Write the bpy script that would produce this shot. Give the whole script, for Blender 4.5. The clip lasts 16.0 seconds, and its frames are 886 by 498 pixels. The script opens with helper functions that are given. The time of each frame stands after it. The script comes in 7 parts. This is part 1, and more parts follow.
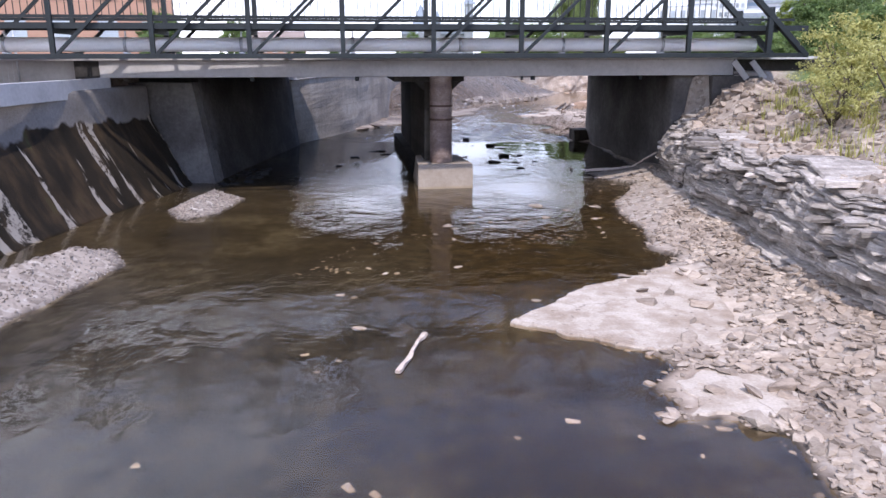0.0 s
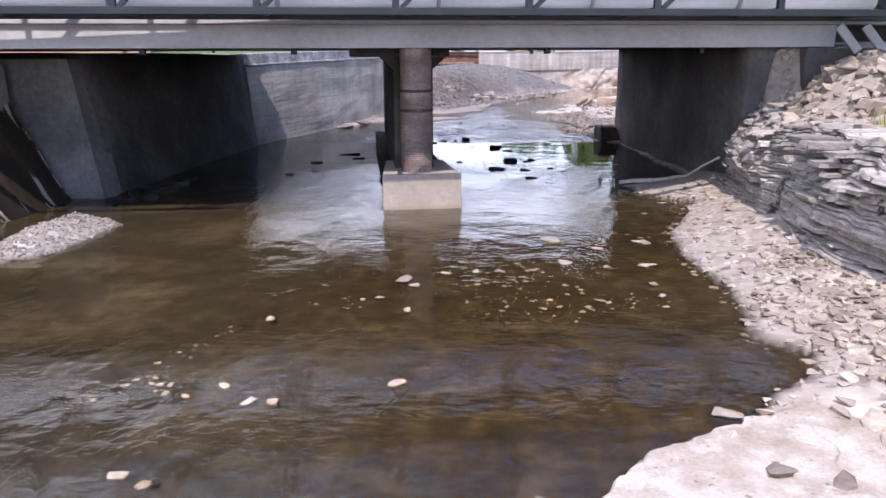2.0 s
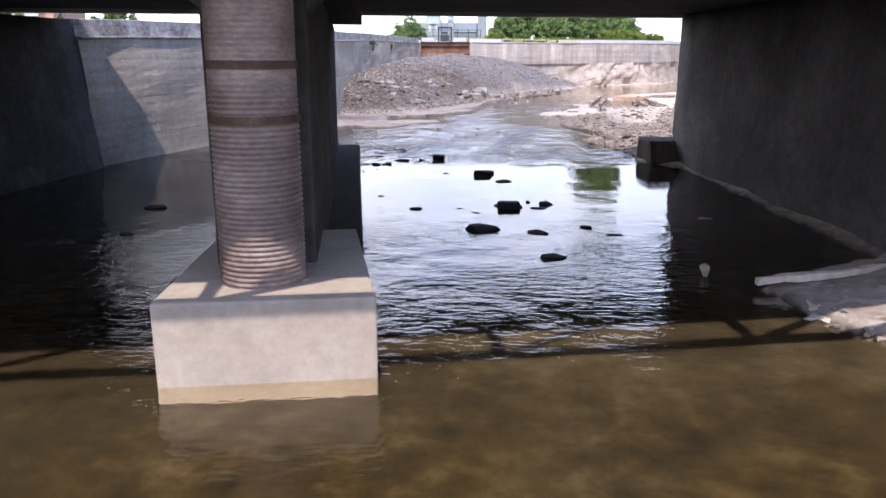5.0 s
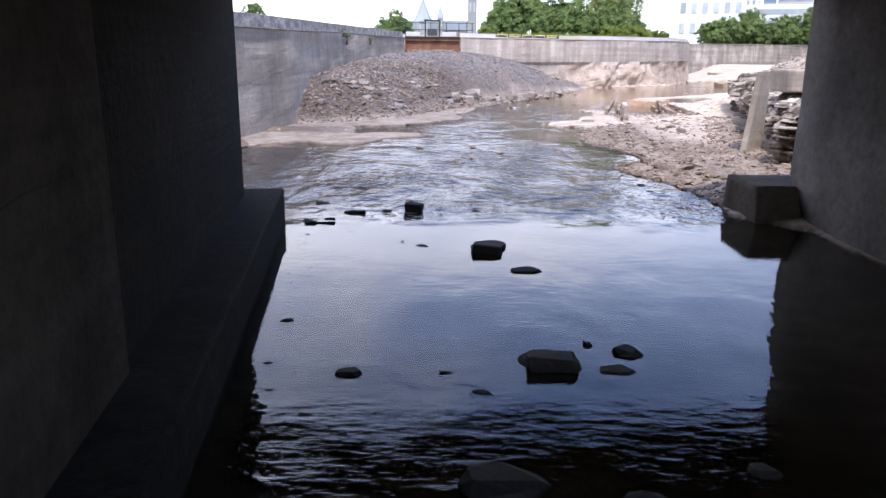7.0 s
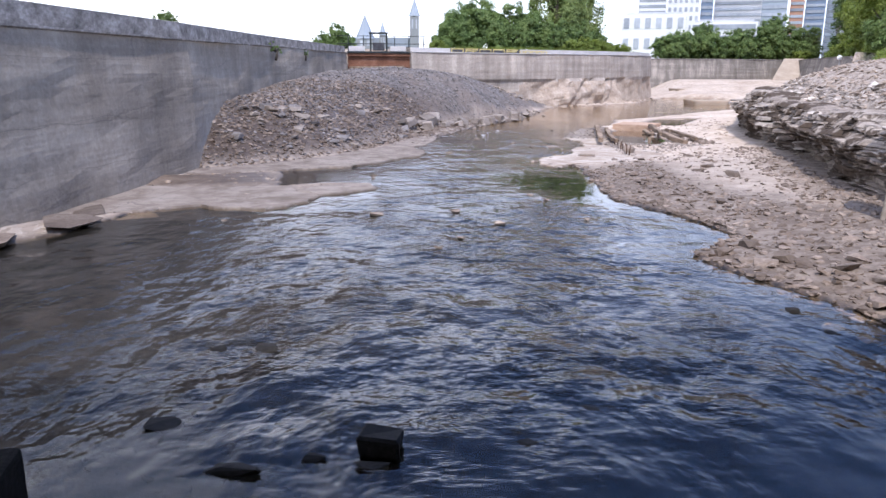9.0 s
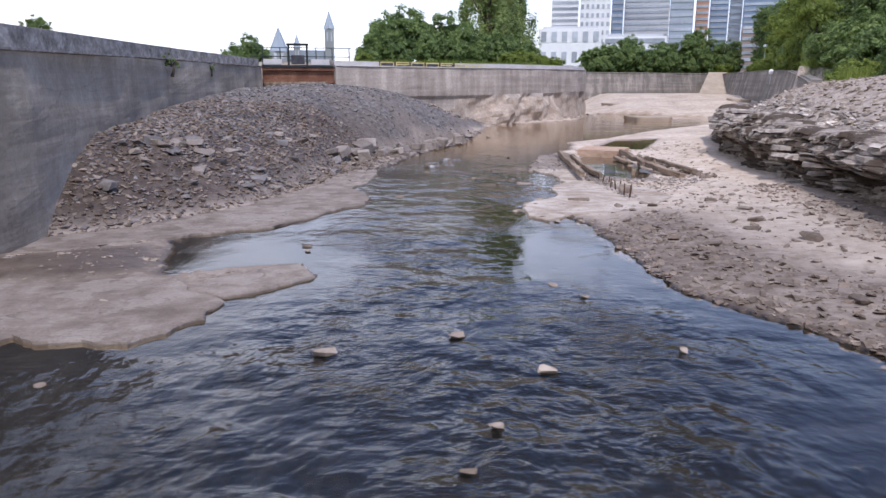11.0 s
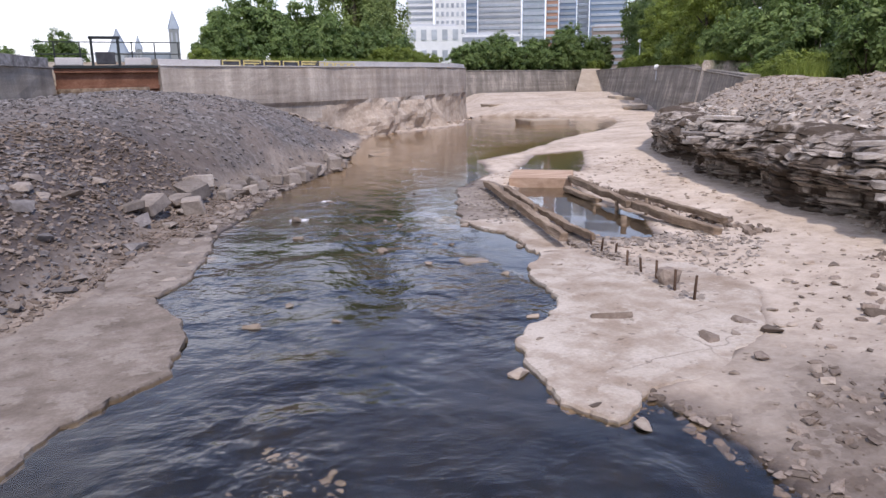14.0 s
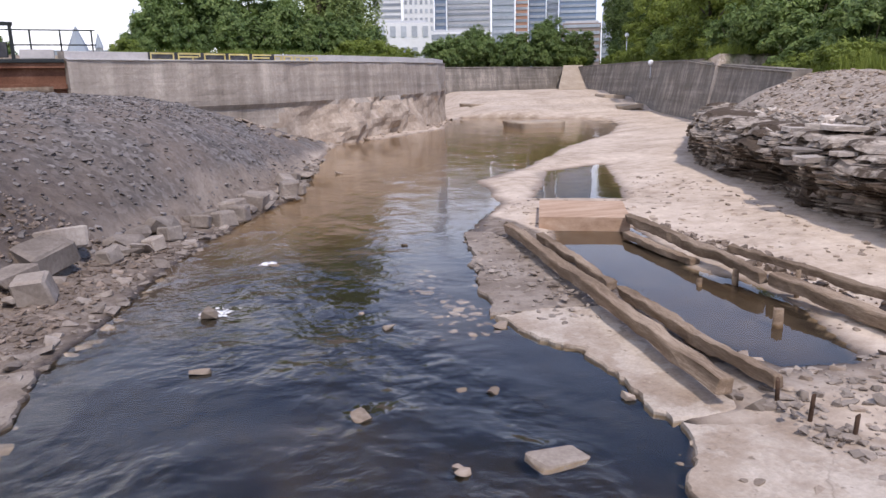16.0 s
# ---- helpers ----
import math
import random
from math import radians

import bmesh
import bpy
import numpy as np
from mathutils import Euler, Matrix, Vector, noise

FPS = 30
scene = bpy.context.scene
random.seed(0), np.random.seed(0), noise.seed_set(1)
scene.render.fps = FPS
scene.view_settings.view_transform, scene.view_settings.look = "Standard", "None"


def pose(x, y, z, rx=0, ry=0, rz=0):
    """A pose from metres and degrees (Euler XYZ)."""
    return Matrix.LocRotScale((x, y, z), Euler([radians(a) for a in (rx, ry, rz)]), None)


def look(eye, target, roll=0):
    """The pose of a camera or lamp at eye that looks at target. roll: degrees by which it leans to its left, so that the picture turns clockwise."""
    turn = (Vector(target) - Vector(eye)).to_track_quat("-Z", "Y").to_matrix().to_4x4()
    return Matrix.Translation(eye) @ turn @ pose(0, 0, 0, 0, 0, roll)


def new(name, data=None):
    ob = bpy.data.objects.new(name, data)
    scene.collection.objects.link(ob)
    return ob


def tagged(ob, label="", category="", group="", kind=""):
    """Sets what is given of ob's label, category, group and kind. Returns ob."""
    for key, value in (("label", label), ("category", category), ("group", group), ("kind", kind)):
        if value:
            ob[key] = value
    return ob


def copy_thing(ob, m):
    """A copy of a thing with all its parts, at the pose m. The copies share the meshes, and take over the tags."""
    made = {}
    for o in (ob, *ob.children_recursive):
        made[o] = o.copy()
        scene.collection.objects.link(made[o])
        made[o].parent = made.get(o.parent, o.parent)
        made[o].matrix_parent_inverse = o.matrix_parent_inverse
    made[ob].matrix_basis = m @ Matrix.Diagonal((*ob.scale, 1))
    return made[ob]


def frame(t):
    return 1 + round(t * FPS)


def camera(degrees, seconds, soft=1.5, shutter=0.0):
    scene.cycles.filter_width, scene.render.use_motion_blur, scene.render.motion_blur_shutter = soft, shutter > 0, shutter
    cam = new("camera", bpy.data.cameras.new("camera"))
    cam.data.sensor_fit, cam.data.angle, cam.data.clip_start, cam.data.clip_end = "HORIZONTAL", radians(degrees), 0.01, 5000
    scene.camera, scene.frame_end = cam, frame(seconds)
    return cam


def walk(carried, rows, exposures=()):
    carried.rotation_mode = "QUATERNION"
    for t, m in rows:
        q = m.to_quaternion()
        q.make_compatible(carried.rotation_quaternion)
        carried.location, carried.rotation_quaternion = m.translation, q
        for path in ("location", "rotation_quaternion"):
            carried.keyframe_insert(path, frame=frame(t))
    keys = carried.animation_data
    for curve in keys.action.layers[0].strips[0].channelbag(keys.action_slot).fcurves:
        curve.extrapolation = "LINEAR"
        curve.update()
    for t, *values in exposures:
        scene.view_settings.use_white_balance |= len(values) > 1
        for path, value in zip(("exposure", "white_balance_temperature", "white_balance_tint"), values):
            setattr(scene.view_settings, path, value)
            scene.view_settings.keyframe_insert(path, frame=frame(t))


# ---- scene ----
import functools

# ---- camera and its walk ----
cam = camera(62.1, 16.0)
PATH = [
    (0, (0.53, 1.778, 3.122), (0.479, 3.712, 2.616), -0.1),
    (0.5, (0.743, 3.184, 2.955), (0.678, 5.119, 2.45), -0.1),
    (1, (0.913, 4.536, 2.803), (0.829, 6.469, 2.298), -0.1),
    (1.5, (1.016, 5.8, 2.66), (0.921, 7.733, 2.155), -0.1),
    (2, (1.125, 7.249, 2.506), (1.026, 9.182, 2.002), -0.2),
    (2.5, (1.22, 8.597, 2.419), (1.121, 10.529, 1.912), -0.3),
    (3, (1.303, 9.951, 2.329), (1.205, 11.883, 1.822), -0.3),
    (3.5, (1.377, 11.335, 2.24), (1.28, 13.268, 1.735), -0.6),
    (6, (1.405, 18.418, 1.908), (1.33, 20.35, 1.397), 0.7),
    (6.5, (1.356, 19.799, 1.891), (1.283, 21.731, 1.379), 0.7),
    (7, (1.296, 21.203, 1.901), (1.243, 23.135, 1.389), 0.7),
    (7.5, (1.213, 22.569, 1.893), (1.193, 24.502, 1.38), 0.7),
    (8, (1.114, 24.152, 1.888), (1.135, 26.085, 1.377), 0.8),
    (8.5, (0.978, 25.533, 1.891), (1.032, 27.471, 1.4), 0.5),
    (11, (0.437, 31.175, 2.06), (0.741, 33.103, 1.623), 0.2),
    (11.5, (0.421, 32.338, 2.064), (0.797, 34.254, 1.631), -0.1),
    (12, (0.489, 33.558, 2.082), (0.927, 35.461, 1.649), -0.3),
    (12.5, (0.63, 34.723, 2.09), (1.102, 36.618, 1.656), -0.5),
    (13, (0.832, 36.04, 2.112), (1.342, 37.924, 1.677), -0.5),
    (13.5, (1.047, 37.261, 2.13), (1.622, 39.126, 1.692), -0.7),
    (14, (1.324, 38.536, 2.143), (1.977, 40.375, 1.704), -0.8),
    (14.5, (1.587, 39.738, 2.149), (2.296, 41.555, 1.705), -0.9),
    (15, (1.917, 41.026, 2.164), (2.643, 42.836, 1.718), -1.0),
    (15.5, (2.309, 42.403, 2.144), (3.036, 44.212, 1.699), -1.0),
    (16, (2.673, 43.663, 2.134), (3.4, 45.472, 1.689), -1.0),
]
walk(cam, [(t, look(eye, target, roll)) for t, eye, target, roll in PATH], [(0, 0.0, 6350, 19), (2, 0.28, 6350, 19), (3.7, 0.48, 6350, 18), (6, 0.36, 6650, 18), (7.5, 0.28, 6500, 17), (8.6, 0.07, 6450, 17), (11, -0.48, 6500, 17), (13.2, -0.5, 6750, 18), (16, -0.55, 7000, 18)])

# ---- world, sun, exposure ----
SUN_DIR = Vector((0.05, -0.53, 0.85)).normalized()
world = bpy.data.worlds.new("sky")
scene.world = world
world.use_nodes = True
wn, wl = world.node_tree.nodes, world.node_tree.links
wn.clear()
w_out = wn.new("ShaderNodeOutputWorld")
w_bg = wn.new("ShaderNodeBackground")
w_sky = wn.new("ShaderNodeTexSky")
w_sky.sky_type, w_sky.sun_disc = "NISHITA", False
w_sky.sun_elevation = math.asin(SUN_DIR.z)
w_sky.sun_rotation = math.atan2(SUN_DIR.x, SUN_DIR.y)
w_sky.air_density, w_sky.dust_density, w_sky.ozone_density = 1.0, 0.5, 2.5
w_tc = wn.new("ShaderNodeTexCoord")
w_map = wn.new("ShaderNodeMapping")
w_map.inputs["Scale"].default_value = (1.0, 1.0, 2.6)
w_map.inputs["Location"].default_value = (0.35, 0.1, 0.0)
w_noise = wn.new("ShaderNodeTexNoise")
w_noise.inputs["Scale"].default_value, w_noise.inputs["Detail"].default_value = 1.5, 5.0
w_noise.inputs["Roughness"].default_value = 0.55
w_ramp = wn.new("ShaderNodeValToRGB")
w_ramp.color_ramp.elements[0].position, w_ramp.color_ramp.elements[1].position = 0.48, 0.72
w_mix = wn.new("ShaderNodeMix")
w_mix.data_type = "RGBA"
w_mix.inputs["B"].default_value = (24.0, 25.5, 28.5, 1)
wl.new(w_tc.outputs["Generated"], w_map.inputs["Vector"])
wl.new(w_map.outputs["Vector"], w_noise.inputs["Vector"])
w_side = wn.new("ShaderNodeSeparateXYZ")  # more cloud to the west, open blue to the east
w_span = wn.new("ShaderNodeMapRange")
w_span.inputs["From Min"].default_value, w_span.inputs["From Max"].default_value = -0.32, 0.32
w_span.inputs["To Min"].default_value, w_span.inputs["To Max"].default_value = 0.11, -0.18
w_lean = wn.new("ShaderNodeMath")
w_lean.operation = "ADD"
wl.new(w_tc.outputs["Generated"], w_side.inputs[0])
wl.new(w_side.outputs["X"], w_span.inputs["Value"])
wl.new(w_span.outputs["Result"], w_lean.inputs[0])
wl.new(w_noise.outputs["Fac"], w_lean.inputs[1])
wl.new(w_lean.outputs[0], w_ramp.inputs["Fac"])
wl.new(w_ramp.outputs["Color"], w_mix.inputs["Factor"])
w_gain = wn.new("ShaderNodeMix")
w_gain.data_type, w_gain.blend_type = "RGBA", "MULTIPLY"
w_gain.inputs["Factor"].default_value = 1.0
w_gain.inputs["B"].default_value = (2.75, 3.3, 4.2, 1)
wl.new(w_sky.outputs["Color"], w_gain.inputs["A"])
wl.new(w_gain.outputs["Result"], w_mix.inputs["A"])
w_sep = wn.new("ShaderNodeSeparateXYZ")
w_low = wn.new("ShaderNodeMapRange")
w_low.inputs["From Min"].default_value, w_low.inputs["From Max"].default_value = 0.0, 0.52
w_low.inputs["To Min"].default_value, w_low.inputs["To Max"].default_value = 1.0, 0.0
w_pow = wn.new("ShaderNodeMath")
w_pow.operation = "POWER"
w_pow.inputs[1].default_value = 1.5
w_haze = wn.new("ShaderNodeMix")
w_haze.data_type = "RGBA"
w_veil = wn.new("ShaderNodeMix")
w_veil.data_type = "RGBA"
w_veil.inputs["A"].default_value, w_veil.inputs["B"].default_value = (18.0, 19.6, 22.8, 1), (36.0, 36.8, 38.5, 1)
w_band = wn.new("ShaderNodeValToRGB")
w_band.color_ramp.elements[0].position, w_band.color_ramp.elements[1].position = 0.42, 0.64
wl.new(w_noise.outputs["Fac"], w_band.inputs["Fac"])
wl.new(w_band.outputs["Color"], w_veil.inputs["Factor"])
wl.new(w_veil.outputs["Result"], w_haze.inputs["B"])
wl.new(w_tc.outputs["Generated"], w_sep.inputs[0])
wl.new(w_sep.outputs["Z"], w_low.inputs["Value"])
wl.new(w_low.outputs["Result"], w_pow.inputs[0])
wl.new(w_pow.outputs[0], w_haze.inputs["Factor"])
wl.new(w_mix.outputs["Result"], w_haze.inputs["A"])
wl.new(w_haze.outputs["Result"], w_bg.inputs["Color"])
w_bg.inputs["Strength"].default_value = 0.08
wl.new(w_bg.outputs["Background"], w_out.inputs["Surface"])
sun_data = bpy.data.lights.new("sun", "SUN")
sun_data.energy, sun_data.angle, sun_data.color = 4.2, radians(0.6), (1.0, 0.97, 0.93)
sun = new("sun", sun_data)
sun.matrix_world = look((0, 0, 60), Vector((0, 0, 60)) - SUN_DIR)

# ---- materials ----


def material(name):
    m = bpy.data.materials.new(name)
    m.use_nodes = True
    nodes, links = m.node_tree.nodes, m.node_tree.links
    return m, nodes, links, nodes["Principled BSDF"]


def coords(nodes, links, scale=(1, 1, 1), local=False):
    mp = nodes.new("ShaderNodeMapping")
    mp.inputs["Scale"].default_value = scale
    if local:
        links.new(nodes.new("ShaderNodeTexCoord").outputs["Object"], mp.inputs["Vector"])
    else:
        links.new(nodes.new("ShaderNodeNewGeometry").outputs["Position"], mp.inputs["Vector"])
    return mp.outputs["Vector"]


def noise_tex(nodes, links, vec, scale, detail=5.0, rough=0.6):
    n = nodes.new("ShaderNodeTexNoise")
    n.inputs["Scale"].default_value, n.inputs["Detail"].default_value, n.inputs["Roughness"].default_value = scale, detail, rough
    links.new(vec, n.inputs["Vector"])
    return n.outputs["Fac"]


def ramp(nodes, links, fac, stops):
    r = nodes.new("ShaderNodeValToRGB")
    while len(r.color_ramp.elements) < len(stops):
        r.color_ramp.elements.new(0.5)
    for e, (p, c) in zip(r.color_ramp.elements, stops):
        e.position = p
        e.color = (c, c, c, 1) if isinstance(c, (int, float)) else (*c, 1)
    links.new(fac, r.inputs["Fac"])
    return r.outputs["Color"]


def mix(nodes, links, fac, a, b, mode="MIX"):
    n = nodes.new("ShaderNodeMix")
    n.data_type, n.blend_type = "RGBA", mode
    for key, v in (("Factor", fac), ("A", a), ("B", b)):
        if isinstance(v, (int, float)):
            n.inputs[key].default_value = v if key == "Factor" else (v, v, v, 1)
        elif isinstance(v, tuple):
            n.inputs[key].default_value = (*v, 1)
        else:
            links.new(v, n.inputs[key])
    return n.outputs["Result"]


def calc(nodes, links, op, a, b=0.0, clamp=False):
    n = nodes.new("ShaderNodeMath")
    n.operation, n.use_clamp = op, clamp
    for i, v in enumerate((a, b)):
        if isinstance(v, (int, float)):
            n.inputs[i].default_value = v
        else:
            links.new(v, n.inputs[i])
    return n.outputs[0]


def bump(nodes, links, bsdf, height, strength, distance):
    b = nodes.new("ShaderNodeBump")
    b.inputs["Strength"].default_value, b.inputs["Distance"].default_value = strength, distance
    links.new(height, b.inputs["Height"])
    links.new(b.outputs["Normal"], bsdf.inputs["Normal"])


def surface(name, dark, mid, light, scale=1.0, rough=0.85, relief=0.02, metal=0.0, stretch=(1, 1, 1), vary=0.12, local=False, fine=14.0):
    """A mottled surface with grain at two scales, varied a little from piece to piece."""
    m, n, l, b = material(name)
    v = coords(n, l, stretch, local)
    big = noise_tex(n, l, v, 1.1 * scale, 6.0)
    small = noise_tex(n, l, v, fine * scale, 5.0, 0.7)
    both = calc(n, l, "ADD", calc(n, l, "MULTIPLY", big, 0.62), calc(n, l, "MULTIPLY", small, 0.38))
    col = ramp(n, l, both, ((0.32, dark), (0.5, mid), (0.68, light)))
    info = n.new("ShaderNodeObjectInfo")
    geo = n.new("ShaderNodeNewGeometry")
    rnd = calc(n, l, "FRACT", calc(n, l, "ADD", info.outputs["Random"], geo.outputs["Random Per Island"]))
    tone = calc(n, l, "ADD", calc(n, l, "MULTIPLY", rnd, 2 * vary), 1.0 - vary)
    hsv = n.new("ShaderNodeHueSaturation")
    l.new(tone, hsv.inputs["Value"])
    l.new(col, hsv.inputs["Color"])
    l.new(hsv.outputs["Color"], b.inputs["Base Color"])
    b.inputs["Roughness"].default_value, b.inputs["Metallic"].default_value = rough, metal
    b.inputs["Specular IOR Level"].default_value = 0.5 if rough < 0.7 else 0.18
    bump(n, l, b, both, 0.6, relief)
    return m


def attr(nodes, name):
    a = nodes.new("ShaderNodeAttribute")
    a.attribute_name = name
    return a.outputs["Fac"]


def ground_material():
    """Gravel, pale rock shelf, dark heap, grass and wet bed, by the masks stored on the ground's mesh."""
    m, n, l, b = material("river_ground")
    v = coords(n, l)
    big, mid_n, fine = noise_tex(n, l, v, 0.55, 6), noise_tex(n, l, v, 3.5, 6, 0.65), noise_tex(n, l, v, 22, 5, 0.7)
    cells = n.new("ShaderNodeTexVoronoi")
    cells.inputs["Scale"].default_value, cells.inputs["Randomness"].default_value = 11.0, 1.0
    bend = n.new("ShaderNodeMix")
    bend.data_type, bend.blend_type = "RGBA", "ADD"
    bend.inputs["Factor"].default_value = 0.22
    wob = n.new("ShaderNodeTexNoise")
    wob.inputs["Scale"].default_value, wob.inputs["Detail"].default_value = 5.0, 4.0
    l.new(v, wob.inputs["Vector"])
    l.new(v, bend.inputs["A"])
    l.new(wob.outputs["Color"], bend.inputs["B"])
    l.new(bend.outputs["Result"], cells.inputs["Vector"])
    sep = n.new("ShaderNodeSeparateColor")
    l.new(cells.outputs["Color"], sep.inputs["Color"])
    stone = ramp(n, l, sep.outputs["Red"], ((0.0, (0.17, 0.132, 0.102)), (0.55, (0.33, 0.275, 0.225)), (1.0, (0.50, 0.44, 0.375))))
    stone = mix(n, l, 0.6, stone, ramp(n, l, fine, ((0.3, 0.35), (0.7, 0.62))), "OVERLAY")
    gravel = mix(n, l, ramp(n, l, mid_n, ((0.4, 0.0), (0.62, 1.0))), stone, (0.35, 0.287, 0.232))
    shelf = ramp(n, l, calc(n, l, "ADD", calc(n, l, "MULTIPLY", big, 0.5), calc(n, l, "MULTIPLY", mid_n, 0.5)), ((0.34, (0.33, 0.25, 0.185)), (0.48, (0.51, 0.412, 0.322)), (0.64, (0.67, 0.57, 0.465))))
    shelf = mix(n, l, 0.45, shelf, ramp(n, l, fine, ((0.3, 0.38), (0.7, 0.6))), "OVERLAY")
    heap = ramp(n, l, sep.outputs["Green"], ((0.0, (0.082, 0.073, 0.067)), (0.6, (0.15, 0.134, 0.123)), (1.0, (0.26, 0.24, 0.225))))
    heap = mix(n, l, ramp(n, l, big, ((0.42, 0.0), (0.6, 0.7))), heap, (0.20, 0.155, 0.125))
    heap = mix(n, l, 0.6, heap, ramp(n, l, fine, ((0.3, 0.3), (0.7, 0.65))), "OVERLAY")
    grass = ramp(n, l, mid_n, ((0.3, (0.05, 0.075, 0.02)), (0.55, (0.11, 0.15, 0.045)), (0.75, (0.19, 0.19, 0.08))))
    bed = ramp(n, l, calc(n, l, "ADD", calc(n, l, "MULTIPLY", big, 0.6), calc(n, l, "MULTIPLY", mid_n, 0.4)), ((0.34, (0.014, 0.0098, 0.0047)), (0.5, (0.034, 0.024, 0.011)), (0.66, (0.085, 0.068, 0.04))))
    bed = mix(n, l, attr(n, "deep"), bed, ramp(n, l, mid_n, ((0.35, (0.005, 0.006, 0.008)), (0.55, (0.011, 0.012, 0.014)), (0.72, (0.03, 0.029, 0.028)))))
    bed = mix(n, l, attr(n, "amber"), bed, ramp(n, l, mid_n, ((0.32, (0.011, 0.0065, 0.0016)), (0.52, (0.032, 0.019, 0.004)), (0.7, (0.075, 0.049, 0.017)))))
    bed = mix(n, l, attr(n, "tan_bed"), bed, ramp(n, l, mid_n, ((0.32, (0.14, 0.092, 0.055)), (0.52, (0.21, 0.145, 0.09)), (0.7, (0.29, 0.215, 0.145)))))
    bed = mix(n, l, attr(n, "grey_bed"), bed, ramp(n, l, mid_n, ((0.32, (0.015, 0.0135, 0.011)), (0.5, (0.032, 0.029, 0.025)), (0.7, (0.065, 0.059, 0.052)))))
    col = mix(n, l, attr(n, "shelf"), gravel, shelf)
    col = mix(n, l, attr(n, "heap"), col, heap)
    brown = mix(n, l, 0.55, ramp(n, l, sep.outputs["Blue"], ((0.0, (0.11, 0.08, 0.06)), (0.6, (0.17, 0.132, 0.103)), (1.0, (0.29, 0.242, 0.198)))), ramp(n, l, fine, ((0.3, 0.3), (0.7, 0.65))), "OVERLAY")
    smear = ramp(n, l, calc(n, l, "ADD", calc(n, l, "MULTIPLY", big, 0.5), calc(n, l, "MULTIPLY", mid_n, 0.5)), ((0.36, (0.12, 0.09, 0.07)), (0.5, (0.20, 0.158, 0.125)), (0.64, (0.30, 0.25, 0.205))))
    brown = mix(n, l, ramp(n, l, mid_n, ((0.42, 0.2), (0.6, 0.9))), brown, mix(n, l, 0.4, smear, ramp(n, l, fine, ((0.3, 0.35), (0.7, 0.62))), "OVERLAY"))
    col = mix(n, l, attr(n, "mud"), col, brown)
    col = mix(n, l, attr(n, "grass"), col, grass)
    col = mix(n, l, attr(n, "bed"), col, bed)
    wet = attr(n, "wet")
    col = mix(n, l, wet, col, mix(n, l, 1.0, col, (0.40, 0.36, 0.33), "MULTIPLY"))
    l.new(col, b.inputs["Base Color"])
    b.inputs["Specular IOR Level"].default_value = 0.3
    l.new(calc(n, l, "SUBTRACT", 0.92, calc(n, l, "MULTIPLY", wet, 0.5)), b.inputs["Roughness"])
    edge = ramp(n, l, cells.outputs["Distance"], ((0.0, 1.0), (0.09, 0.0)))
    pebble = calc(n, l, "MULTIPLY", edge, calc(n, l, "SUBTRACT", 1.0, attr(n, "shelf"), True))
    bump(n, l, b, calc(n, l, "ADD", calc(n, l, "MULTIPLY", pebble, 0.3), calc(n, l, "ADD", calc(n, l, "MULTIPLY", fine, 0.4), mid_n)), 0.8, 0.03)
    return m


def water_material():
    """Clear, slightly brown water; ripples grow with the mask stored on the water's mesh and come and go in patches."""
    m, n, l, b = material("river_water")
    b.inputs["Base Color"].default_value = (0.84, 0.75, 0.58, 1)
    b.inputs["IOR"].default_value = 1.38
    b.inputs["Transmission Weight"].default_value = 1.0
    r = attr(n, "ripple")
    v = coords(n, l, (1.0, 0.8, 1.0))
    v2 = coords(n, l, (0.75, 1.5, 1.0))
    swell = noise_tex(n, l, v, 0.7, 2, 0.5)
    patch = ramp(n, l, noise_tex(n, l, coords(n, l, (1.0, 0.6, 1.0)), 0.55, 3, 0.6), ((0.36, 0.25), (0.58, 1.0)))
    lumps = noise_tex(n, l, v, 1.7, 4, 0.5)
    curls = noise_tex(n, l, coords(n, l, (0.8, 1.25, 1.0)), 3.6, 4, 0.6)
    fine = noise_tex(n, l, v2, 7.0, 3, 0.55)
    streaks = ramp(n, l, noise_tex(n, l, coords(n, l, (0.8, 0.35, 1.0)), 1.1, 3, 0.55), ((0.42, 0.0), (0.64, 1.0)))
    calm = calc(n, l, "MULTIPLY", calc(n, l, "ADD", swell, calc(n, l, "MULTIPLY", fine, 0.05)), 0.012)
    small = calc(n, l, "ADD", calc(n, l, "MULTIPLY", curls, 0.3), calc(n, l, "MULTIPLY", fine, 0.07))
    chop = calc(n, l, "ADD", calc(n, l, "SUBTRACT", lumps, 0.5), calc(n, l, "MULTIPLY", small, streaks))
    rough = calc(n, l, "MULTIPLY", chop, calc(n, l, "MULTIPLY", calc(n, l, "MULTIPLY", r, patch), 0.42))
    l.new(calc(n, l, "ADD", 0.03, calc(n, l, "MULTIPLY", r, 0.16)), b.inputs["Roughness"])
    bump(n, l, b, calc(n, l, "ADD", calc(n, l, "ADD", calm, rough), calc(n, l, "MULTIPLY", fine, calc(n, l, "MULTIPLY", attr(n, "riffle"), 0.020))), 1.0, 1.0)
    return m


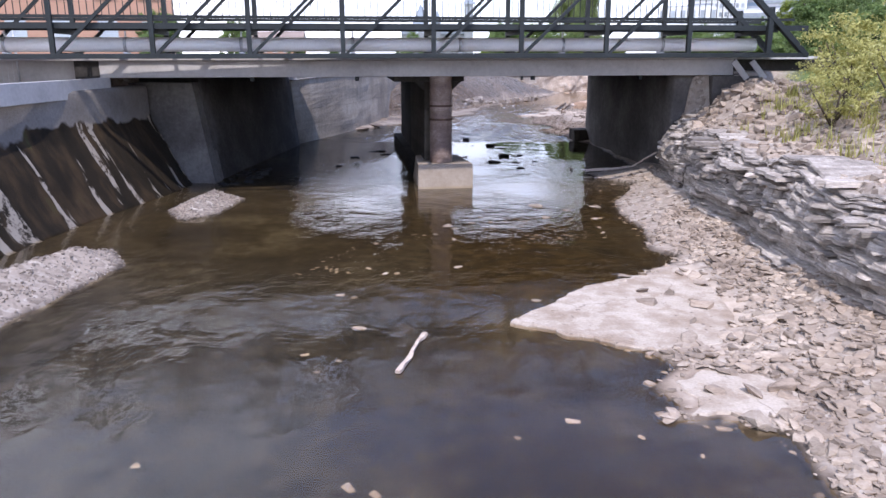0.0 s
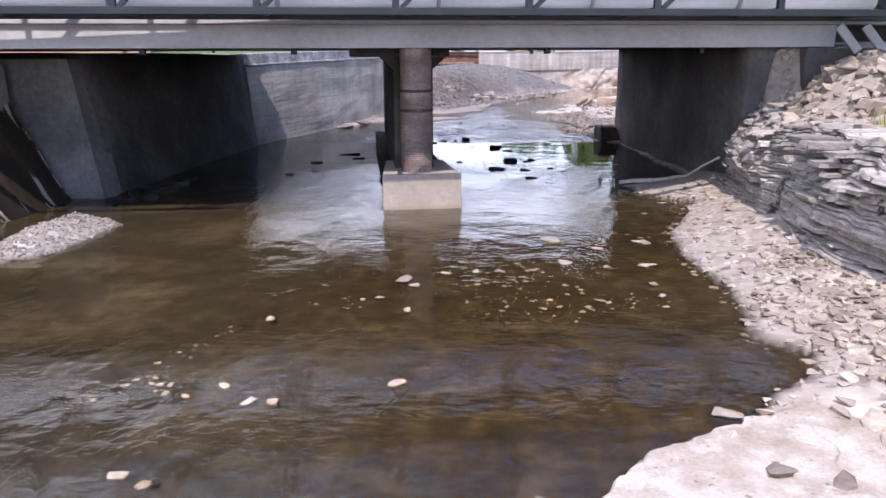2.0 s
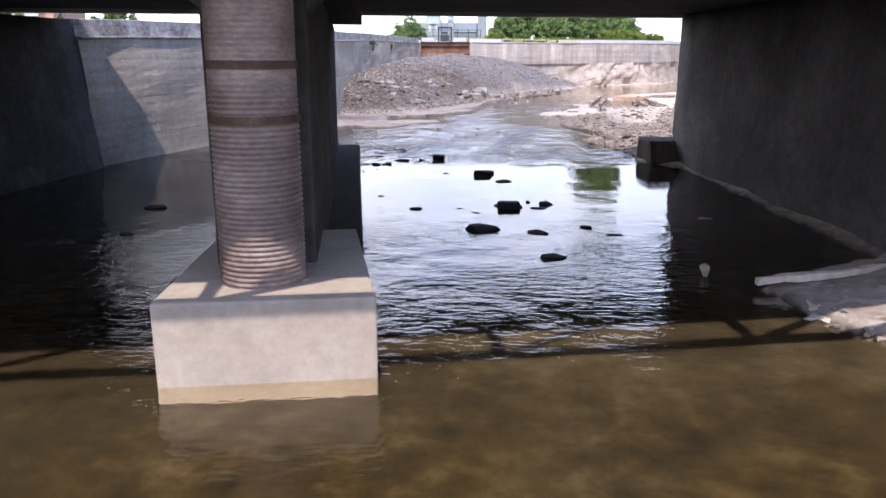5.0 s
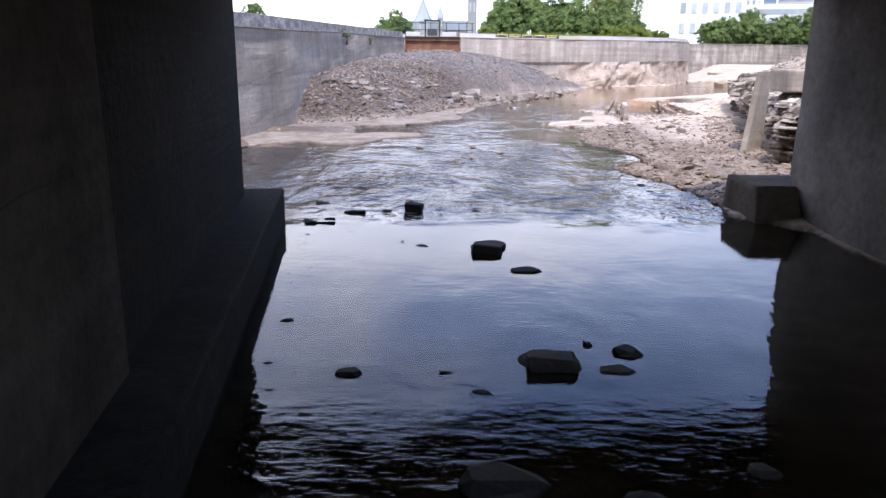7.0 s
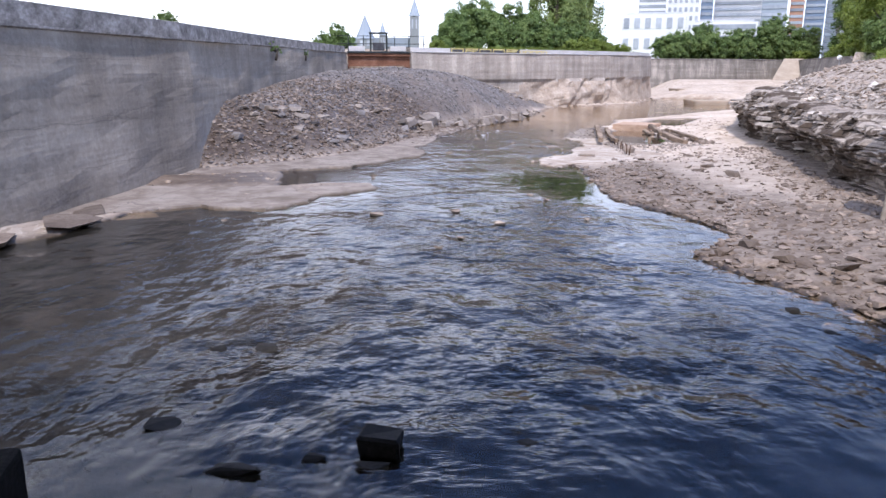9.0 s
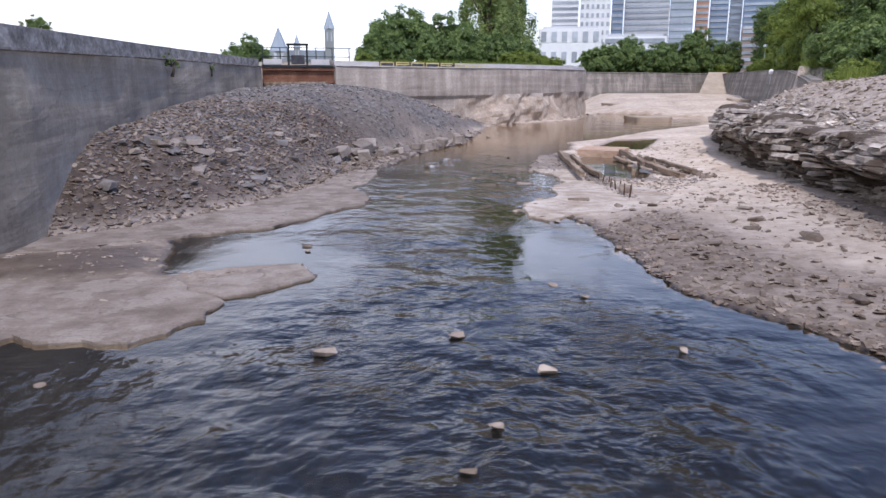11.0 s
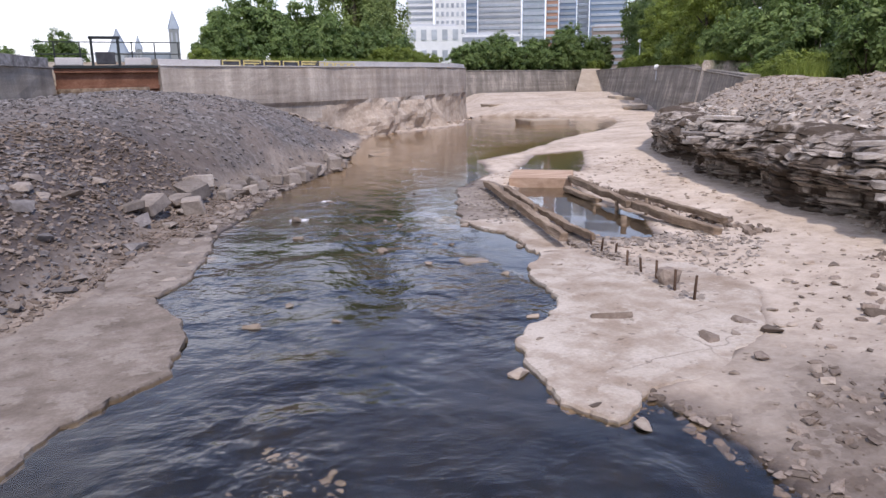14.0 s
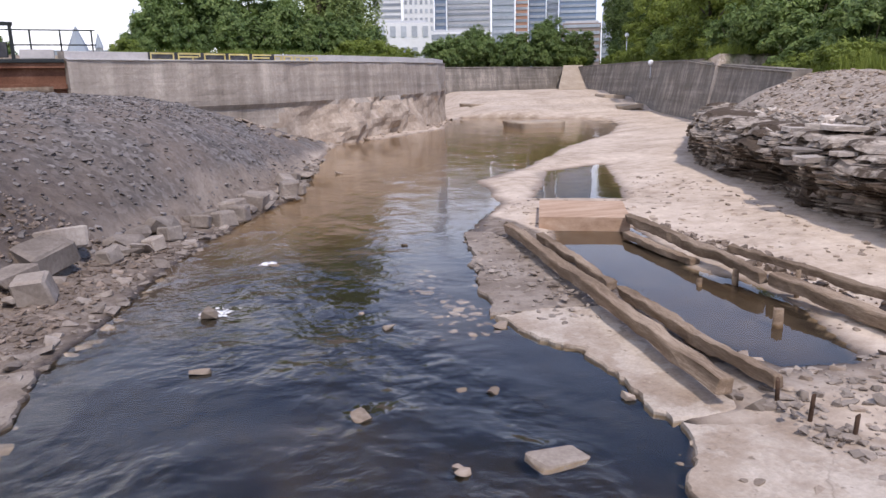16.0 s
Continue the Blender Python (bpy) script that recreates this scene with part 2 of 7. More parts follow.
def leaf_material(name, dark, mid, light):
    """Leaves whose tone drifts from spray to spray as well as from leaf to leaf."""
    m, n, l, b = material(name)
    geo = n.new("ShaderNodeNewGeometry")
    spray = noise_tex(n, l, coords(n, l), 0.9, 3, 0.55)
    tone = calc(n, l, "ADD", calc(n, l, "MULTIPLY", geo.outputs["Random Per Island"], 0.45), calc(n, l, "MULTIPLY", calc(n, l, "SUBTRACT", spray, 0.22), 0.95))
    col = ramp(n, l, tone, ((0.1, dark), (0.5, mid), (0.9, light)))
    l.new(col, b.inputs["Base Color"])
    b.inputs["Roughness"].default_value = 0.6
    tr = n.new("ShaderNodeBsdfTranslucent")
    l.new(col, tr.inputs["Color"])
    ms = n.new("ShaderNodeMixShader")
    ms.inputs["Fac"].default_value = 0.38
    l.new(b.outputs["BSDF"], ms.inputs[1])
    l.new(tr.outputs["BSDF"], ms.inputs[2])
    l.new(ms.outputs["Shader"], n["Material Output"].inputs["Surface"])
    return m


def stained_concrete():
    """Sloped wall: pale above, dark wet algae below a ragged line, with pale lime runs down the slope."""
    m, n, l, b = material("stained_concrete")
    v = coords(n, l)
    sep = n.new("ShaderNodeSeparateXYZ")
    l.new(v, sep.inputs[0])
    big, fine = noise_tex(n, l, v, 1.3, 5), noise_tex(n, l, v, 16, 5, 0.7)
    pale = ramp(n, l, calc(n, l, "ADD", calc(n, l, "MULTIPLY", big, 0.6), calc(n, l, "MULTIPLY", fine, 0.4)), ((0.3, (0.14, 0.122, 0.106)), (0.5, (0.205, 0.183, 0.162)), (0.7, (0.285, 0.258, 0.232))))
    algae = ramp(n, l, noise_tex(n, l, coords(n, l, (0.5, 1.4, 0.6)), 1.6, 5, 0.6), ((0.3, (0.012, 0.010, 0.007)), (0.5, (0.026, 0.019, 0.012)), (0.64, (0.055, 0.036, 0.02)), (0.74, (0.06, 0.055, 0.022))))
    runs_v = coords(n, l, (0.25, 1.3, 0.14))
    runs = noise_tex(n, l, runs_v, 1.9, 3, 0.6)
    run = ramp(n, l, runs, ((0.56, 0.0), (0.58, 1.0)))
    broken = ramp(n, l, noise_tex(n, l, v, 3.5, 4, 0.65), ((0.42, 0.0), (0.5, 1.0)))
    lime = calc(n, l, "MULTIPLY", run, broken)
    edge_n = noise_tex(n, l, coords(n, l, (0.5, 1.0, 0.8)), 1.3, 3, 0.5)
    line = calc(n, l, "ADD", 1.25, calc(n, l, "MULTIPLY", edge_n, 1.0))
    wet = calc(n, l, "MULTIPLY", calc(n, l, "SUBTRACT", line, sep.outputs["Z"]), 14.0, True)
    low = mix(n, l, lime, algae, (0.31, 0.268, 0.222))
    l.new(mix(n, l, wet, pale, low), b.inputs["Base Color"])
    l.new(calc(n, l, "SUBTRACT", 0.92, calc(n, l, "MULTIPLY", wet, 0.12)), b.inputs["Roughness"])
    b.inputs["Specular IOR Level"].default_value = 0.15
    bump(n, l, b, calc(n, l, "ADD", fine, big), 0.5, 0.03)
    return m


def streaked_wall(name, dark, mid, light, cracks=0.8, streak=0.14):
    """Old cast concrete with vertical runs and horizontal lift lines."""
    m, n, l, b = material(name)
    v = coords(n, l)
    big, fine = noise_tex(n, l, v, 0.5, 6), noise_tex(n, l, v, 9, 6, 0.7)
    runs = noise_tex(n, l, coords(n, l, (1, 1, 0.09)), 2.2, 4, 0.6)
    lifts = noise_tex(n, l, coords(n, l, (0.04, 0.04, 1.6)), 2.0, 3, 0.7)
    f = calc(n, l, "ADD", calc(n, l, "ADD", calc(n, l, "MULTIPLY", big, 0.59 - streak), calc(n, l, "MULTIPLY", fine, 0.2)), calc(n, l, "ADD", calc(n, l, "MULTIPLY", runs, streak), calc(n, l, "MULTIPLY", lifts, 0.21)))
    col = ramp(n, l, f, ((0.36, dark), (0.5, mid), (0.62, light)))
    web = n.new("ShaderNodeTexVoronoi")
    web.feature = "DISTANCE_TO_EDGE"
    web.inputs["Scale"].default_value = 0.3
    wob = n.new("ShaderNodeMix")
    wob.data_type, wob.blend_type = "RGBA", "ADD"
    wob.inputs["Factor"].default_value = 0.5
    jag = n.new("ShaderNodeTexNoise")
    jag.inputs["Scale"].default_value, jag.inputs["Detail"].default_value = 1.6, 6.0
    l.new(v, jag.inputs["Vector"])
    l.new(coords(n, l, (0.35, 0.35, 5.0)), wob.inputs["A"])
    l.new(jag.outputs["Color"], wob.inputs["B"])
    l.new(wob.outputs["Result"], web.inputs["Vector"])
    crack = calc(n, l, "MULTIPLY", ramp(n, l, web.outputs["Distance"], ((0.0, 1.0), (0.008, 0.0))), ramp(n, l, noise_tex(n, l, v, 0.35, 2), ((0.44, 0.0), (0.52, cracks))))
    col = mix(n, l, crack, col, (0.03, 0.027, 0.024))
    l.new(col, b.inputs["Base Color"])
    b.inputs["Roughness"].default_value, b.inputs["Specular IOR Level"].default_value = 0.9, 0.18
    bump(n, l, b, calc(n, l, "ADD", fine, lifts), 0.6, 0.035)
    return m


def crusted_rock(name, dark, mid, light):
    """Flat bedrock with patches of paler crust, pits and hairline cracks."""
    m, n, l, b = material(name)
    v = coords(n, l)
    big, mid_n, fine = noise_tex(n, l, v, 0.8, 6, 0.6), noise_tex(n, l, v, 3.2, 7, 0.65), noise_tex(n, l, v, 30, 4, 0.7)
    col = ramp(n, l, calc(n, l, "ADD", calc(n, l, "MULTIPLY", big, 0.55), calc(n, l, "MULTIPLY", mid_n, 0.45)), ((0.36, dark), (0.5, mid), (0.64, light)))
    crust = ramp(n, l, noise_tex(n, l, v, 1.7, 8, 0.62), ((0.53, 0.0), (0.57, 0.55)))
    col = mix(n, l, crust, col, light)
    col = mix(n, l, 0.5, col, ramp(n, l, fine, ((0.3, 0.34), (0.7, 0.64))), "OVERLAY")
    pits = ramp(n, l, noise_tex(n, l, v, 11, 3, 0.5), ((0.27, 0.7), (0.33, 0.0)))
    col = mix(n, l, pits, col, tuple(c * 0.45 for c in dark))
    web = n.new("ShaderNodeTexVoronoi")
    web.feature = "DISTANCE_TO_EDGE"
    web.inputs["Scale"].default_value = 0.55
    wob = n.new("ShaderNodeMix")
    wob.data_type, wob.blend_type = "RGBA", "ADD"
    wob.inputs["Factor"].default_value = 0.4
    jag = n.new("ShaderNodeTexNoise")
    jag.inputs["Scale"].default_value, jag.inputs["Detail"].default_value = 2.2, 6.0
    l.new(v, jag.inputs["Vector"])
    l.new(v, wob.inputs["A"])
    l.new(jag.outputs["Color"], wob.inputs["B"])
    l.new(wob.outputs["Result"], web.inputs["Vector"])
    crack = calc(n, l, "MULTIPLY", ramp(n, l, web.outputs["Distance"], ((0.0, 0.6), (0.006, 0.0))), ramp(n, l, big, ((0.5, 0.0), (0.6, 1.0))))
    col = mix(n, l, crack, col, tuple(c * 0.3 for c in dark))
    l.new(col, b.inputs["Base Color"])
    b.inputs["Roughness"].default_value, b.inputs["Specular IOR Level"].default_value = 0.88, 0.2
    bump(n, l, b, calc(n, l, "ADD", calc(n, l, "MULTIPLY", crust, 0.5), calc(n, l, "ADD", mid_n, calc(n, l, "MULTIPLY", fine, 0.3))), 0.8, 0.02)
    return m


M_GROUND = ground_material()
M_WATER = water_material()
M_CONC = surface("grey_concrete", (0.37, 0.348, 0.33), (0.48, 0.456, 0.436), (0.58, 0.555, 0.53), 0.8, 0.88, 0.01, vary=0.04)
# Concrete darkened under and beside the bridge; shade is in its base colour.
M_CONC_DARK = surface("shaded_weathered_concrete", (0.022, 0.02, 0.018), (0.048, 0.043, 0.039), (0.095, 0.087, 0.08), 0.7, 0.9, 0.02, vary=0.04)
# Pier concrete twice, rear near black: shade under the deck coloured in.
M_PIER_FRONT = streaked_wall("shaded_stained_concrete", (0.02, 0.0166, 0.013), (0.05, 0.0415, 0.032), (0.105, 0.09, 0.072))
M_PIER = streaked_wall("deep_shaded_concrete", (0.004, 0.0034, 0.0027), (0.0115, 0.0095, 0.0076), (0.034, 0.029, 0.023))
M_SHELF = crusted_rock("smooth_tan_rock", (0.29, 0.218, 0.16), (0.395, 0.322, 0.255), (0.53, 0.46, 0.385))
# Darker, browner copy of the plate rock, used for some of the plates.
M_SHELF_DARK = crusted_rock("darker_brown_rock", (0.16, 0.126, 0.099), (0.24, 0.195, 0.158), (0.335, 0.285, 0.238))
M_ERODED = surface("eroded_tan_rock", (0.24, 0.182, 0.138), (0.40, 0.322, 0.252), (0.58, 0.49, 0.40), 1.1, 0.95, 0.05, vary=0.05, fine=6.0)
M_ROCK_TAN = surface("tan_block_stone", (0.15, 0.121, 0.099), (0.265, 0.222, 0.185), (0.39, 0.34, 0.29), 1.6, 0.92, 0.012, vary=0.25)
# Mid-grey concrete; on the right abutment its darkness includes shade from the deck.
M_CONC_MID = surface("mid_grey_concrete", (0.06, 0.054, 0.049), (0.115, 0.104, 0.095), (0.20, 0.185, 0.17), 0.7, 0.9, 0.02, vary=0.04)
M_BLOCK = surface("pale_concrete", (0.30, 0.238, 0.178), (0.39, 0.318, 0.245), (0.48, 0.40, 0.315), 1.0, 0.9, 0.012, vary=0.03)
M_STAIN = stained_concrete()
M_WALL_L = streaked_wall("old_wall_grey", (0.17, 0.140, 0.110), (0.295, 0.250, 0.200), (0.45, 0.39, 0.318), 0.3)
M_WALL_FAR = streaked_wall("dark_wall", (0.10, 0.088, 0.076), (0.20, 0.178, 0.155), (0.40, 0.352, 0.305), 0.0, 0.36)
M_WALL_R = streaked_wall("old_wall_pale", (0.22, 0.185, 0.152), (0.375, 0.322, 0.27), (0.56, 0.49, 0.415), 0.0, 0.36)
M_PARAPET = surface("mottled_parapet", (0.07, 0.063, 0.055), (0.27, 0.245, 0.22), (0.56, 0.52, 0.48), 2.2, 0.9, 0.03, vary=0.02, fine=5.0, stretch=(1, 1, 1.6))
M_STEEL = surface("dark_green_steel", (0.005, 0.008, 0.008), (0.010, 0.014, 0.014), (0.02, 0.026, 0.026), 2.0, 0.6, 0.003, metal=0.0, vary=0.1)
M_PIPE = surface("white_pipe", (0.74, 0.74, 0.74), (0.84, 0.84, 0.85), (0.9, 0.9, 0.9), 1.2, 0.45, 0.003, vary=0.03)
M_GALV = surface("galvanised_steel", (0.35, 0.36, 0.38), (0.48, 0.49, 0.51), (0.62, 0.63, 0.65), 3.0, 0.45, 0.002, metal=0.6)
M_PIN = surface("dark_rusted_iron", (0.03, 0.018, 0.012), (0.075, 0.045, 0.03), (0.14, 0.09, 0.06), 6.0, 0.85, 0.004)
M_RUST = surface("rusty_steel", (0.11, 0.048, 0.03), (0.21, 0.10, 0.062), (0.33, 0.18, 0.12), 1.6, 0.85, 0.01, metal=0.1)
M_TUBE = surface("brown_corrugated_steel", (0.085, 0.052, 0.042), (0.20, 0.14, 0.112), (0.37, 0.295, 0.25), 1.4, 0.6, 0.004, metal=0.15, stretch=(1, 1, 2.2))
M_ROCK = surface("pale_shale", (0.165, 0.125, 0.094), (0.315, 0.252, 0.198), (0.49, 0.415, 0.335), 1.6, 0.9, 0.012, stretch=(0.6, 0.6, 2.4), vary=0.3)
M_ROCK_GREY = surface("grey_shale", (0.10, 0.082, 0.068), (0.32, 0.278, 0.238), (0.69, 0.615, 0.535), 1.4, 0.9, 0.02, stretch=(0.5, 0.5, 3.0), vary=0.42)
M_ROCK_HEAP = surface("heap_stone", (0.106, 0.094, 0.086), (0.19, 0.170, 0.157), (0.32, 0.292, 0.272), 1.8, 0.92, 0.012, vary=0.24)
M_ROCK_BROWN = surface("brown_stone", (0.11, 0.081, 0.062), (0.20, 0.155, 0.122), (0.35, 0.29, 0.24), 1.8, 0.92, 0.012, vary=0.35)
# Near-black matt stone for rocks under the bridge and in the rapids.
M_ROCK_DARK = surface("near_black_rock", (0.010, 0.009, 0.0085), (0.024, 0.022, 0.02), (0.05, 0.046, 0.041), 2.0, 0.75, 0.012, vary=0.2)
M_TIMBER = surface("old_timber", (0.085, 0.056, 0.036), (0.21, 0.152, 0.105), (0.40, 0.315, 0.235), 1.2, 0.9, 0.012, stretch=(6, 0.7, 6), local=True, vary=0.15)
M_BOARD = surface("warm_board", (0.34, 0.21, 0.135), (0.50, 0.34, 0.235), (0.62, 0.46, 0.34), 1.2, 0.85, 0.006, stretch=(0.7, 6, 6), local=True)
M_PLANK = surface("pale_plank", (0.38, 0.29, 0.22), (0.52, 0.42, 0.34), (0.64, 0.55, 0.46), 1.2, 0.85, 0.006, stretch=(0.7, 6, 6), local=True)
M_BARK = surface("tree_bark", (0.05, 0.04, 0.03), (0.10, 0.08, 0.06), (0.17, 0.14, 0.11), 1.5, 0.95, 0.03, stretch=(1, 1, 0.3))
M_LEAF_A = leaf_material("green_leaves", (0.062, 0.104, 0.026), (0.14, 0.215, 0.058), (0.285, 0.365, 0.115))
M_LEAF_B = leaf_material("willow_leaves", (0.105, 0.15, 0.045), (0.21, 0.28, 0.085), (0.37, 0.43, 0.15))
M_LEAF_C = leaf_material("bright_leaves", (0.095, 0.135, 0.02), (0.19, 0.25, 0.04), (0.32, 0.38, 0.075))
M_LEAF_D = leaf_material("dark_leaves", (0.046, 0.076, 0.02), (0.115, 0.175, 0.046), (0.245, 0.315, 0.1))
M_DRY = leaf_material("dry_grass_blades", (0.24, 0.23, 0.06), (0.42, 0.40, 0.12), (0.58, 0.55, 0.22))

# ---- shared helpers ----
rng = np.random.default_rng(7)


def part(name, bm, mat, parent=None, label=""):
    """Links a bmesh as one mesh object, under a thing or a part."""
    me = bpy.data.meshes.new(name)
    bm.to_mesh(me)
    bm.free()
    if mat:
        me.materials.append(mat)
    ob = new(name, me)
    if parent:
        ob.parent = parent
    return tagged(ob, label)


def mesh_part(name, verts, faces, mat, parent=None, label="", smooth=False):
    me = bpy.data.meshes.new(name)
    me.from_pydata([tuple(map(float, p)) for p in verts], [], faces)
    if smooth:
        me.shade_smooth()
    me.materials.append(mat)
    ob = new(name, me)
    if parent:
        ob.parent = parent
    return tagged(ob, label)


def thing(name, m, label, category, group="", kind=""):
    ob = new(name)
    ob.matrix_world = m
    ob.empty_display_size = 0.2
    return tagged(ob, label, category, group, kind)


def box(lo, hi, bevel=0.0, m=None):
    bm = bmesh.new()
    bmesh.ops.create_cube(bm, size=1)
    lo, hi = Vector(lo), Vector(hi)
    bmesh.ops.scale(bm, vec=hi - lo, verts=bm.verts)
    bmesh.ops.translate(bm, vec=(lo + hi) / 2, verts=bm.verts)
    if bevel:
        bmesh.ops.bevel(bm, geom=list(bm.edges), offset=bevel, segments=2, affect="EDGES", profile=0.6)
    if m:
        bm.transform(m)
    return bm


def bar(a, b, w, h, bevel=0.0):
    """A straight bar of section w x h from a to b."""
    a, b = Vector(a), Vector(b)
    n = (b - a).length
    bm = box((-w / 2, -h / 2, 0), (w / 2, h / 2, n), bevel)
    bm.transform(Matrix.Translation(a) @ (b - a).to_track_quat("Z", "Y").to_matrix().to_4x4())
    return bm


def tube(a, b, r0, r1=None, seg=16):
    a, b = Vector(a), Vector(b)
    bm = bmesh.new()
    bmesh.ops.create_cone(bm, cap_ends=True, segments=seg, radius1=r0, radius2=r0 if r1 is None else r1, depth=(b - a).length)
    bmesh.ops.translate(bm, vec=(0, 0, (b - a).length / 2), verts=bm.verts)
    bm.transform(Matrix.Translation(a) @ (b - a).to_track_quat("Z", "Y").to_matrix().to_4x4())
    for f in bm.faces:
        f.smooth = len(f.verts) == 4
    return bm


def prism(outline, z0, z1, top_shift=(0, 0)):
    """An upright prism over a plan outline."""
    bm = bmesh.new()
    lo = [bm.verts.new((x, y, z0)) for x, y in outline]
    hi = [bm.verts.new((x + top_shift[0], y + top_shift[1], z1)) for x, y in outline]
    bm.faces.new(lo[::-1])
    bm.faces.new(hi)
    k = len(outline)
    for i in range(k):
        bm.faces.new((lo[i], lo[(i + 1) % k], hi[(i + 1) % k], hi[i]))
    bmesh.ops.recalc_face_normals(bm, faces=bm.faces)
    return bm


def line_x(table, y):
    """x along a plan line given as (y, x) pairs."""
    t = np.array(table)
    return np.interp(y, t[:, 0], t[:, 1])


def signed(poly, X, Y):
    """Distance to a closed plan outline, negative inside."""
    P = np.array(poly, float)
    Q = np.roll(P, -1, 0)
    best = np.full(X.shape, 1e9)
    inside = np.zeros(X.shape, bool)
    for (x0, y0), (x1, y1) in zip(P, Q):
        dx, dy = x1 - x0, y1 - y0
        t = np.clip(((X - x0) * dx + (Y - y0) * dy) / (dx * dx + dy * dy + 1e-12), 0, 1)
        best = np.minimum(best, (X - x0 - t * dx) ** 2 + (Y - y0 - t * dy) ** 2)
        if y0 != y1:
            cross = ((y0 > Y) != (y1 > Y)) & (X < (x1 - x0) * (Y - y0) / (y1 - y0) + x0)
            inside ^= cross
    d = np.sqrt(best)
    return np.where(inside, -d, d)


@functools.cache
def wave_table(seed):
    return np.random.default_rng(seed).uniform(-1, 1, (64, 64))


def wave(X, Y, scale, seed, octaves=4):
    """Smooth value noise over the plan, about -1 to 1."""
    out, amp = np.zeros(np.shape(X)), 1.0
    for o in range(octaves):
        g = wave_table(seed * 31 + o)
        u, v = X * scale * 2 ** o + 17.3 * o, Y * scale * 2 ** o + 5.1 * o
        i, j = np.floor(u).astype(int), np.floor(v).astype(int)
        fu, fv = u - i, v - j
        fu, fv = fu * fu * (3 - 2 * fu), fv * fv * (3 - 2 * fv)
        a, b_ = g[i % 64, j % 64], g[(i + 1) % 64, j % 64]
        c, d = g[i % 64, (j + 1) % 64], g[(i + 1) % 64, (j + 1) % 64]
        out += amp * ((a * (1 - fu) + b_ * fu) * (1 - fv) + (c * (1 - fu) + d * fu) * fv)
        amp *= 0.5
    return out / 1.6


def step(a, b, v):
    t = np.clip((v - a) / (b - a), 0, 1)
    return t * t * (3 - 2 * t)


# ---- plan of the river ----
SHORE_LEFT = [(-7.1, -40), (-7.1, 5), (-7.0, 13), (-6.9, 15.6), (-6.58, 18.1), (-6.37, 20.4), (-5.8, 20.8), (-5.75, 28.5), (-5.4, 30), (-4.2, 34.5), (-3.3, 35.6), (-3.0, 37.0),
              (-2.3, 37.55), (-1.8, 37.36), (-1.2, 37.27), (-0.76, 37.8), (-0.6, 38.5), (-0.1, 38.9), (0.28, 39.2), (0.05, 39.9), (-0.7, 39.8), (-1.35, 39.6), (-1.5, 40.4), (-1.75, 41.6),
              (-1.2, 42.1), (-0.55, 42.35), (0.0, 43.05), (0.54, 44.06), (1.0, 44.5), (1.18, 45.5), (0.88, 46.9), (1.45, 48.3), (1.7, 50.0), (2.5, 52.4), (3.4, 55), (5.6, 59),
              (7.1, 63.9), (8.6, 69), (10.0, 72.1), (11.9, 72.9), (16.6, 77.7), (19.2, 83.2), (21.5, 87)]
SHORE_RIGHT_NEAR = [(3.3, -40), (3.3, 5.5), (3.27, 6.9), (3.29, 7.5), (2.8, 7.75), (2.35, 7.74), (2.53, 8.0), (2.44, 8.5), (2.78, 8.9), (2.58, 9.3), (2.1, 9.7), (1.24, 10.2), (1.9, 11.0),
                    (2.36, 11.6), (2.89, 11.9), (3.87, 12.95), (4.0, 13.3), (3.62, 13.7), (3.85, 15.05), (3.75, 16.8), (3.89, 17.9), (4.4, 19.0), (4.85, 20.2),
                    (4.1, 21.25), (3.95, 22.0), (4.6, 22.6), (5.6, 22.9), (5.2, 29.4)]
SHORE_RIGHT_FAR = [(4.66, 30.3), (4.75, 31.2), (4.5, 32.4), (4.1, 33.4), (3.9, 34.4), (4.75, 35.3), (4.59, 36.7), (4.0, 38.1), (4.22, 40.3), (4.4, 41.9), (4.29, 42.76), (3.94, 42.45),
                   (3.75, 42.8), (4.0, 44.1), (4.5, 44.5), (4.9, 44.9), (5.35, 46.6), (5.85, 47.2), (6.0, 48.6), (5.7, 49.9), (6.36, 51.6), (7.2, 53.9), (8.8, 56.1), (9.8, 59.2),
                   (12, 61), (16.4, 66), (20.8, 70), (25.5, 76), (28, 81)]
SHORE_RIGHT = SHORE_RIGHT_NEAR + SHORE_RIGHT_FAR
RIVER = SHORE_LEFT + SHORE_RIGHT[::-1]
BAR_A = [(-5.65, 16.7), (-5.55, 18.3), (-4.9, 18.6), (-4.4, 18.1), (-4.5, 16.4), (-5.0, 15.7)]
BAR_B = [(-4.95, 9.6), (-4.85, 11.0), (-4.65, 12.6), (-5.3, 13.55), (-5.9, 13.1), (-6.3, 12.0), (-6.7, 9.5), (-6.5, 6.5), (-5.6, 7.2)]
POOL = [(8.55, 53.5), (9.55, 52.95), (9.1, 51.9), (8.6, 50.5), (8.75, 49.6), (8.5, 48.7), (7.8, 47.6), (7.2, 47.75), (7.0, 48.6), (7.35, 49.9), (7.6, 51), (7.9, 52.3)]
POOL_FAR = [(9.7, 56.3), (11.2, 55.5), (12.1, 57), (14.2, 60.6), (12.2, 60.0), (10.7, 57.6)]
CLIFF_NEAR = [(-40, 4.6), (6, 4.75), (9, 4.9), (13.2, 4.9), (15.7, 4.95), (18.2, 5.1), (20.4, 5.45), (22.5, 5.9)]
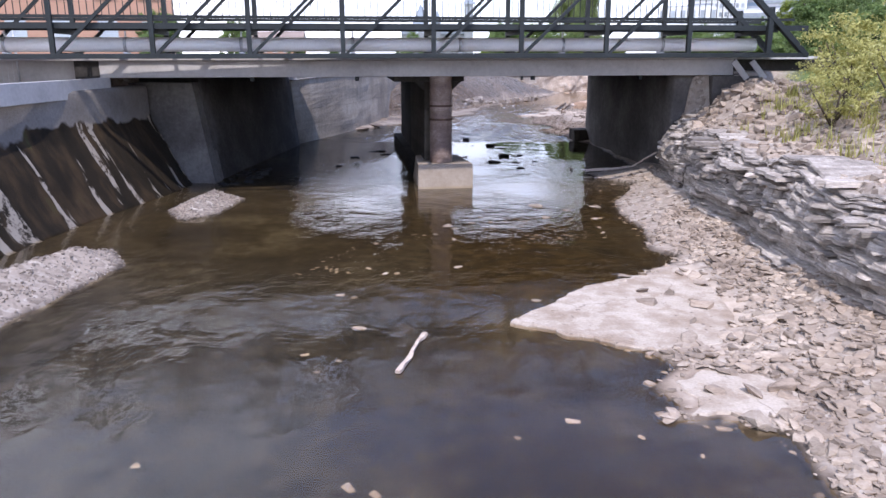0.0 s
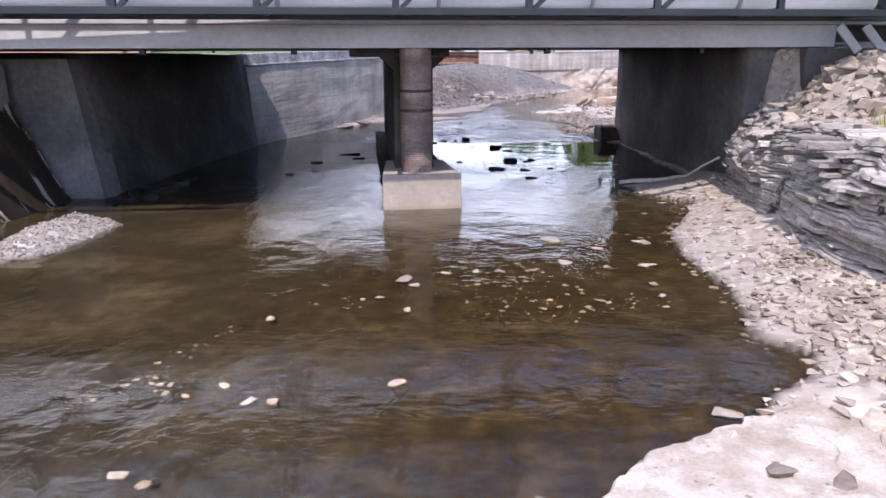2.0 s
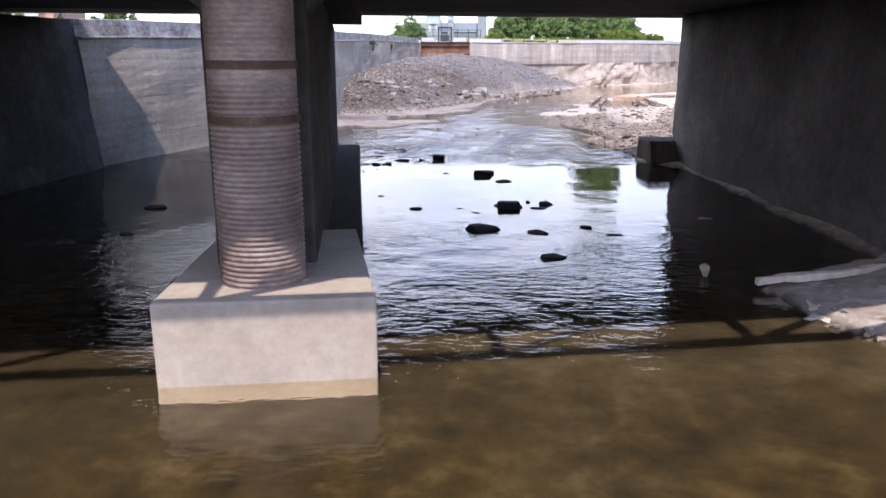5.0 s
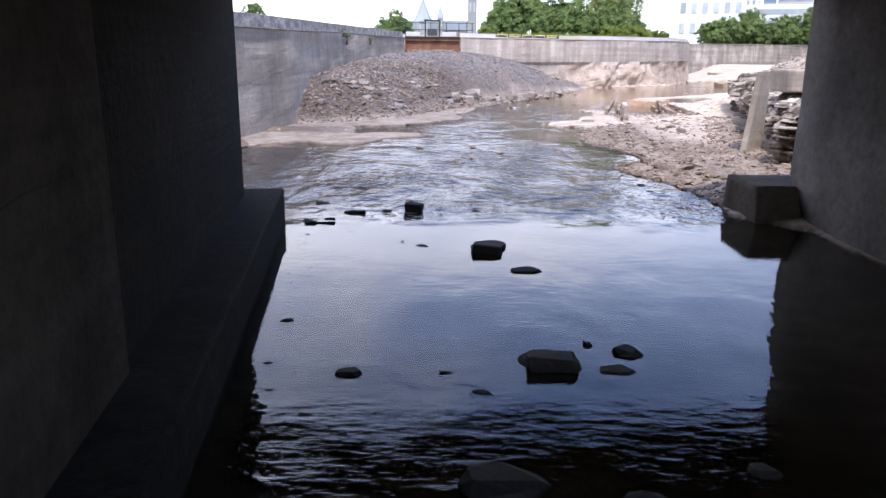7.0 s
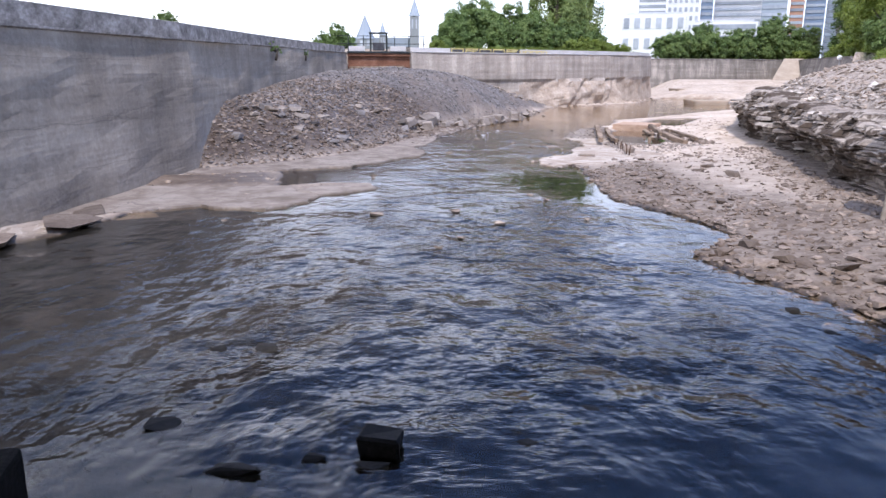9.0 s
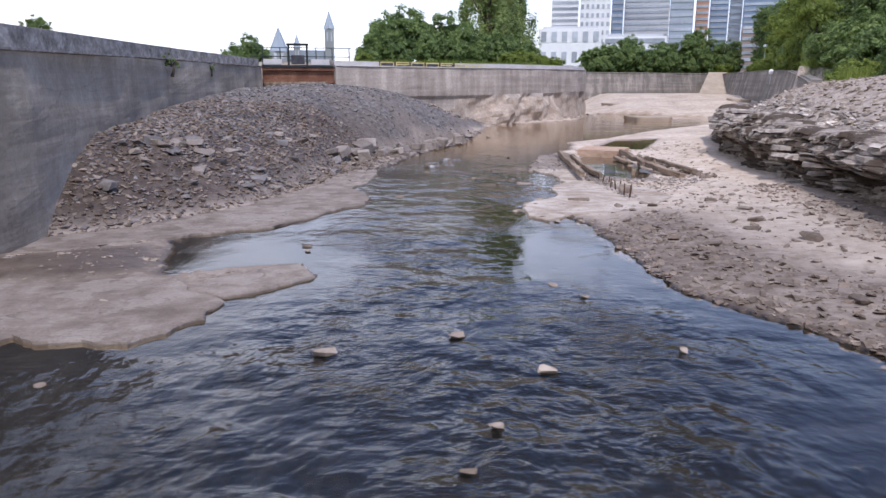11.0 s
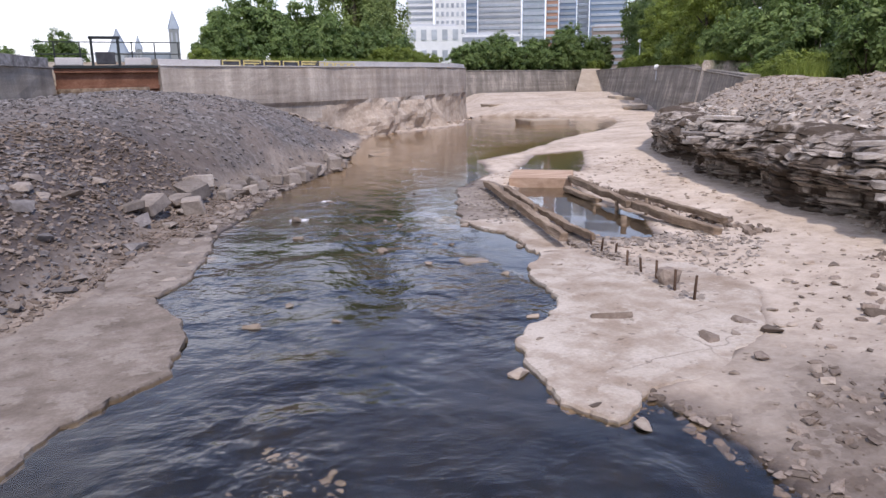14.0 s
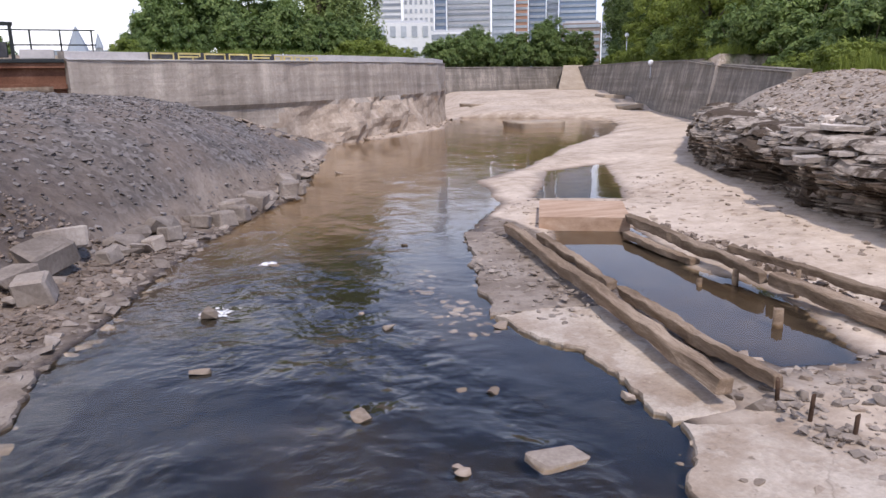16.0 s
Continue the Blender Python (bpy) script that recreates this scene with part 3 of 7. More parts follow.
CLIFF_FAR = [(6.2, 33.2), (6.8, 34.4), (7.0, 35.6), (7.7, 38), (8.4, 40.4), (8.9, 41.9), (9.6, 44.5), (10.3, 47), (11.2, 49.9), (12.0, 52.2), (13.0, 53.6), (14.0, 56), (14.7, 57.6), (16.6, 60), (21, 65), (27, 71), (36, 77)]
HEAP_FOOT = [(-4.2, 41.2), (-3.7, 41.8), (-2.5, 42.6), (-0.9, 44.7), (0.25, 48.7), (1.05, 51.8), (2.35, 54.9), (4.5, 58.9), (6.9, 64.0), (9.6, 71.6), (0.5, 68), (-3, 67), (-6, 53), (-6, 42)]
PLATES = [  # flat rock plates with a thin edge at the water
    [(-4.2, 36.2), (-3.05, 36.95), (-2.3, 37.48), (-1.8, 37.28), (-1.2, 37.2), (-0.72, 37.76), (-0.62, 38.4), (-0.95, 38.75), (-1.2, 39.25), (-1.65, 39.5), (-2.3, 39.3), (-3.1, 39.35), (-4.2, 39.6)],
    [(-0.6, 38.46), (-0.1, 38.84), (0.30, 39.16), (0.1, 39.8), (-0.35, 39.55), (-0.85, 39.2), (-1.0, 38.8)],
    [(-4.2, 40.95), (-3.0, 41.0), (-1.8, 41.55), (-1.2, 42.04), (-0.53, 42.28), (0.05, 43.0), (0.6, 44.0), (1.06, 44.45), (1.24, 45.5), (0.95, 46.9), (0.3, 47.2), (-0.55, 45.6), (-1.6, 44.0), (-3.2, 42.6), (-4.2, 42.2)],
    [(3.69, 42.8), (3.93, 42.38), (4.3, 42.66), (5.1, 42.9), (6.2, 43.5), (7.1, 44.6), (7.2, 45.9), (6.5, 46.9), (5.8, 47.22), (5.29, 46.65), (4.84, 44.95), (4.45, 44.56), (3.95, 44.15)],
    [(1.16, 10.15), (1.85, 11.08), (2.34, 11.7), (2.89, 11.98), (3.6, 12.4), (4.05, 11.7), (3.9, 10.4), (3.4, 9.5), (2.62, 9.24), (2.1, 9.62)],
    [(2.6, 7.82), (2.95, 7.8), (3.4, 7.75), (3.75, 8.15), (3.6, 8.7), (2.95, 8.8), (2.62, 8.5), (2.72, 8.1)],
    [(0.98, 46.95), (1.25, 47.55), (1.55, 48.75), (1.72, 50.1), (1.15, 50.3), (0.7, 49.3), (0.35, 48.3), (0.4, 47.1)],
    [(5.78, 47.3), (6.3, 47.25), (6.75, 48.6), (6.98, 49.7), (6.3, 49.85), (5.66, 49.8), (5.94, 48.6)],
    [(5.66, 49.88), (6.98, 49.78), (7.3, 51.2), (7.5, 53.6), (7.1, 53.8), (6.3, 51.6)],
]
BACK_LEFT = [(-400, -400), (-8.0, -400), (-8.0, 20.5), (-6.9, 20.8), (-6.7, 29), (-6.3, 30.2), (-4.75, 35), (-4.1, 42), (-4.4, 53), (-2.9, 67.2), (1.0, 67.6), (4, 69.0), (7, 70.6), (10.2, 73.1), (13.7, 77),
             (17.1, 81.2), (19.2, 85.1), (20.2, 88), (21, 98), (21.5, 108.5), (44.5, 111.5), (46, 112), (39.5, 92), (31.6, 77), (27, 71), (40, 60), (400, 60), (400, 900), (-400, 900)]
BACK_RIGHT = [(6.1, 20.8), (6.1, 30.2), (7.6, 30.4), (9.5, 31.9), (400, 31.9), (400, 20.8)]


def water_level(y):
    return np.interp(y, [-100, 30, 38, 46, 56, 200], [0, 0, -0.03, -0.12, -0.16, -0.18])


def ground_parts(X, Y):
    """Ground height and the masks for its surface, from the plan."""
    X, Y = np.asarray(X, float), np.asarray(Y, float)
    W = water_level(Y)
    ragged = 0.10 * wave(X, Y, 0.9, 3) + 0.05 * wave(X, Y, 3.5, 4, 2)
    river = signed(RIVER, X, Y) + ragged
    for p in (BAR_A, BAR_B):
        river = np.maximum(river, -(signed(p, X, Y) + 0.7 * ragged))
    for p in (POOL, POOL_FAR):
        river = np.minimum(river, signed(p, X, Y) + 0.5 * ragged)
    shelf_y = step(36, 38, Y)
    land = W + 0.006 + 0.085 * (1 - np.exp(-np.maximum(river, 0) / 0.5)) + (0.05 - 0.03 * shelf_y) * np.clip(river, 0, 3)
    bedz = W - 0.05 - 0.22 * (1 - np.exp(-np.maximum(-river, 0) / 0.9)) + 0.05 * wave(X, Y, 0.5, 9)
    z = np.where(river > 0, land, bedz)
    dry = step(0, 0.25, river)
    z = z + dry * (0.025 * wave(X, Y, 1.2, 5) + 0.012 * wave(X, Y, 6, 6, 3))
    for p in PLATES:
        sd = signed(p, X, Y)
        z = np.where(sd < 0.9, np.minimum(z, W + 0.012 + 0.02 * step(-0.1, 0.05, sd) + 0.11 * np.maximum(sd, 0)), z)
    # bars
    for p, h in ((BAR_A, 0.22), (BAR_B, 0.24)):
        z = z + h * step(0, 0.9, -signed(p, X, Y))
    # heap of broken stone
    d = -signed(HEAP_FOOT, X, Y)
    spread = np.interp(Y, [44, 52, 58], [2.6, 1.9, 1.15])
    top = np.interp(Y, [42, 50, 57, 66], [1.7, 1.9, 2.06, 2.0])
    heap = top * (1 - np.exp(-np.maximum(d, 0) / spread)) * np.where(Y > 60, step(12.0, 1.0, X), 1.0)
    z = z + heap * (1 + 0.06 * wave(X, Y, 0.7, 11)) + step(0, 0.5, d) * 0.03 * wave(X, Y, 3.0, 12, 3)
    # near cliff and the slope above it
    c = X - line_x(CLIFF_NEAR, Y) - 0.35
    near = (Y < 23) & (X > 0)
    rise = 0.18 * step(-1.6, 0, c) + 1.15 * step(0, 0.35, c) + 0.75 * step(0.9, 3.2, c) * step(-12, 12, Y) + 0.55 * step(3, 9, c)
    rise = rise + 0.75 * np.exp(-((X - 7.3) / 1.1) ** 2 - ((Y - 20.3) / 1.7) ** 2) * step(0.3, 1.2, c)
    z = np.where(near, z + rise + 0.06 * step(0, 1, c) * wave(X, Y, 0.8, 14), z)
    # far cliff and mounds
    poly = CLIFF_FAR + [(60, 80), (400, 60), (400, 30.3), (6.2, 30.3)]
    e = -signed(poly, X, Y)
    rise = 0.95 * step(0.75, 1.2, e) + 1.0 * step(0.8, 4.5, e) + 0.9 * step(7, 14, e)
    mound = 0.5 * np.exp(-((X - 13.5) ** 2 / 8 + (Y - 50) ** 2 / 30)) + 0.45 * np.exp(-((X - 10.5) ** 2 / 5 + (Y - 40.5) ** 2 / 18)) + 0.5 * np.exp(-((X - 19.5) ** 2 / 9 + (Y - 60.5) ** 2 / 12))
    far = (Y > 30.2) & (e > -2)
    z = np.where(far, z + 0.06 * step(-2, 0, e) + rise + mound * step(0.5, 2, e) + 0.07 * step(0.3, 2, e) * wave(X, Y, 0.7, 15), z)
    # ledges at the far end
    far_end = np.interp(Y, [80, 84, 86, 90, 91.5, 97, 99, 106], [0, 0.1, 0.35, 0.4, 0.7, 0.8, 1.1, 1.2]) * step(20, 24, X - 0.25 * (Y - 84))
    z = z + far_end * (river > 0)
    # level ground behind the walls
    bl = -signed(BACK_LEFT, X, Y)
    level = np.interp(Y, [19, 21, 42, 67, 110], [2.42, 2.6, 2.72, 3.05, 3.3]) + 0.08 * wave(X, Y, 0.25, 18)
    z = np.where(bl > 0, z + (level - z) * step(0.0, 0.25, bl), z)
    br = -signed(BACK_RIGHT, X, Y)
    z = np.where(br > 0, z + (2.75 - z) * step(0, 0.3, br), z)
    masks = {}
    slabs = np.maximum(step(0.1, 0.5, wave(X, Y, 0.45, 21) + 0.25) * step(7, 9, Y) * (1 - step(13.2, 14.5, Y)) * step(4.2, 3.4, X), 0)
    left_shelf = (X < 2.2) * step(36, 37, Y) * (1 - step(46.5, 48, Y)) * (1 - step(0, 0.4, d))
    right_shelf = step(39.5, 43, Y + 0.8 * wave(X, Y, 0.6, 22)) * (X > 2.2) * step(0.35, -0.2, e)
    strip = step(2.3, 1.3, river + 0.6 * wave(X, Y, 0.6, 33))
    right_shelf = np.maximum(right_shelf, 0.75 * (1 - strip) * step(34.5, 36.5, Y) * (X > 2.2) * step(0.0, -0.9, e + 0.4 * wave(X, Y, 0.8, 34)))
    tongue = step(0.15, 0.5, -signed([(1.0, 10.3), (2.4, 11.9), (4.0, 12.6), (4.2, 10.6), (3.4, 9.2), (2.2, 9.3)], X, Y) + 0.25)
    tongue = np.maximum(tongue, step(0.0, 0.3, -signed([(2.2, 8.0), (2.6, 9.0), (3.6, 8.7), (3.7, 7.9), (2.9, 7.6)], X, Y) + 0.1))
    masks["shelf"] = np.clip(np.maximum.reduce([tongue, 0.7 * left_shelf, (0.8 + 0.2 * step(45, 49, Y)) * right_shelf, 0.95 * step(0, 1, far_end * 3), 0.35 * slabs]), 0, 1)
    masks["heap"] = step(-0.1, 0.5, d + 0.25 * wave(X, Y, 1.0, 23))
    grass = np.maximum(step(0.3, 1.0, bl) * (Y > 19), step(8.5, 12, e + wave(X, Y, 0.5, 24)))
    grass = np.maximum(grass, near * step(2.2, 3.6, c + 0.8 * wave(X, Y, 0.6, 25)))
    masks["grass"] = np.clip(grass, 0, 1) * (Y < 900)
    mud = np.maximum(step(31, 33, Y) * (1 - step(41.2, 43.5, Y - 0.35 * (X - 4.5) + 0.9 * wave(X, Y, 0.5, 26))) * (X > 2.5) * (e < 0.6) * (0.3 + 0.7 * np.maximum(strip, step(-1.0, -0.1, e))), step(-0.1, 0.6, d) * (1 - step(0.5, 3.2, d + 0.9 * wave(X, Y, 0.7, 27))) * (1 - step(52, 60, Y)))
    mud = np.maximum(mud, (X < 8) * step(46.5, 48, Y) * step(0.6, -0.2, d) * (1 - step(62, 66, Y)))
    mud = np.maximum(mud, 0.75 * left_shelf * step(-0.35, 0.25, wave(X, Y, 0.5, 28)))
    masks["mud"] = np.clip(np.maximum(mud, 0.12 * step(0, 1, far_end * 3)), 0, 1)
    # Bed tone goes greyer towards the near left.
    masks["grey_bed"] = step(14.5, 8.5, Y + 0.8 * wave(X, Y, 0.5, 29)) * step(1.4, -1.6, X + 0.6 * wave(X, Y, 0.6, 30))
    masks["deep"] = (0.6 * step(24, 28, Y) + 0.4 * step(28.5, 32, Y)) * (1 - 0.55 * step(40, 45, Y) * step(-0.3, 0.5, wave(X, Y, 0.5, 36))) * (1 - step(51, 58, Y))
    masks["amber"] = step(10.2, 12.6, Y + 0.9 * wave(X, Y, 0.5, 37)) * step(21.0, 18.6, Y) * step(-2.8, 0.8, X + 1.2 * wave(X, Y, 0.45, 38)) * (0.45 + 0.55 * step(-0.4, 0.4, wave(X, Y, 0.6, 39)))
    # Bed tone goes tan towards the far end, and slightly so in the pool.
    masks["tan_bed"] = step(51.5, 59, Y + 1.2 * wave(X, Y, 0.4, 40) + 0.35 * (4.5 - X))
    masks["tan_bed"] = np.maximum(masks["tan_bed"], 0.25 * step(0.1, -0.3, signed(POOL, X, Y)))
    masks["bed"] = step(0.05, 0.0, river) * (z < W + 0.05)
    wet = step(0.045, 0.012, z - W) * step(-0.05, 0.0, river) * 0.85
    slough = step(-0.1, 0.35, -signed([(-4.3, 39.3), (-2.4, 39.3), (-1.5, 39.6), (-1.5, 40.4), (-1.8, 41.3), (-3.0, 41.0), (-4.3, 40.9)], X, Y))
    damp = step(0.0, 0.5, d) * (1 - step(1.6, 3.8, d + 1.1 * wave(X, Y, 0.6, 27))) * (1 - step(52, 58, Y))
    masks["wet"] = np.maximum.reduce([wet, 0.9 * slough * (river > -0.05), 0.85 * damp])
    return z, masks


def ground_z(x, y):
    return float(ground_parts(np.array([x]), np.array([y]))[0][0])


def axis(pieces):
    out = []
    for a, b, s in pieces:
        out.append(np.arange(a, b, s))
    return np.concatenate(out + [[pieces[-1][1]]])


def grid_mesh(name, xs, ys, zfun, mat, keep=None):
    X, Y = np.meshgrid(xs, ys)
    z, masks = zfun(X, Y)
    nx, ny = len(xs), len(ys)
    verts = np.stack([X, Y, z], -1).reshape(-1, 3)
    idx = np.arange(nx * ny).reshape(ny, nx)
    faces = np.stack([idx[:-1, :-1], idx[:-1, 1:], idx[1:, 1:], idx[1:, :-1]], -1).reshape(-1, 4)
    if keep is not None:
        k = keep(X, Y).ravel()
        faces = faces[k[faces].any(1)]
    me = bpy.data.meshes.new(name)
    me.vertices.add(len(verts))
    me.vertices.foreach_set("co", verts.ravel())
    me.loops.add(faces.size)
    me.loops.foreach_set("vertex_index", faces.ravel())
    me.polygons.add(len(faces))
    me.polygons.foreach_set("loop_start", np.arange(0, faces.size, 4))
    me.update(calc_edges=True)
    me.shade_smooth()
    for key, v in masks.items():
        a = me.attributes.new(key, "FLOAT", "POINT")
        a.data.foreach_set("value", np.ascontiguousarray(v, dtype=np.float32).ravel())
    me.materials.append(mat)
    return new(name, me)


# ---- ground and water ----
XS = axis([(-700, -60, 40), (-60, -12, 3), (-12, -8.4, 0.3), (-8.4, -4.5, 0.12), (-4.5, 7.5, 0.062), (7.5, 12, 0.1), (12, 22, 0.22), (22, 50, 0.7), (50, 110, 4), (110, 700, 40)])
YS = axis([(-300, -30, 18), (-30, 2, 1.0), (2, 36, 0.085), (36, 54, 0.062), (54, 62, 0.1), (62, 90, 0.3), (90, 115, 0.6), (115, 160, 4), (160, 1600, 60)])
ground = grid_mesh("ground", XS, YS, ground_parts, M_GROUND)
tagged(ground, "river bed and banks of pale gravel, rock shelf and mud", "ground", kind="structure")


def water_parts(X, Y):
    ragged = Y + 0.45 * wave(X, Y, 0.55, 45, 3)
    r = np.interp(ragged, [-100, 14, 18, 21, 23.2, 25.5, 29.4, 30.4, 32, 44, 52, 60, 80], [0.06, 0.06, 0.08, 0.10, 0.09, 0.03, 0.012, 0.4, 0.8, 0.34, 0.2, 0.12, 0.1])
    side = 0.45 + 0.55 * np.exp(-((X - np.interp(Y, [30, 60], [1, 6])) / 2.7) ** 2)
    shore = -signed(RIVER, X, Y)
    glide = step(0.15, 1.5, shore + 0.35 * wave(X, Y, 0.8, 43, 3))
    beyond = step(29.6, 33.5, Y)
    r = r * (1 + beyond * (side * (0.2 + 0.8 * np.maximum(glide, step(43, 46, Y) * (X < 5))) - 1))
    for cx, cy, ax, ay in ((3.1, 39.8, 0.9, 2.0), (-0.7, 40.8, 1.2, 1.3)):
        r = np.where(Y > 30, r * (1 - 0.92 * np.exp(-(((X - cx) / ax) ** 2 + ((Y - cy) / ay) ** 2) ** 2)), r)
    pool = np.minimum(signed(POOL, X, Y), signed(POOL_FAR, X, Y)) < 0.6
    r = np.where(pool, 0.0, r)
    z = water_level(Y) + r * (0.026 * wave(X * 1.15, Y * 0.75, 1.0, 41, 4) + 0.012 * wave(X * 1.3, Y, 4.5, 42, 2)) + np.where(pool, 0.01, 0)
    riffle = np.interp(Y, [11, 15, 19, 23.5, 25.2, 29.6, 31, 46, 54], [0.05, 0.15, 0.3, 0.62, 0.08, 0.0, 0.12, 0.12, 0.05]) * step(-0.35, 0.3, wave(X, Y, 0.45, 44, 3) + 0.15) * np.where(pool, 0.0, 1.0)
    return z, {"ripple": r, "riffle": riffle}


water = grid_mesh("water", axis([(-8, 14, 0.12), (14, 32, 0.6)]), axis([(-40, 2, 2), (2, 62, 0.12), (62, 90, 0.5)]), water_parts, M_WATER,
                  keep=lambda X, Y: np.minimum.reduce([signed(RIVER, X, Y), signed(POOL, X, Y), signed(POOL_FAR, X, Y)]) < 0.45)
water.visible_shadow = False
tagged(water, "shallow brown river water rippling over a stony bed", "water", kind="structure")

# ---- road bridge over the river ----
BRIDGE = pose(0.1, 19.98, 0, 0, 0, 8.0)  # u along the bridge, v across it, away from the start


def road_bridge():
    t = thing("road_bridge", BRIDGE, "low concrete road bridge on a centre pier", "bridge")
    part("edge_girder", box((-7.95, 0.0, 2.66), (7.3, 0.42, 3.04), 0.015), M_CONC, t)
    part("girder_cap", box((-14, -0.07, 3.043), (9.5, 0.5, 3.11), 0.012), M_CONC, t)
    part("side_beam", box((-14, 0.3, 2.5), (-7.953, 0.7, 3.04), 0.015), M_CONC, t)
    part("bearing_block", box((-8.5, 0.02, 2.45), (-7.956, 0.296, 3.038), 0.012), M_CONC_DARK, t)
    # Soffit parts take the darkened concrete, shade included.
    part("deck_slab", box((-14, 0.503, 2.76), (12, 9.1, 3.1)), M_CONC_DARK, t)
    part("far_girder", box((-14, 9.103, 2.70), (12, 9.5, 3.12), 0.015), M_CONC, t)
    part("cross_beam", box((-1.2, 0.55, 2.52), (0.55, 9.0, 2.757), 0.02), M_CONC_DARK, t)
    for u, w in ((-4.6, 0.09), (-2.15, 0.10), (1.9, 0.05), (2.15, 0.10), (4.9, 0.08)):
        part("drain_spout", box((u, 0.1, 2.56), (u + w, 0.2, 2.657), 0.01), M_STEEL, t)
    return t


def pier():
    t = thing("bridge_pier", pose(0.1, 19.95, 0, 0, 0, 9.0), "concrete wall pier with a corrugated steel column and pale footing", "pier")
    bm = bmesh.new()  # ribbed tube
    seg, r0 = 40, 0.275
    zs = np.arange(0.50, 2.92, 0.0085)
    rings = []
    for k, z in enumerate(zs):
        ribs = 0.007 * math.sin(k * math.pi / 2) * (1.0 if z < 1.75 else 0.3)
        rings.append([bm.verts.new(((r0 + ribs) * math.cos(2 * math.pi * i / seg) - 0.05, (r0 + ribs) * math.sin(2 * math.pi * i / seg) + 0.36, z)) for i in range(seg)])
    for a, b in zip(rings, rings[1:]):
        for i in range(seg):
            bm.faces.new((a[i], a[(i + 1) % seg], b[(i + 1) % seg], b[i])).smooth = True
    bm.faces.new(rings[-1])
    column = part("column", bm, M_TUBE, t, "brown corrugated steel column with ribs")
    for z in (1.62, 1.95):
        part("seam_band", bpy_ring(-0.05, 0.36, z, 0.289, 0.05), M_PIN, column, "dark rusted seam")
    block = box((-0.68, -0.12, -0.5), (0.69, 1.78, 0.55), 0.02)
    for v in block.verts:
        if v.co.z > 0.3 and v.co.y > 1:
            v.co.x *= 0.82
    part("footing_block", block, M_BLOCK, t, "pale sunlit concrete footing block")
    # Front lighter than rear_wall: light falling off inwards is put into the colours.
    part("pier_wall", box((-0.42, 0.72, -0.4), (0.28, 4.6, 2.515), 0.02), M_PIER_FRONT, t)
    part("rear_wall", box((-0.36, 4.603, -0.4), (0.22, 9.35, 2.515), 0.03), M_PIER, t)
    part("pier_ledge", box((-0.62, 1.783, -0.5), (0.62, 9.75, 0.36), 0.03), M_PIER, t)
    for u in (-1.0, 0.86):
        s = 1 if u < 0 else -1
        bm = bmesh.new()
        a = [bm.verts.new((x, 0.75, z)) for x, z in ((s * -0.42 if s > 0 else 0.28, 2.514), (s * -0.42 if s > 0 else 0.28, 2.3), (s * -0.66 if s > 0 else 0.52, 2.514))]
        b = [bm.verts.new((v.co.x, 1.2, v.co.z)) for v in a]
        bm.faces.new(a), bm.faces.new(b[::-1])
        for i in range(3):
            bm.faces.new((a[i], b[i], b[(i + 1) % 3], a[(i + 1) % 3]))
        bmesh.ops.recalc_face_normals(bm, faces=bm.faces)
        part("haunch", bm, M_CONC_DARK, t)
    return t


def bpy_ring(x, y, z, r, h):
    bm = bmesh.new()
    bmesh.ops.create_cone(bm, cap_ends=True, segments=40, radius1=r, radius2=r, depth=h)
    bmesh.ops.translate(bm, vec=(x, y, z), verts=bm.verts)
    return bm


def rough_box(bm, amount, cuts=10, seed=1):
    """Cuts a block up and wears its faces unevenly."""
    bmesh.ops.subdivide_edges(bm, edges=list(bm.edges), cuts=cuts, use_grid_fill=True)
    for v in bm.verts:
        q = v.co * 1.7 + Vector((seed * 3.1, 0, 0))
        v.co += Vector((noise.noise(q), noise.noise(q + Vector((9, 2, 4))), 0.4 * noise.noise(q + Vector((3, 7, 1))))) * amount
    for f in bm.faces:
        f.smooth = True
    return bm


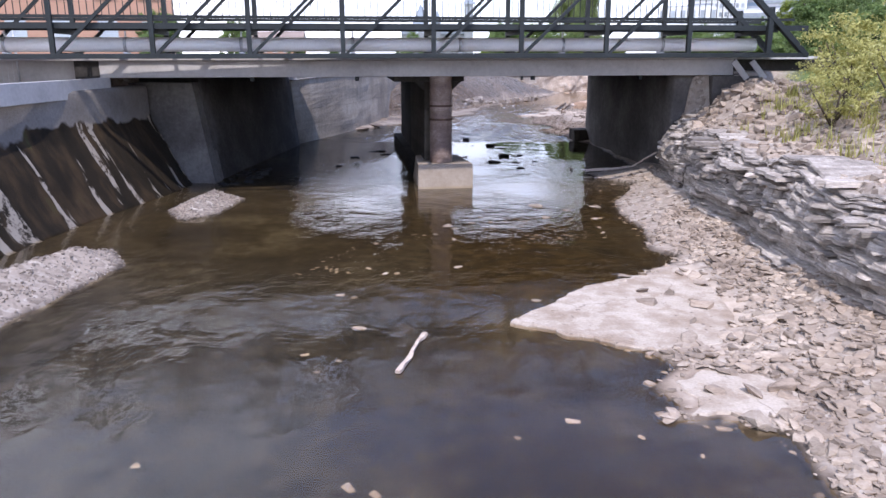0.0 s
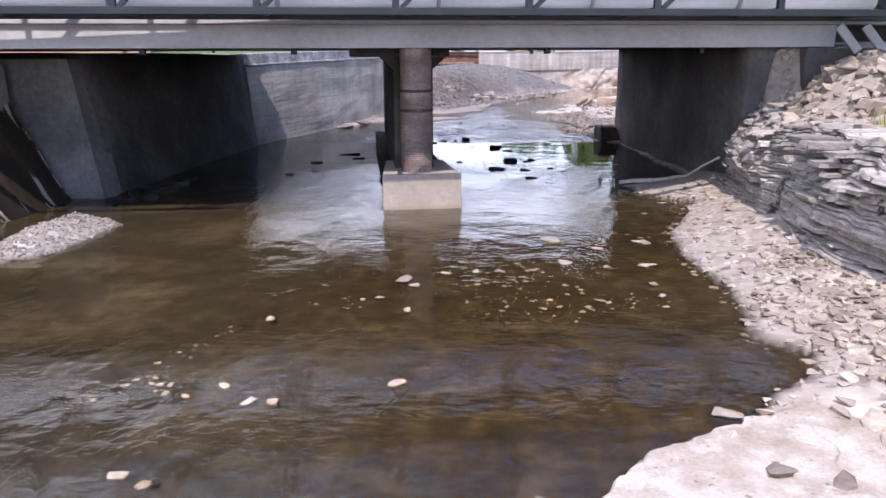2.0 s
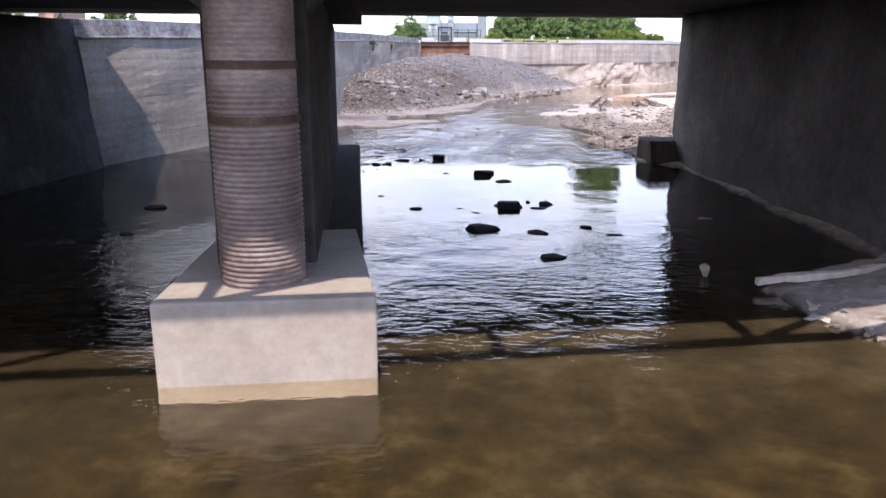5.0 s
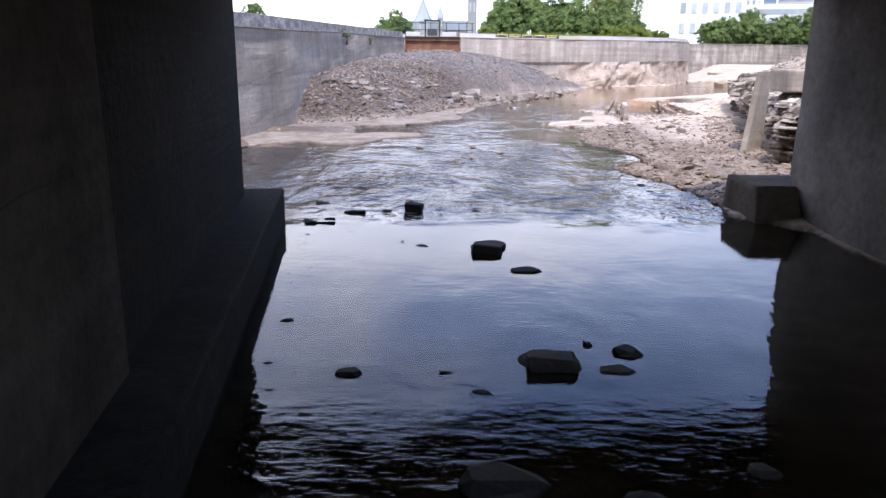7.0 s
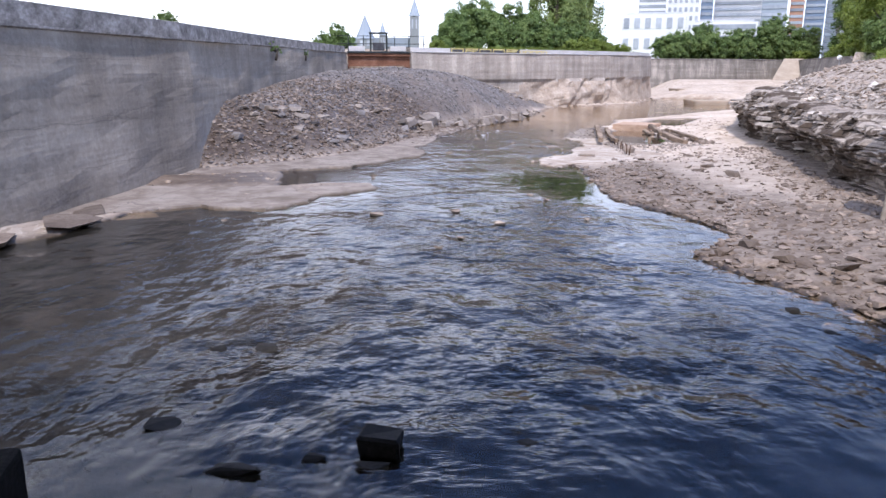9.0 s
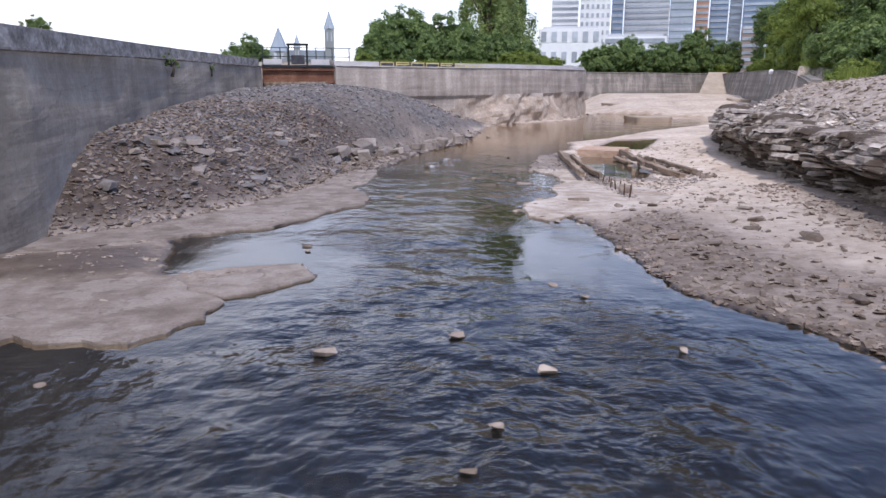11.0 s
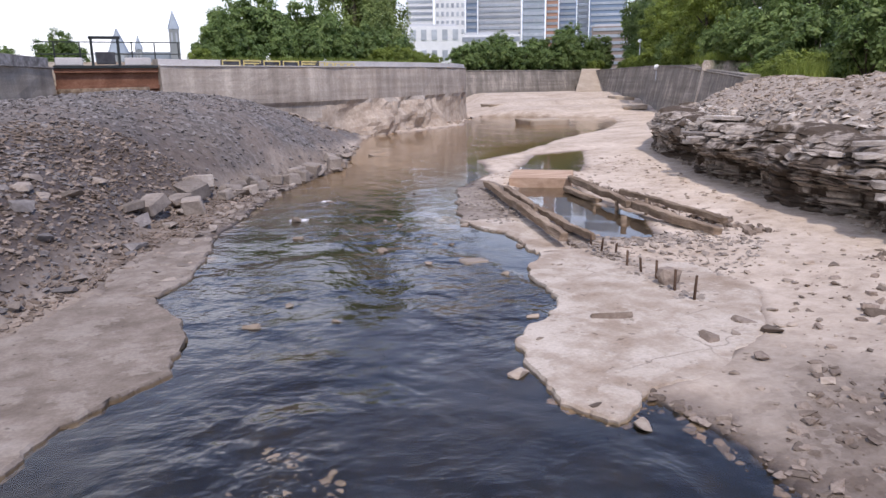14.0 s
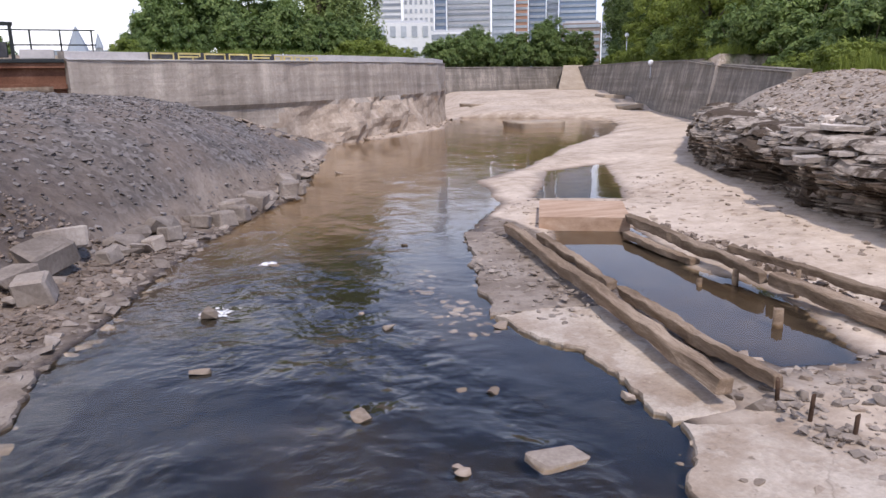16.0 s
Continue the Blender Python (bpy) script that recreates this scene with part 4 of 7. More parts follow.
def abutments():
    t = thing("abutment_right", pose(5.85, 21.0, 0, 0, 0, 4.2), "weathered concrete bridge abutment with a spalled foot", "abutment", kind="structure")
    bm = rough_box(box((0, 0, -0.5), (1.2, 9.05, 2.74)), 0.02, 14, 2)
    for v in bm.verts:  # worn away foot
        if v.co.x < 0.1:
            v.co.x += max(0, 0.55 - v.co.z) * 0.28 * (0.6 + 0.4 * math.sin(v.co.y * 2.3))
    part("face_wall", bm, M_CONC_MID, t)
    # Footing takes the pier's darkened colour, shade included.
    part("wing_footing", rough_box(box((-0.44, 8.9, -0.5), (0.9, 9.8, 0.44)), 0.05, 9, 3), M_PIER_FRONT, t, "dark concrete footing with shade in its colour")
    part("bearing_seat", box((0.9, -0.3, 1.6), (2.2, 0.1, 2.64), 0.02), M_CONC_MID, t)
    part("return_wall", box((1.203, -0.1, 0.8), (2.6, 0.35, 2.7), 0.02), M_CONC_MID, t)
    for x in (1.3, 1.75):
        part("brace_block", bar((x, -0.5, 3.0), (x + 0.32, -0.6, 2.58), 0.1, 0.14, 0.01), M_CONC, t)
    t = thing("abutment_left", pose(-6.2, 19.0, 0, 0, 0, -2.5), "dark concrete bridge abutment with a leaning pilaster", "abutment", kind="structure")
    bm = rough_box(box((-1.6, 1.75, -0.5), (0.0, 9.9, 2.6)), 0.02, 14, 5)
    for v in bm.verts:
        if v.co.x > -0.3:
            v.co.x += 0.12 * (2.6 - v.co.z)
    # Face colour carries the shade under the deck.
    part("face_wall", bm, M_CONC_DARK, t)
    bm = bmesh.new()
    lo = [bm.verts.new((x, y, -0.3)) for x, y in ((-1.7, 1.32), (0.40, 1.32), (0.40, 1.95), (-1.7, 1.95))]
    hi = [bm.verts.new((x, y, 2.5)) for x, y in ((-1.7, 1.36), (-0.07, 1.36), (-0.07, 1.95), (-1.7, 1.95))]
    bm.faces.new(lo[::-1]), bm.faces.new(hi)
    for i in range(4):
        bm.faces.new((lo[i], lo[(i + 1) % 4], hi[(i + 1) % 4], hi[i]))
    bmesh.ops.recalc_face_normals(bm, faces=bm.faces)
    part("pilaster", bm, M_CONC_MID, t, "leaning grey concrete pilaster")


road_bridge()
pier()
abutments()


# ---- steel footbridge carrying a pipe, in front of the road bridge ----
def footbridge():
    t = thing("footbridge", pose(0.1, 19.98, 0, 0, 0, 9.5), "dark green steel truss footbridge with picket railings", "footbridge")
    near, far, z0, z1 = -1.75, -0.38, 3.14, 4.95
    panels = [-14.0 + 1.93 * i for i in range(12)]  # from -14.0 to 7.23
    end = panels[-1] + 1.0
    for v, n in ((near, "near"), (far, "far")):
        part("bottom_chord", bar((-14.2, v, z0), (end, v, z0), 0.11, 0.10, 0.006), M_STEEL, t)
        part("top_chord", bar((-14.2, v, z1), (panels[-2] + 0.9, v, z1), 0.14, 0.14, 0.008), M_STEEL, t)
        part("end_post", bar((panels[-2] + 0.9, v, z1), (end - 0.05, v, z0), 0.13, 0.12, 0.008), M_STEEL, t)
        part("handrail", bar((-14.2, v + 0.05, 4.72), (panels[-1] + 0.2, v + 0.05, 4.72), 0.05, 0.05), M_STEEL, t)
        part("kick_rail", bar((-14.2, v + 0.05, 3.92), (panels[-1] + 0.6, v + 0.05, 3.92), 0.05, 0.06), M_STEEL, t)
        for i, u in enumerate(panels):
            if i < 11:
                part("vertical_post", bar((u, v, z0), (u, v, z1), 0.095, 0.085), M_STEEL, t)
                if i < 10:
                    part("diagonal", bar((u + 0.08, v, z0 + 0.05), (panels[i + 1] - 0.06, v, z1 - 0.05), 0.065, 0.065), M_STEEL, t)
            else:
                part("vertical_post", bar((u, v, z0), (u, v, z0 + 1.05), 0.11, 0.11), M_STEEL, t)
    pick = bmesh.new()
    bmesh.ops.create_cube(pick, size=1)
    bmesh.ops.scale(pick, vec=(0.016, 0.016, 0.80), verts=pick.verts)
    first = part("picket", pick, M_STEEL, t)
    us = np.arange(-13.9, 7.2, 0.15)
    for k, u in enumerate(us):
        ob = first if k == 0 else new("picket", first.data)
        ob.parent = t
        ob.location = (u, far + 0.05, 4.32)
    deck = part("deck", box((-14.2, near + 0.1, 3.74), (end, far - 0.1, 3.80)), M_TIMBER, t, "dark timber walking deck")
    part("deck_edge", box((-14.2, near + 0.07, 3.68), (end, near + 0.098, 3.80)), M_STEEL, deck)
    part("deck_edge", box((-14.2, far - 0.098, 3.68), (end, far - 0.07, 3.80)), M_STEEL, deck)
    for u in panels:
        part("floor_beam", bar((u, near, 3.66), (u, far, 3.66), 0.1, 0.14), M_STEEL, t)
        part("lower_strut", bar((u, near, 3.17), (u, far, 3.17), 0.08, 0.08), M_STEEL, t)
    p = thing("water_pipe", pose(0.1, 19.98, 0, 0, 0, 9.5), "white insulated pipe slung under the footbridge deck", "pipe")
    v, z = -0.95, 3.38
    runs = [-14.2 + 2.4 * i for i in range(10)]
    for a, b in zip(runs, runs[1:]):
        b = min(b, 7.35)
        part("pipe_length", tube((a + 0.01, v, z), (b - 0.01, v, z), 0.15, seg=24), M_PIPE, p)
    for u in runs[1:]:
        if u < 7.3:
            part("pipe_collar", tube((u - 0.03, v, z), (u + 0.03, v, z), 0.16, seg=24), M_GALV, p)
            part("hanger", bar((u, v, z + 0.15), (u, v, 3.66), 0.03, 0.03), M_GALV, p)
            part("saddle", box((u - 0.05, v - 0.12, 3.19), (u + 0.05, v + 0.12, 3.227)), M_GALV, p)


footbridge()


# ---- left bank by the bridge ----
def sloped_wall():
    """A leaning revetment wall along the left bank."""
    ys = np.arange(-40, 20.45, 0.35)
    rows = []
    for y in ys:
        x0 = np.interp(y, [-40, 5, 13, 15.6, 18.1, 20.4], [-7.1, -7.1, -7.0, -6.86, -6.52, -6.37])
        rows.append([(x0 + 0.3, y, -0.5), (x0 + 0.08, y, -0.05), *[(x0 - 0.53 * min(z, 1.62) - 0.06 * max(0, z - 1.62) + 0.03 * noise.noise((y * 0.9, z * 1.3, 2)), y, z) for z in np.linspace(0.15, 2.38, 12)],
                     (x0 - 0.93, y, 2.44), (x0 - 1.5, y, 2.45), (x0 - 1.5, y, 1.0)])
    k = len(rows[0])
    verts = [p for r in rows for p in r]
    faces = [(i * k + j, (i + 1) * k + j, (i + 1) * k + j + 1, i * k + j + 1) for i in range(len(rows) - 1) for j in range(k - 1)]
    ob = mesh_part("wall_sloped", verts, [f[::-1] for f in faces], M_STAIN, None, "", True)
    tagged(ob, "leaning concrete river wall, dark with algae and pale lime runs", "wall", kind="structure")
    cop = thing("wall_coping", pose(0, 0, 0), "pale concrete coping along the river wall", "coping", kind="structure")
    part("coping", bar((-7.6, 18.9, 2.47), (-8.2, -30, 2.47), 0.1, 0.4, 0.015), M_CONC, cop)


def mesh_fence():
    t = thing("fence_panel", pose(-9.49, 18.6, 2.40, 0, 0, 12), "galvanised wire mesh fence panel standing on the bank", "fence")
    for x in (-1.7, 0.0):
        part("fence_post", tube((x, 0, 0), (x, 0, 1.35), 0.022, seg=10), M_GALV, t)
    for z in (0.1, 0.68, 1.33):
        part("fence_rail", tube((-1.7, 0, z), (0, 0, z), 0.018, seg=8), M_GALV, t)
    for i in range(14):
        x = -1.6 + 0.115 * i
        part("wire", bar((x, 0, 0.1), (x, 0, 1.33), 0.006, 0.006), M_GALV, t)


sloped_wall()
mesh_fence()


# ---- walls beyond the bridge ----
def wall_run(name, pts, z_base, tops, lip, mat, label, thick=0.55, batter=0.04, cap=None):
    """A concrete wall along a plan line, with a recessed upper band above a lip."""
    dense = []
    for (x0, y0), (x1, y1), za, zb in zip(pts, pts[1:], tops, tops[1:]):
        n = max(2, int(math.hypot(x1 - x0, y1 - y0) / (0.3 if mat is M_WALL_R else 0.7)))
        dense += [(x0 + (x1 - x0) * i / n, y0 + (y1 - y0) * i / n, za + (zb - za) * i / n) for i in range(n)]
    dense.append((*pts[-1], tops[-1]))
    rows = []
    for i, (x, y, zt) in enumerate(dense):
        a, b = dense[max(0, i - 1)], dense[min(len(dense) - 1, i + 1)]
        d = Vector((b[0] - a[0], b[1] - a[1])).normalized()
        nrm = Vector((d.y, -d.x))  # towards the river
        prof = []
        zl = zt - lip
        for k in range(21):
            z = z_base + (zl - z_base) * k / 20
            w = 0.05 * noise.noise((x * 0.7, y * 0.7, z * 1.1)) + 0.025 * noise.noise((x * 2.3, y * 2.3, z * 3))
            erode = -0.28 * max(0.0, noise.noise((x * 0.45, y * 0.45, 4)) + 0.15) * max(0.0, 1 - abs(z - 0.75) / 0.8) if mat is M_WALL_R else 0.0
            ledge = 0.0
            if mat is M_WALL_R:  # a lift line with broken rock showing under it
                low = max(0.0, min(1.0, (1.5 - z) / 0.12))
                rocky = max(0.0, min(1.0, (x - 7.2) / 2.2)) * (0.35 if x > 15 else 1.0)
                ledge = low * (-0.16 + rocky * (0.2 + 0.5 * noise.noise((x * 0.55, y * 0.55, z * 0.9)) + 0.2 * noise.noise((x * 1.9, y * 1.9, z * 2.2)) + 0.3 * max(0.0, 1.0 - z)))
                erode = 0.0
            prof.append((batter * (zl - z) + w + erode + ledge, z))
        prof += [(0.05, zl + 0.02), (0.05, zl + 0.05), (-0.10, zl + 0.06), (-0.10, zt - 0.01), (-0.14, zt), (-thick, zt), (-thick, z_base)]
        rows.append([(x + nrm.x * o, y + nrm.y * o, z) for o, z in prof])
    k = len(rows[0])
    verts = [p for r in rows for p in r]
    faces = [(i * k + j, (i + 1) * k + j, (i + 1) * k + j + 1, i * k + j + 1) for i in range(len(rows) - 1) for j in range(k - 1)]
    faces += [tuple(range(k))[::-1], tuple(range((len(rows) - 1) * k, len(rows) * k))]
    me = bpy.data.meshes.new(name)
    me.from_pydata(verts, [], faces)
    me.materials.append(mat)
    bm = bmesh.new()
    bm.from_mesh(me)
    bmesh.ops.recalc_face_normals(bm, faces=bm.faces)
    band = lambda f: f.calc_center_median().z > np.interp(f.calc_center_median().y, [p[1] for p in pts], tops) - lip - 0.01
    if cap:
        me.materials.append(cap)
        me.materials.append(M_ERODED)
        for f in bm.faces:
            f.material_index = 1 if band(f) else 0
            c = f.calc_center_median()
            if mat is M_WALL_R and c.z < 1.42 + 0.15 * noise.noise((c.x * 0.8, c.y * 0.8, 5)) and c.x > 7.4 + 0.6 * noise.noise((c.z * 2, c.x, 1)):
                f.material_index = 2
    bm.to_mesh(me)
    bm.free()
    return tagged(new(name, me), label, "wall", kind="structure")


LEFT_LINE = [(-5.65, 28.9), (-5.3, 30.2), (-4.2, 35.0), (-3.55, 42.0), (-3.85, 53.0), (-2.4, 66.6)]
RIGHT_LINE = [(0.95, 66.9), (4.0, 68.4), (7.0, 70.0), (10.2, 72.6), (14.0, 76.6), (17.4, 80.8), (19.5, 84.8), (20.6, 88.0), (21.3, 98)]
wall_run("wall_left", LEFT_LINE, -0.5, [2.62, 2.66, 2.75, 2.82, 3.05, 3.15], 0.36, M_WALL_L, "long weathered grey concrete river wall with a mottled parapet", cap=M_PARAPET)
wall_run("wall_beyond_gate", RIGHT_LINE, -0.6, [3.12, 3.12, 3.13, 3.18, 3.24, 3.3, 3.34, 3.36, 3.36], 0.26, M_WALL_R, "pale concrete river wall, eroded near the water", cap=M_CONC)
wall_run("wall_far", [(20.8, 107.5), (33, 107.0), (43.5, 110.5)], 0.0, [3.35, 3.35, 3.35], 0.12, M_WALL_FAR, "dark concrete wall closing the far end of the basin", batter=0.2)
wall_run("wall_far_side", [(44.5, 110.5), (38.5, 92), (31, 77.4), (28.5, 72.8), (24.6, 66.4), (21.0, 60.8)], 0.0, [3.35, 3.35, 3.05, 2.75, 2.5, 2.3], 0.12, M_WALL_FAR, "dark concrete wall below the wooded bank", batter=0.2)
ramp_thing = thing("spillway_slab", pose(41.5, 107.8, 0.9, 0, 0, 0), "pale sloping concrete slab against the far wall", "slab")
part("slab", prism([(-2.6, -3.4), (1.4, -3.4), (3.4, 2.0), (1.2, 2.0)], 0, 0.3), M_BLOCK, ramp_thing)
for v in ramp_thing.children[0].data.vertices:
    v.co.z += (v.co.y + 3.4) * 0.42


def flat_letters(name, m, widths, h, mat, label):
    """A row of plain outlined bars in place of painted writing."""
    t = thing(name, m, label, "graffiti")
    x = 0.0
    for i, w in enumerate(widths):
        for lo, hi in (((x, 0, 0), (x + w, 0.006, h * 0.2)), ((x, 0, h * 0.8), (x + w, 0.006, h)), ((x, 0, h * 0.2), (x + w * 0.2, 0.006, h * 0.8)), ((x + w * 0.8, 0, h * 0.2), (x + w, 0.006, h * 0.8))):
            part("painted_bar", box(lo, hi), mat, t)
        x += w * 1.14
    return t


M_YELLOW = surface("faded_yellow_paint", (0.48, 0.38, 0.12), (0.62, 0.51, 0.20), (0.70, 0.62, 0.34), 3.0, 0.8, 0.002)
M_DKPAINT = surface("dark_paint", (0.03, 0.03, 0.035), (0.06, 0.06, 0.065), (0.12, 0.12, 0.12), 3.0, 0.8, 0.002)


def along(a, b, s, z, out):
    """A pose on the wall line from a to b, s metres along it, facing the river."""
    d = (Vector(b) - Vector(a)).normalized()
    n = Vector((d.y, -d.x))
    p = Vector(a) + d * s + n * out
    return Matrix.Translation((p.x, p.y, z)) @ pose(0, 0, 0, 0, 0, math.degrees(math.atan2(d.y, d.x)))


def block_letters(name, m, text, w, h, mat, label):
    """Square block capitals painted with a broad brush."""
    strokes = {"D": "LRTB", "R": "LTMPQ", "O": "LRTB", "N": "LRT", "E": "LTMB"}
    t = thing(name, m, label, "graffiti")
    k = h * 0.2
    for i, ch in enumerate(text):
        x = i * w * 1.16
        spans = {"L": ((x, k), (x + k, h - k)), "R": ((x + w - k, k), (x + w, h - k)), "T": ((x, h - k), (x + w, h)), "B": ((x, 0), (x + w, k)),
                 "M": ((x + k, h * 0.42), (x + w * 0.9, h * 0.42 + k * 0.9)), "P": ((x + w - k, h * 0.5), (x + w, h - k)), "Q": ((x + w * 0.62, 0), (x + w * 0.62 + k, h * 0.4))}
        for c in strokes[ch]:
            (x0, z0), (x1, z1) = spans[c]
            if c in "LR" and ch == "N":
                z0 = 0.0
            if c == "L" and ch == "R":
                z0 = 0.0
            part("painted_stroke", box((x0, 0, z0), (x1, 0.006, z1)), mat, t)
    part("painted_shade", box((-0.06, 0.007, -0.03), (len(text) * w * 1.16, 0.011, h + 0.012)), M_DKPAINT, t)
    return t


block_letters("wall_lettering", along(RIGHT_LINE[1], RIGHT_LINE[2], -0.95, 2.88, -0.065), "DRONE", 0.79, 0.24, M_YELLOW, "yellow block lettering painted on the wall's upper band")
flat_letters("wall_lettering", along(RIGHT_LINE[2], RIGHT_LINE[3], 0.25, 2.91, -0.07), [0.45, 0.5, 0.45, 0.4, 0.4], 0.17, M_YELLOW, "small yellow painted outline lettering on the wall's upper band")


def sluice_gate():
    t = thing("sluice_gate", pose(-0.75, 66.95, 0, 0, 0, 3.0), "rusty steel sluice gate with a lifting frame between the walls", "gate")
    part("gate_plate", box((-1.62, 0.0, 1.6), (1.62, 0.12, 2.72), 0.01), M_RUST, t)
    for z in (2.1, 2.66):
        part("gate_beam", box((-1.64, -0.14, z), (1.64, -0.003, z + 0.14), 0.01), M_RUST, t)
    for x in (-1.1, -0.4, 0.4, 1.1):
        part("stiffener", box((x - 0.04, -0.1, 1.7), (x + 0.04, -0.004, 2.097)), M_RUST, t)
    part("floating_boom", tube((-1.55, -0.5, 2.0), (1.3, -0.42, 2.06), 0.13, 0.11, 12), M_TIMBER, t)
    part("top_walkway", box((-1.64, -0.2, 2.803), (1.64, 0.5, 2.9), 0.01), M_STEEL, t)
    for x in (-1.15, 1.0):
        part("counterweight", box((x - 0.42, -0.15, 2.903), (x + 0.42, 0.2, 3.16), 0.03), M_CONC, t, "pale concrete block")
    for x in (-0.42, 0.42):
        part("frame_post", bar((x, 0.1, 2.903), (x, 0.1, 3.86), 0.09, 0.09), M_STEEL, t)
    part("frame_head", bar((-0.5, 0.1, 3.83), (0.5, 0.1, 3.83), 0.09, 0.1), M_STEEL, t)
    part("hoist_box", box((-0.3, -0.02, 2.95), (0.3, 0.22, 3.35), 0.02), M_DKPAINT, t)
    for x in (-1.6, -0.8, 0.85, 1.6, 2.4):
        part("rail_post", bar((x, 0.45, 2.9), (x, 0.45, 3.72), 0.045, 0.045), M_STEEL, t)
    for z in (3.3, 3.7):
        part("guard_rail", bar((-2.2, 0.45, z), (2.5, 0.45, z), 0.035, 0.035), M_STEEL, t)


sluice_gate()


# ---- layered rock cliffs ----
def slab_mesh(length, depth, thick, r, rag=1.0):
    """A broken slab of shale: ragged front, flat top and bed. Its front lies along x, its body behind it."""
    n = 5
    front = [(-length / 2 + length * i / (n - 1), r.uniform(-0.05, 0.04) * rag + (0.09 * (rag - 1) if i in (0, n - 1) else 0)) for i in range(n)]
    outline = front + [(length / 2, depth), (-length / 2, depth)]
    lo = [(x + r.uniform(-0.015, 0.015), y + (r.uniform(-0.03, 0.05) if y < 0.2 else 0), -thick / 2 + r.uniform(-0.006, 0.006)) for x, y in outline]
    hi = [(x + r.uniform(-0.02, 0.02), y + (r.uniform(0.0, 0.05) if y < 0.2 else 0), thick / 2 + r.uniform(-0.012, 0.006)) for x, y in outline]
    k = len(outline)
    faces = [tuple(range(k))[::-1], tuple(range(k, 2 * k))] + [(i, (i + 1) % k, k + (i + 1) % k, k + i) for i in range(k)]
    return np.array(lo + hi), faces


def path_frame(pts, s):
    """Place and direction s metres along a plan line."""
    for (x0, y0), (x1, y1) in zip(pts, pts[1:]):
        n = math.hypot(x1 - x0, y1 - y0)
        if s <= n:
            return x0 + (x1 - x0) * s / n, y0 + (y1 - y0) * s / n, math.atan2(y1 - y0, x1 - x0)
        s -= n
    return x1, y1, math.atan2(y1 - y0, x1 - x0)


def cliff(name, pts, z_foot, height, picked, label, seed, lean=0.10, beds=(0.018, 0.025, 0.03, 0.04, 0.05, 0.07), broken=1.0, share=1.0):
    r = random.Random(seed)
    t = thing(name, pose(0, 0, 0), label, "cliff", kind="structure")
    total = sum(math.dist(a, b) for a, b in zip(pts, pts[1:]))
    library = [slab_mesh(r.choice((0.16, 0.24, 0.32, 0.42, 0.55, 0.8) if broken == 1.0 else (0.12, 0.18, 0.26, 0.36, 0.48, 0.62)), 0.8 if broken == 1.0 else 1.15, 1.0, r, 1.0 if broken == 1.0 else 2.2) for _ in range(30)]
    lib_me = []
    for v, f in library:
        me = bpy.data.meshes.new("rock_slab")
        me.from_pydata([tuple(p) for p in v], [], f)
        me.materials.append(M_ROCK_GREY)
        lib_me.append(me)
    av, af, base, count = [], [], 0, 0
    z = -0.12
    layer = 0
    while z < height:
        th = r.choice(beds)
        s = r.uniform(-0.5, 0.2)
        setback = r.uniform(-0.05, 0.07) if broken == 1.0 else 0.0
        while s < total:
            k = r.randrange(len(library))
            v, f = library[k]
            ln = float(v[:, 0].max() - v[:, 0].min()) * 0.93
            x, y, a = path_frame(pts, s + ln / 2)
            zf = z_foot(s + ln / 2)
            hmax = height * (0.92 + 0.12 * broken * noise.noise((x * 0.6, y * 0.6, seed)) + 0.1 * (broken - 1) * noise.noise((x * 2.6, y * 2.6, seed)))
            if z < hmax and r.random() < share:
                recess = lean * z + setback + 0.26 * broken * noise.noise((x * 0.55, y * 0.55, z * 0.8 + seed)) + 0.11 * broken * noise.noise((x * 2.1, y * 2.1, z * 3.1 + seed)) + r.uniform(-0.05, 0.07) * (1.0 if broken == 1.0 else 2.4) + 0.16 * math.exp(-((z - 0.3) / 0.25) ** 2)
                if broken > 1:  # hollows worn out under the upper beds
                    recess += far_hollow(y, z)
                nx, ny = -math.sin(a), math.cos(a)  # inwards
                m = Matrix.Translation((x + nx * recess, y + ny * recess, zf + z + th / 2)) @ Matrix.Rotation(a + r.uniform(-0.09, 0.09) * (4 * broken - 3), 4, "Z") @ Matrix.Rotation(r.uniform(-0.02, 0.02) * (4 * broken - 3), 4, "X") @ Matrix.Diagonal((1, 1 if broken == 1.0 or z < 0.7 else 0.5, th, 1))
                if picked(x, y, z) and count < 300:
                    ob = new("rock_slab", lib_me[k])
                    ob.parent = t
                    ob.matrix_basis = m
                    count += 1
                else:
                    mm = np.array(m)
                    av.append(v @ mm[:3, :3].T + mm[:3, 3])
                    af += [tuple(i + base for i in q) for q in f]
                    base += len(v)
            s += ln
        z += th * 0.97
        layer += 1
    tagged(mesh_part("rock_strata", np.concatenate(av), af, M_ROCK_GREY, t), kind="stuff")
    return t


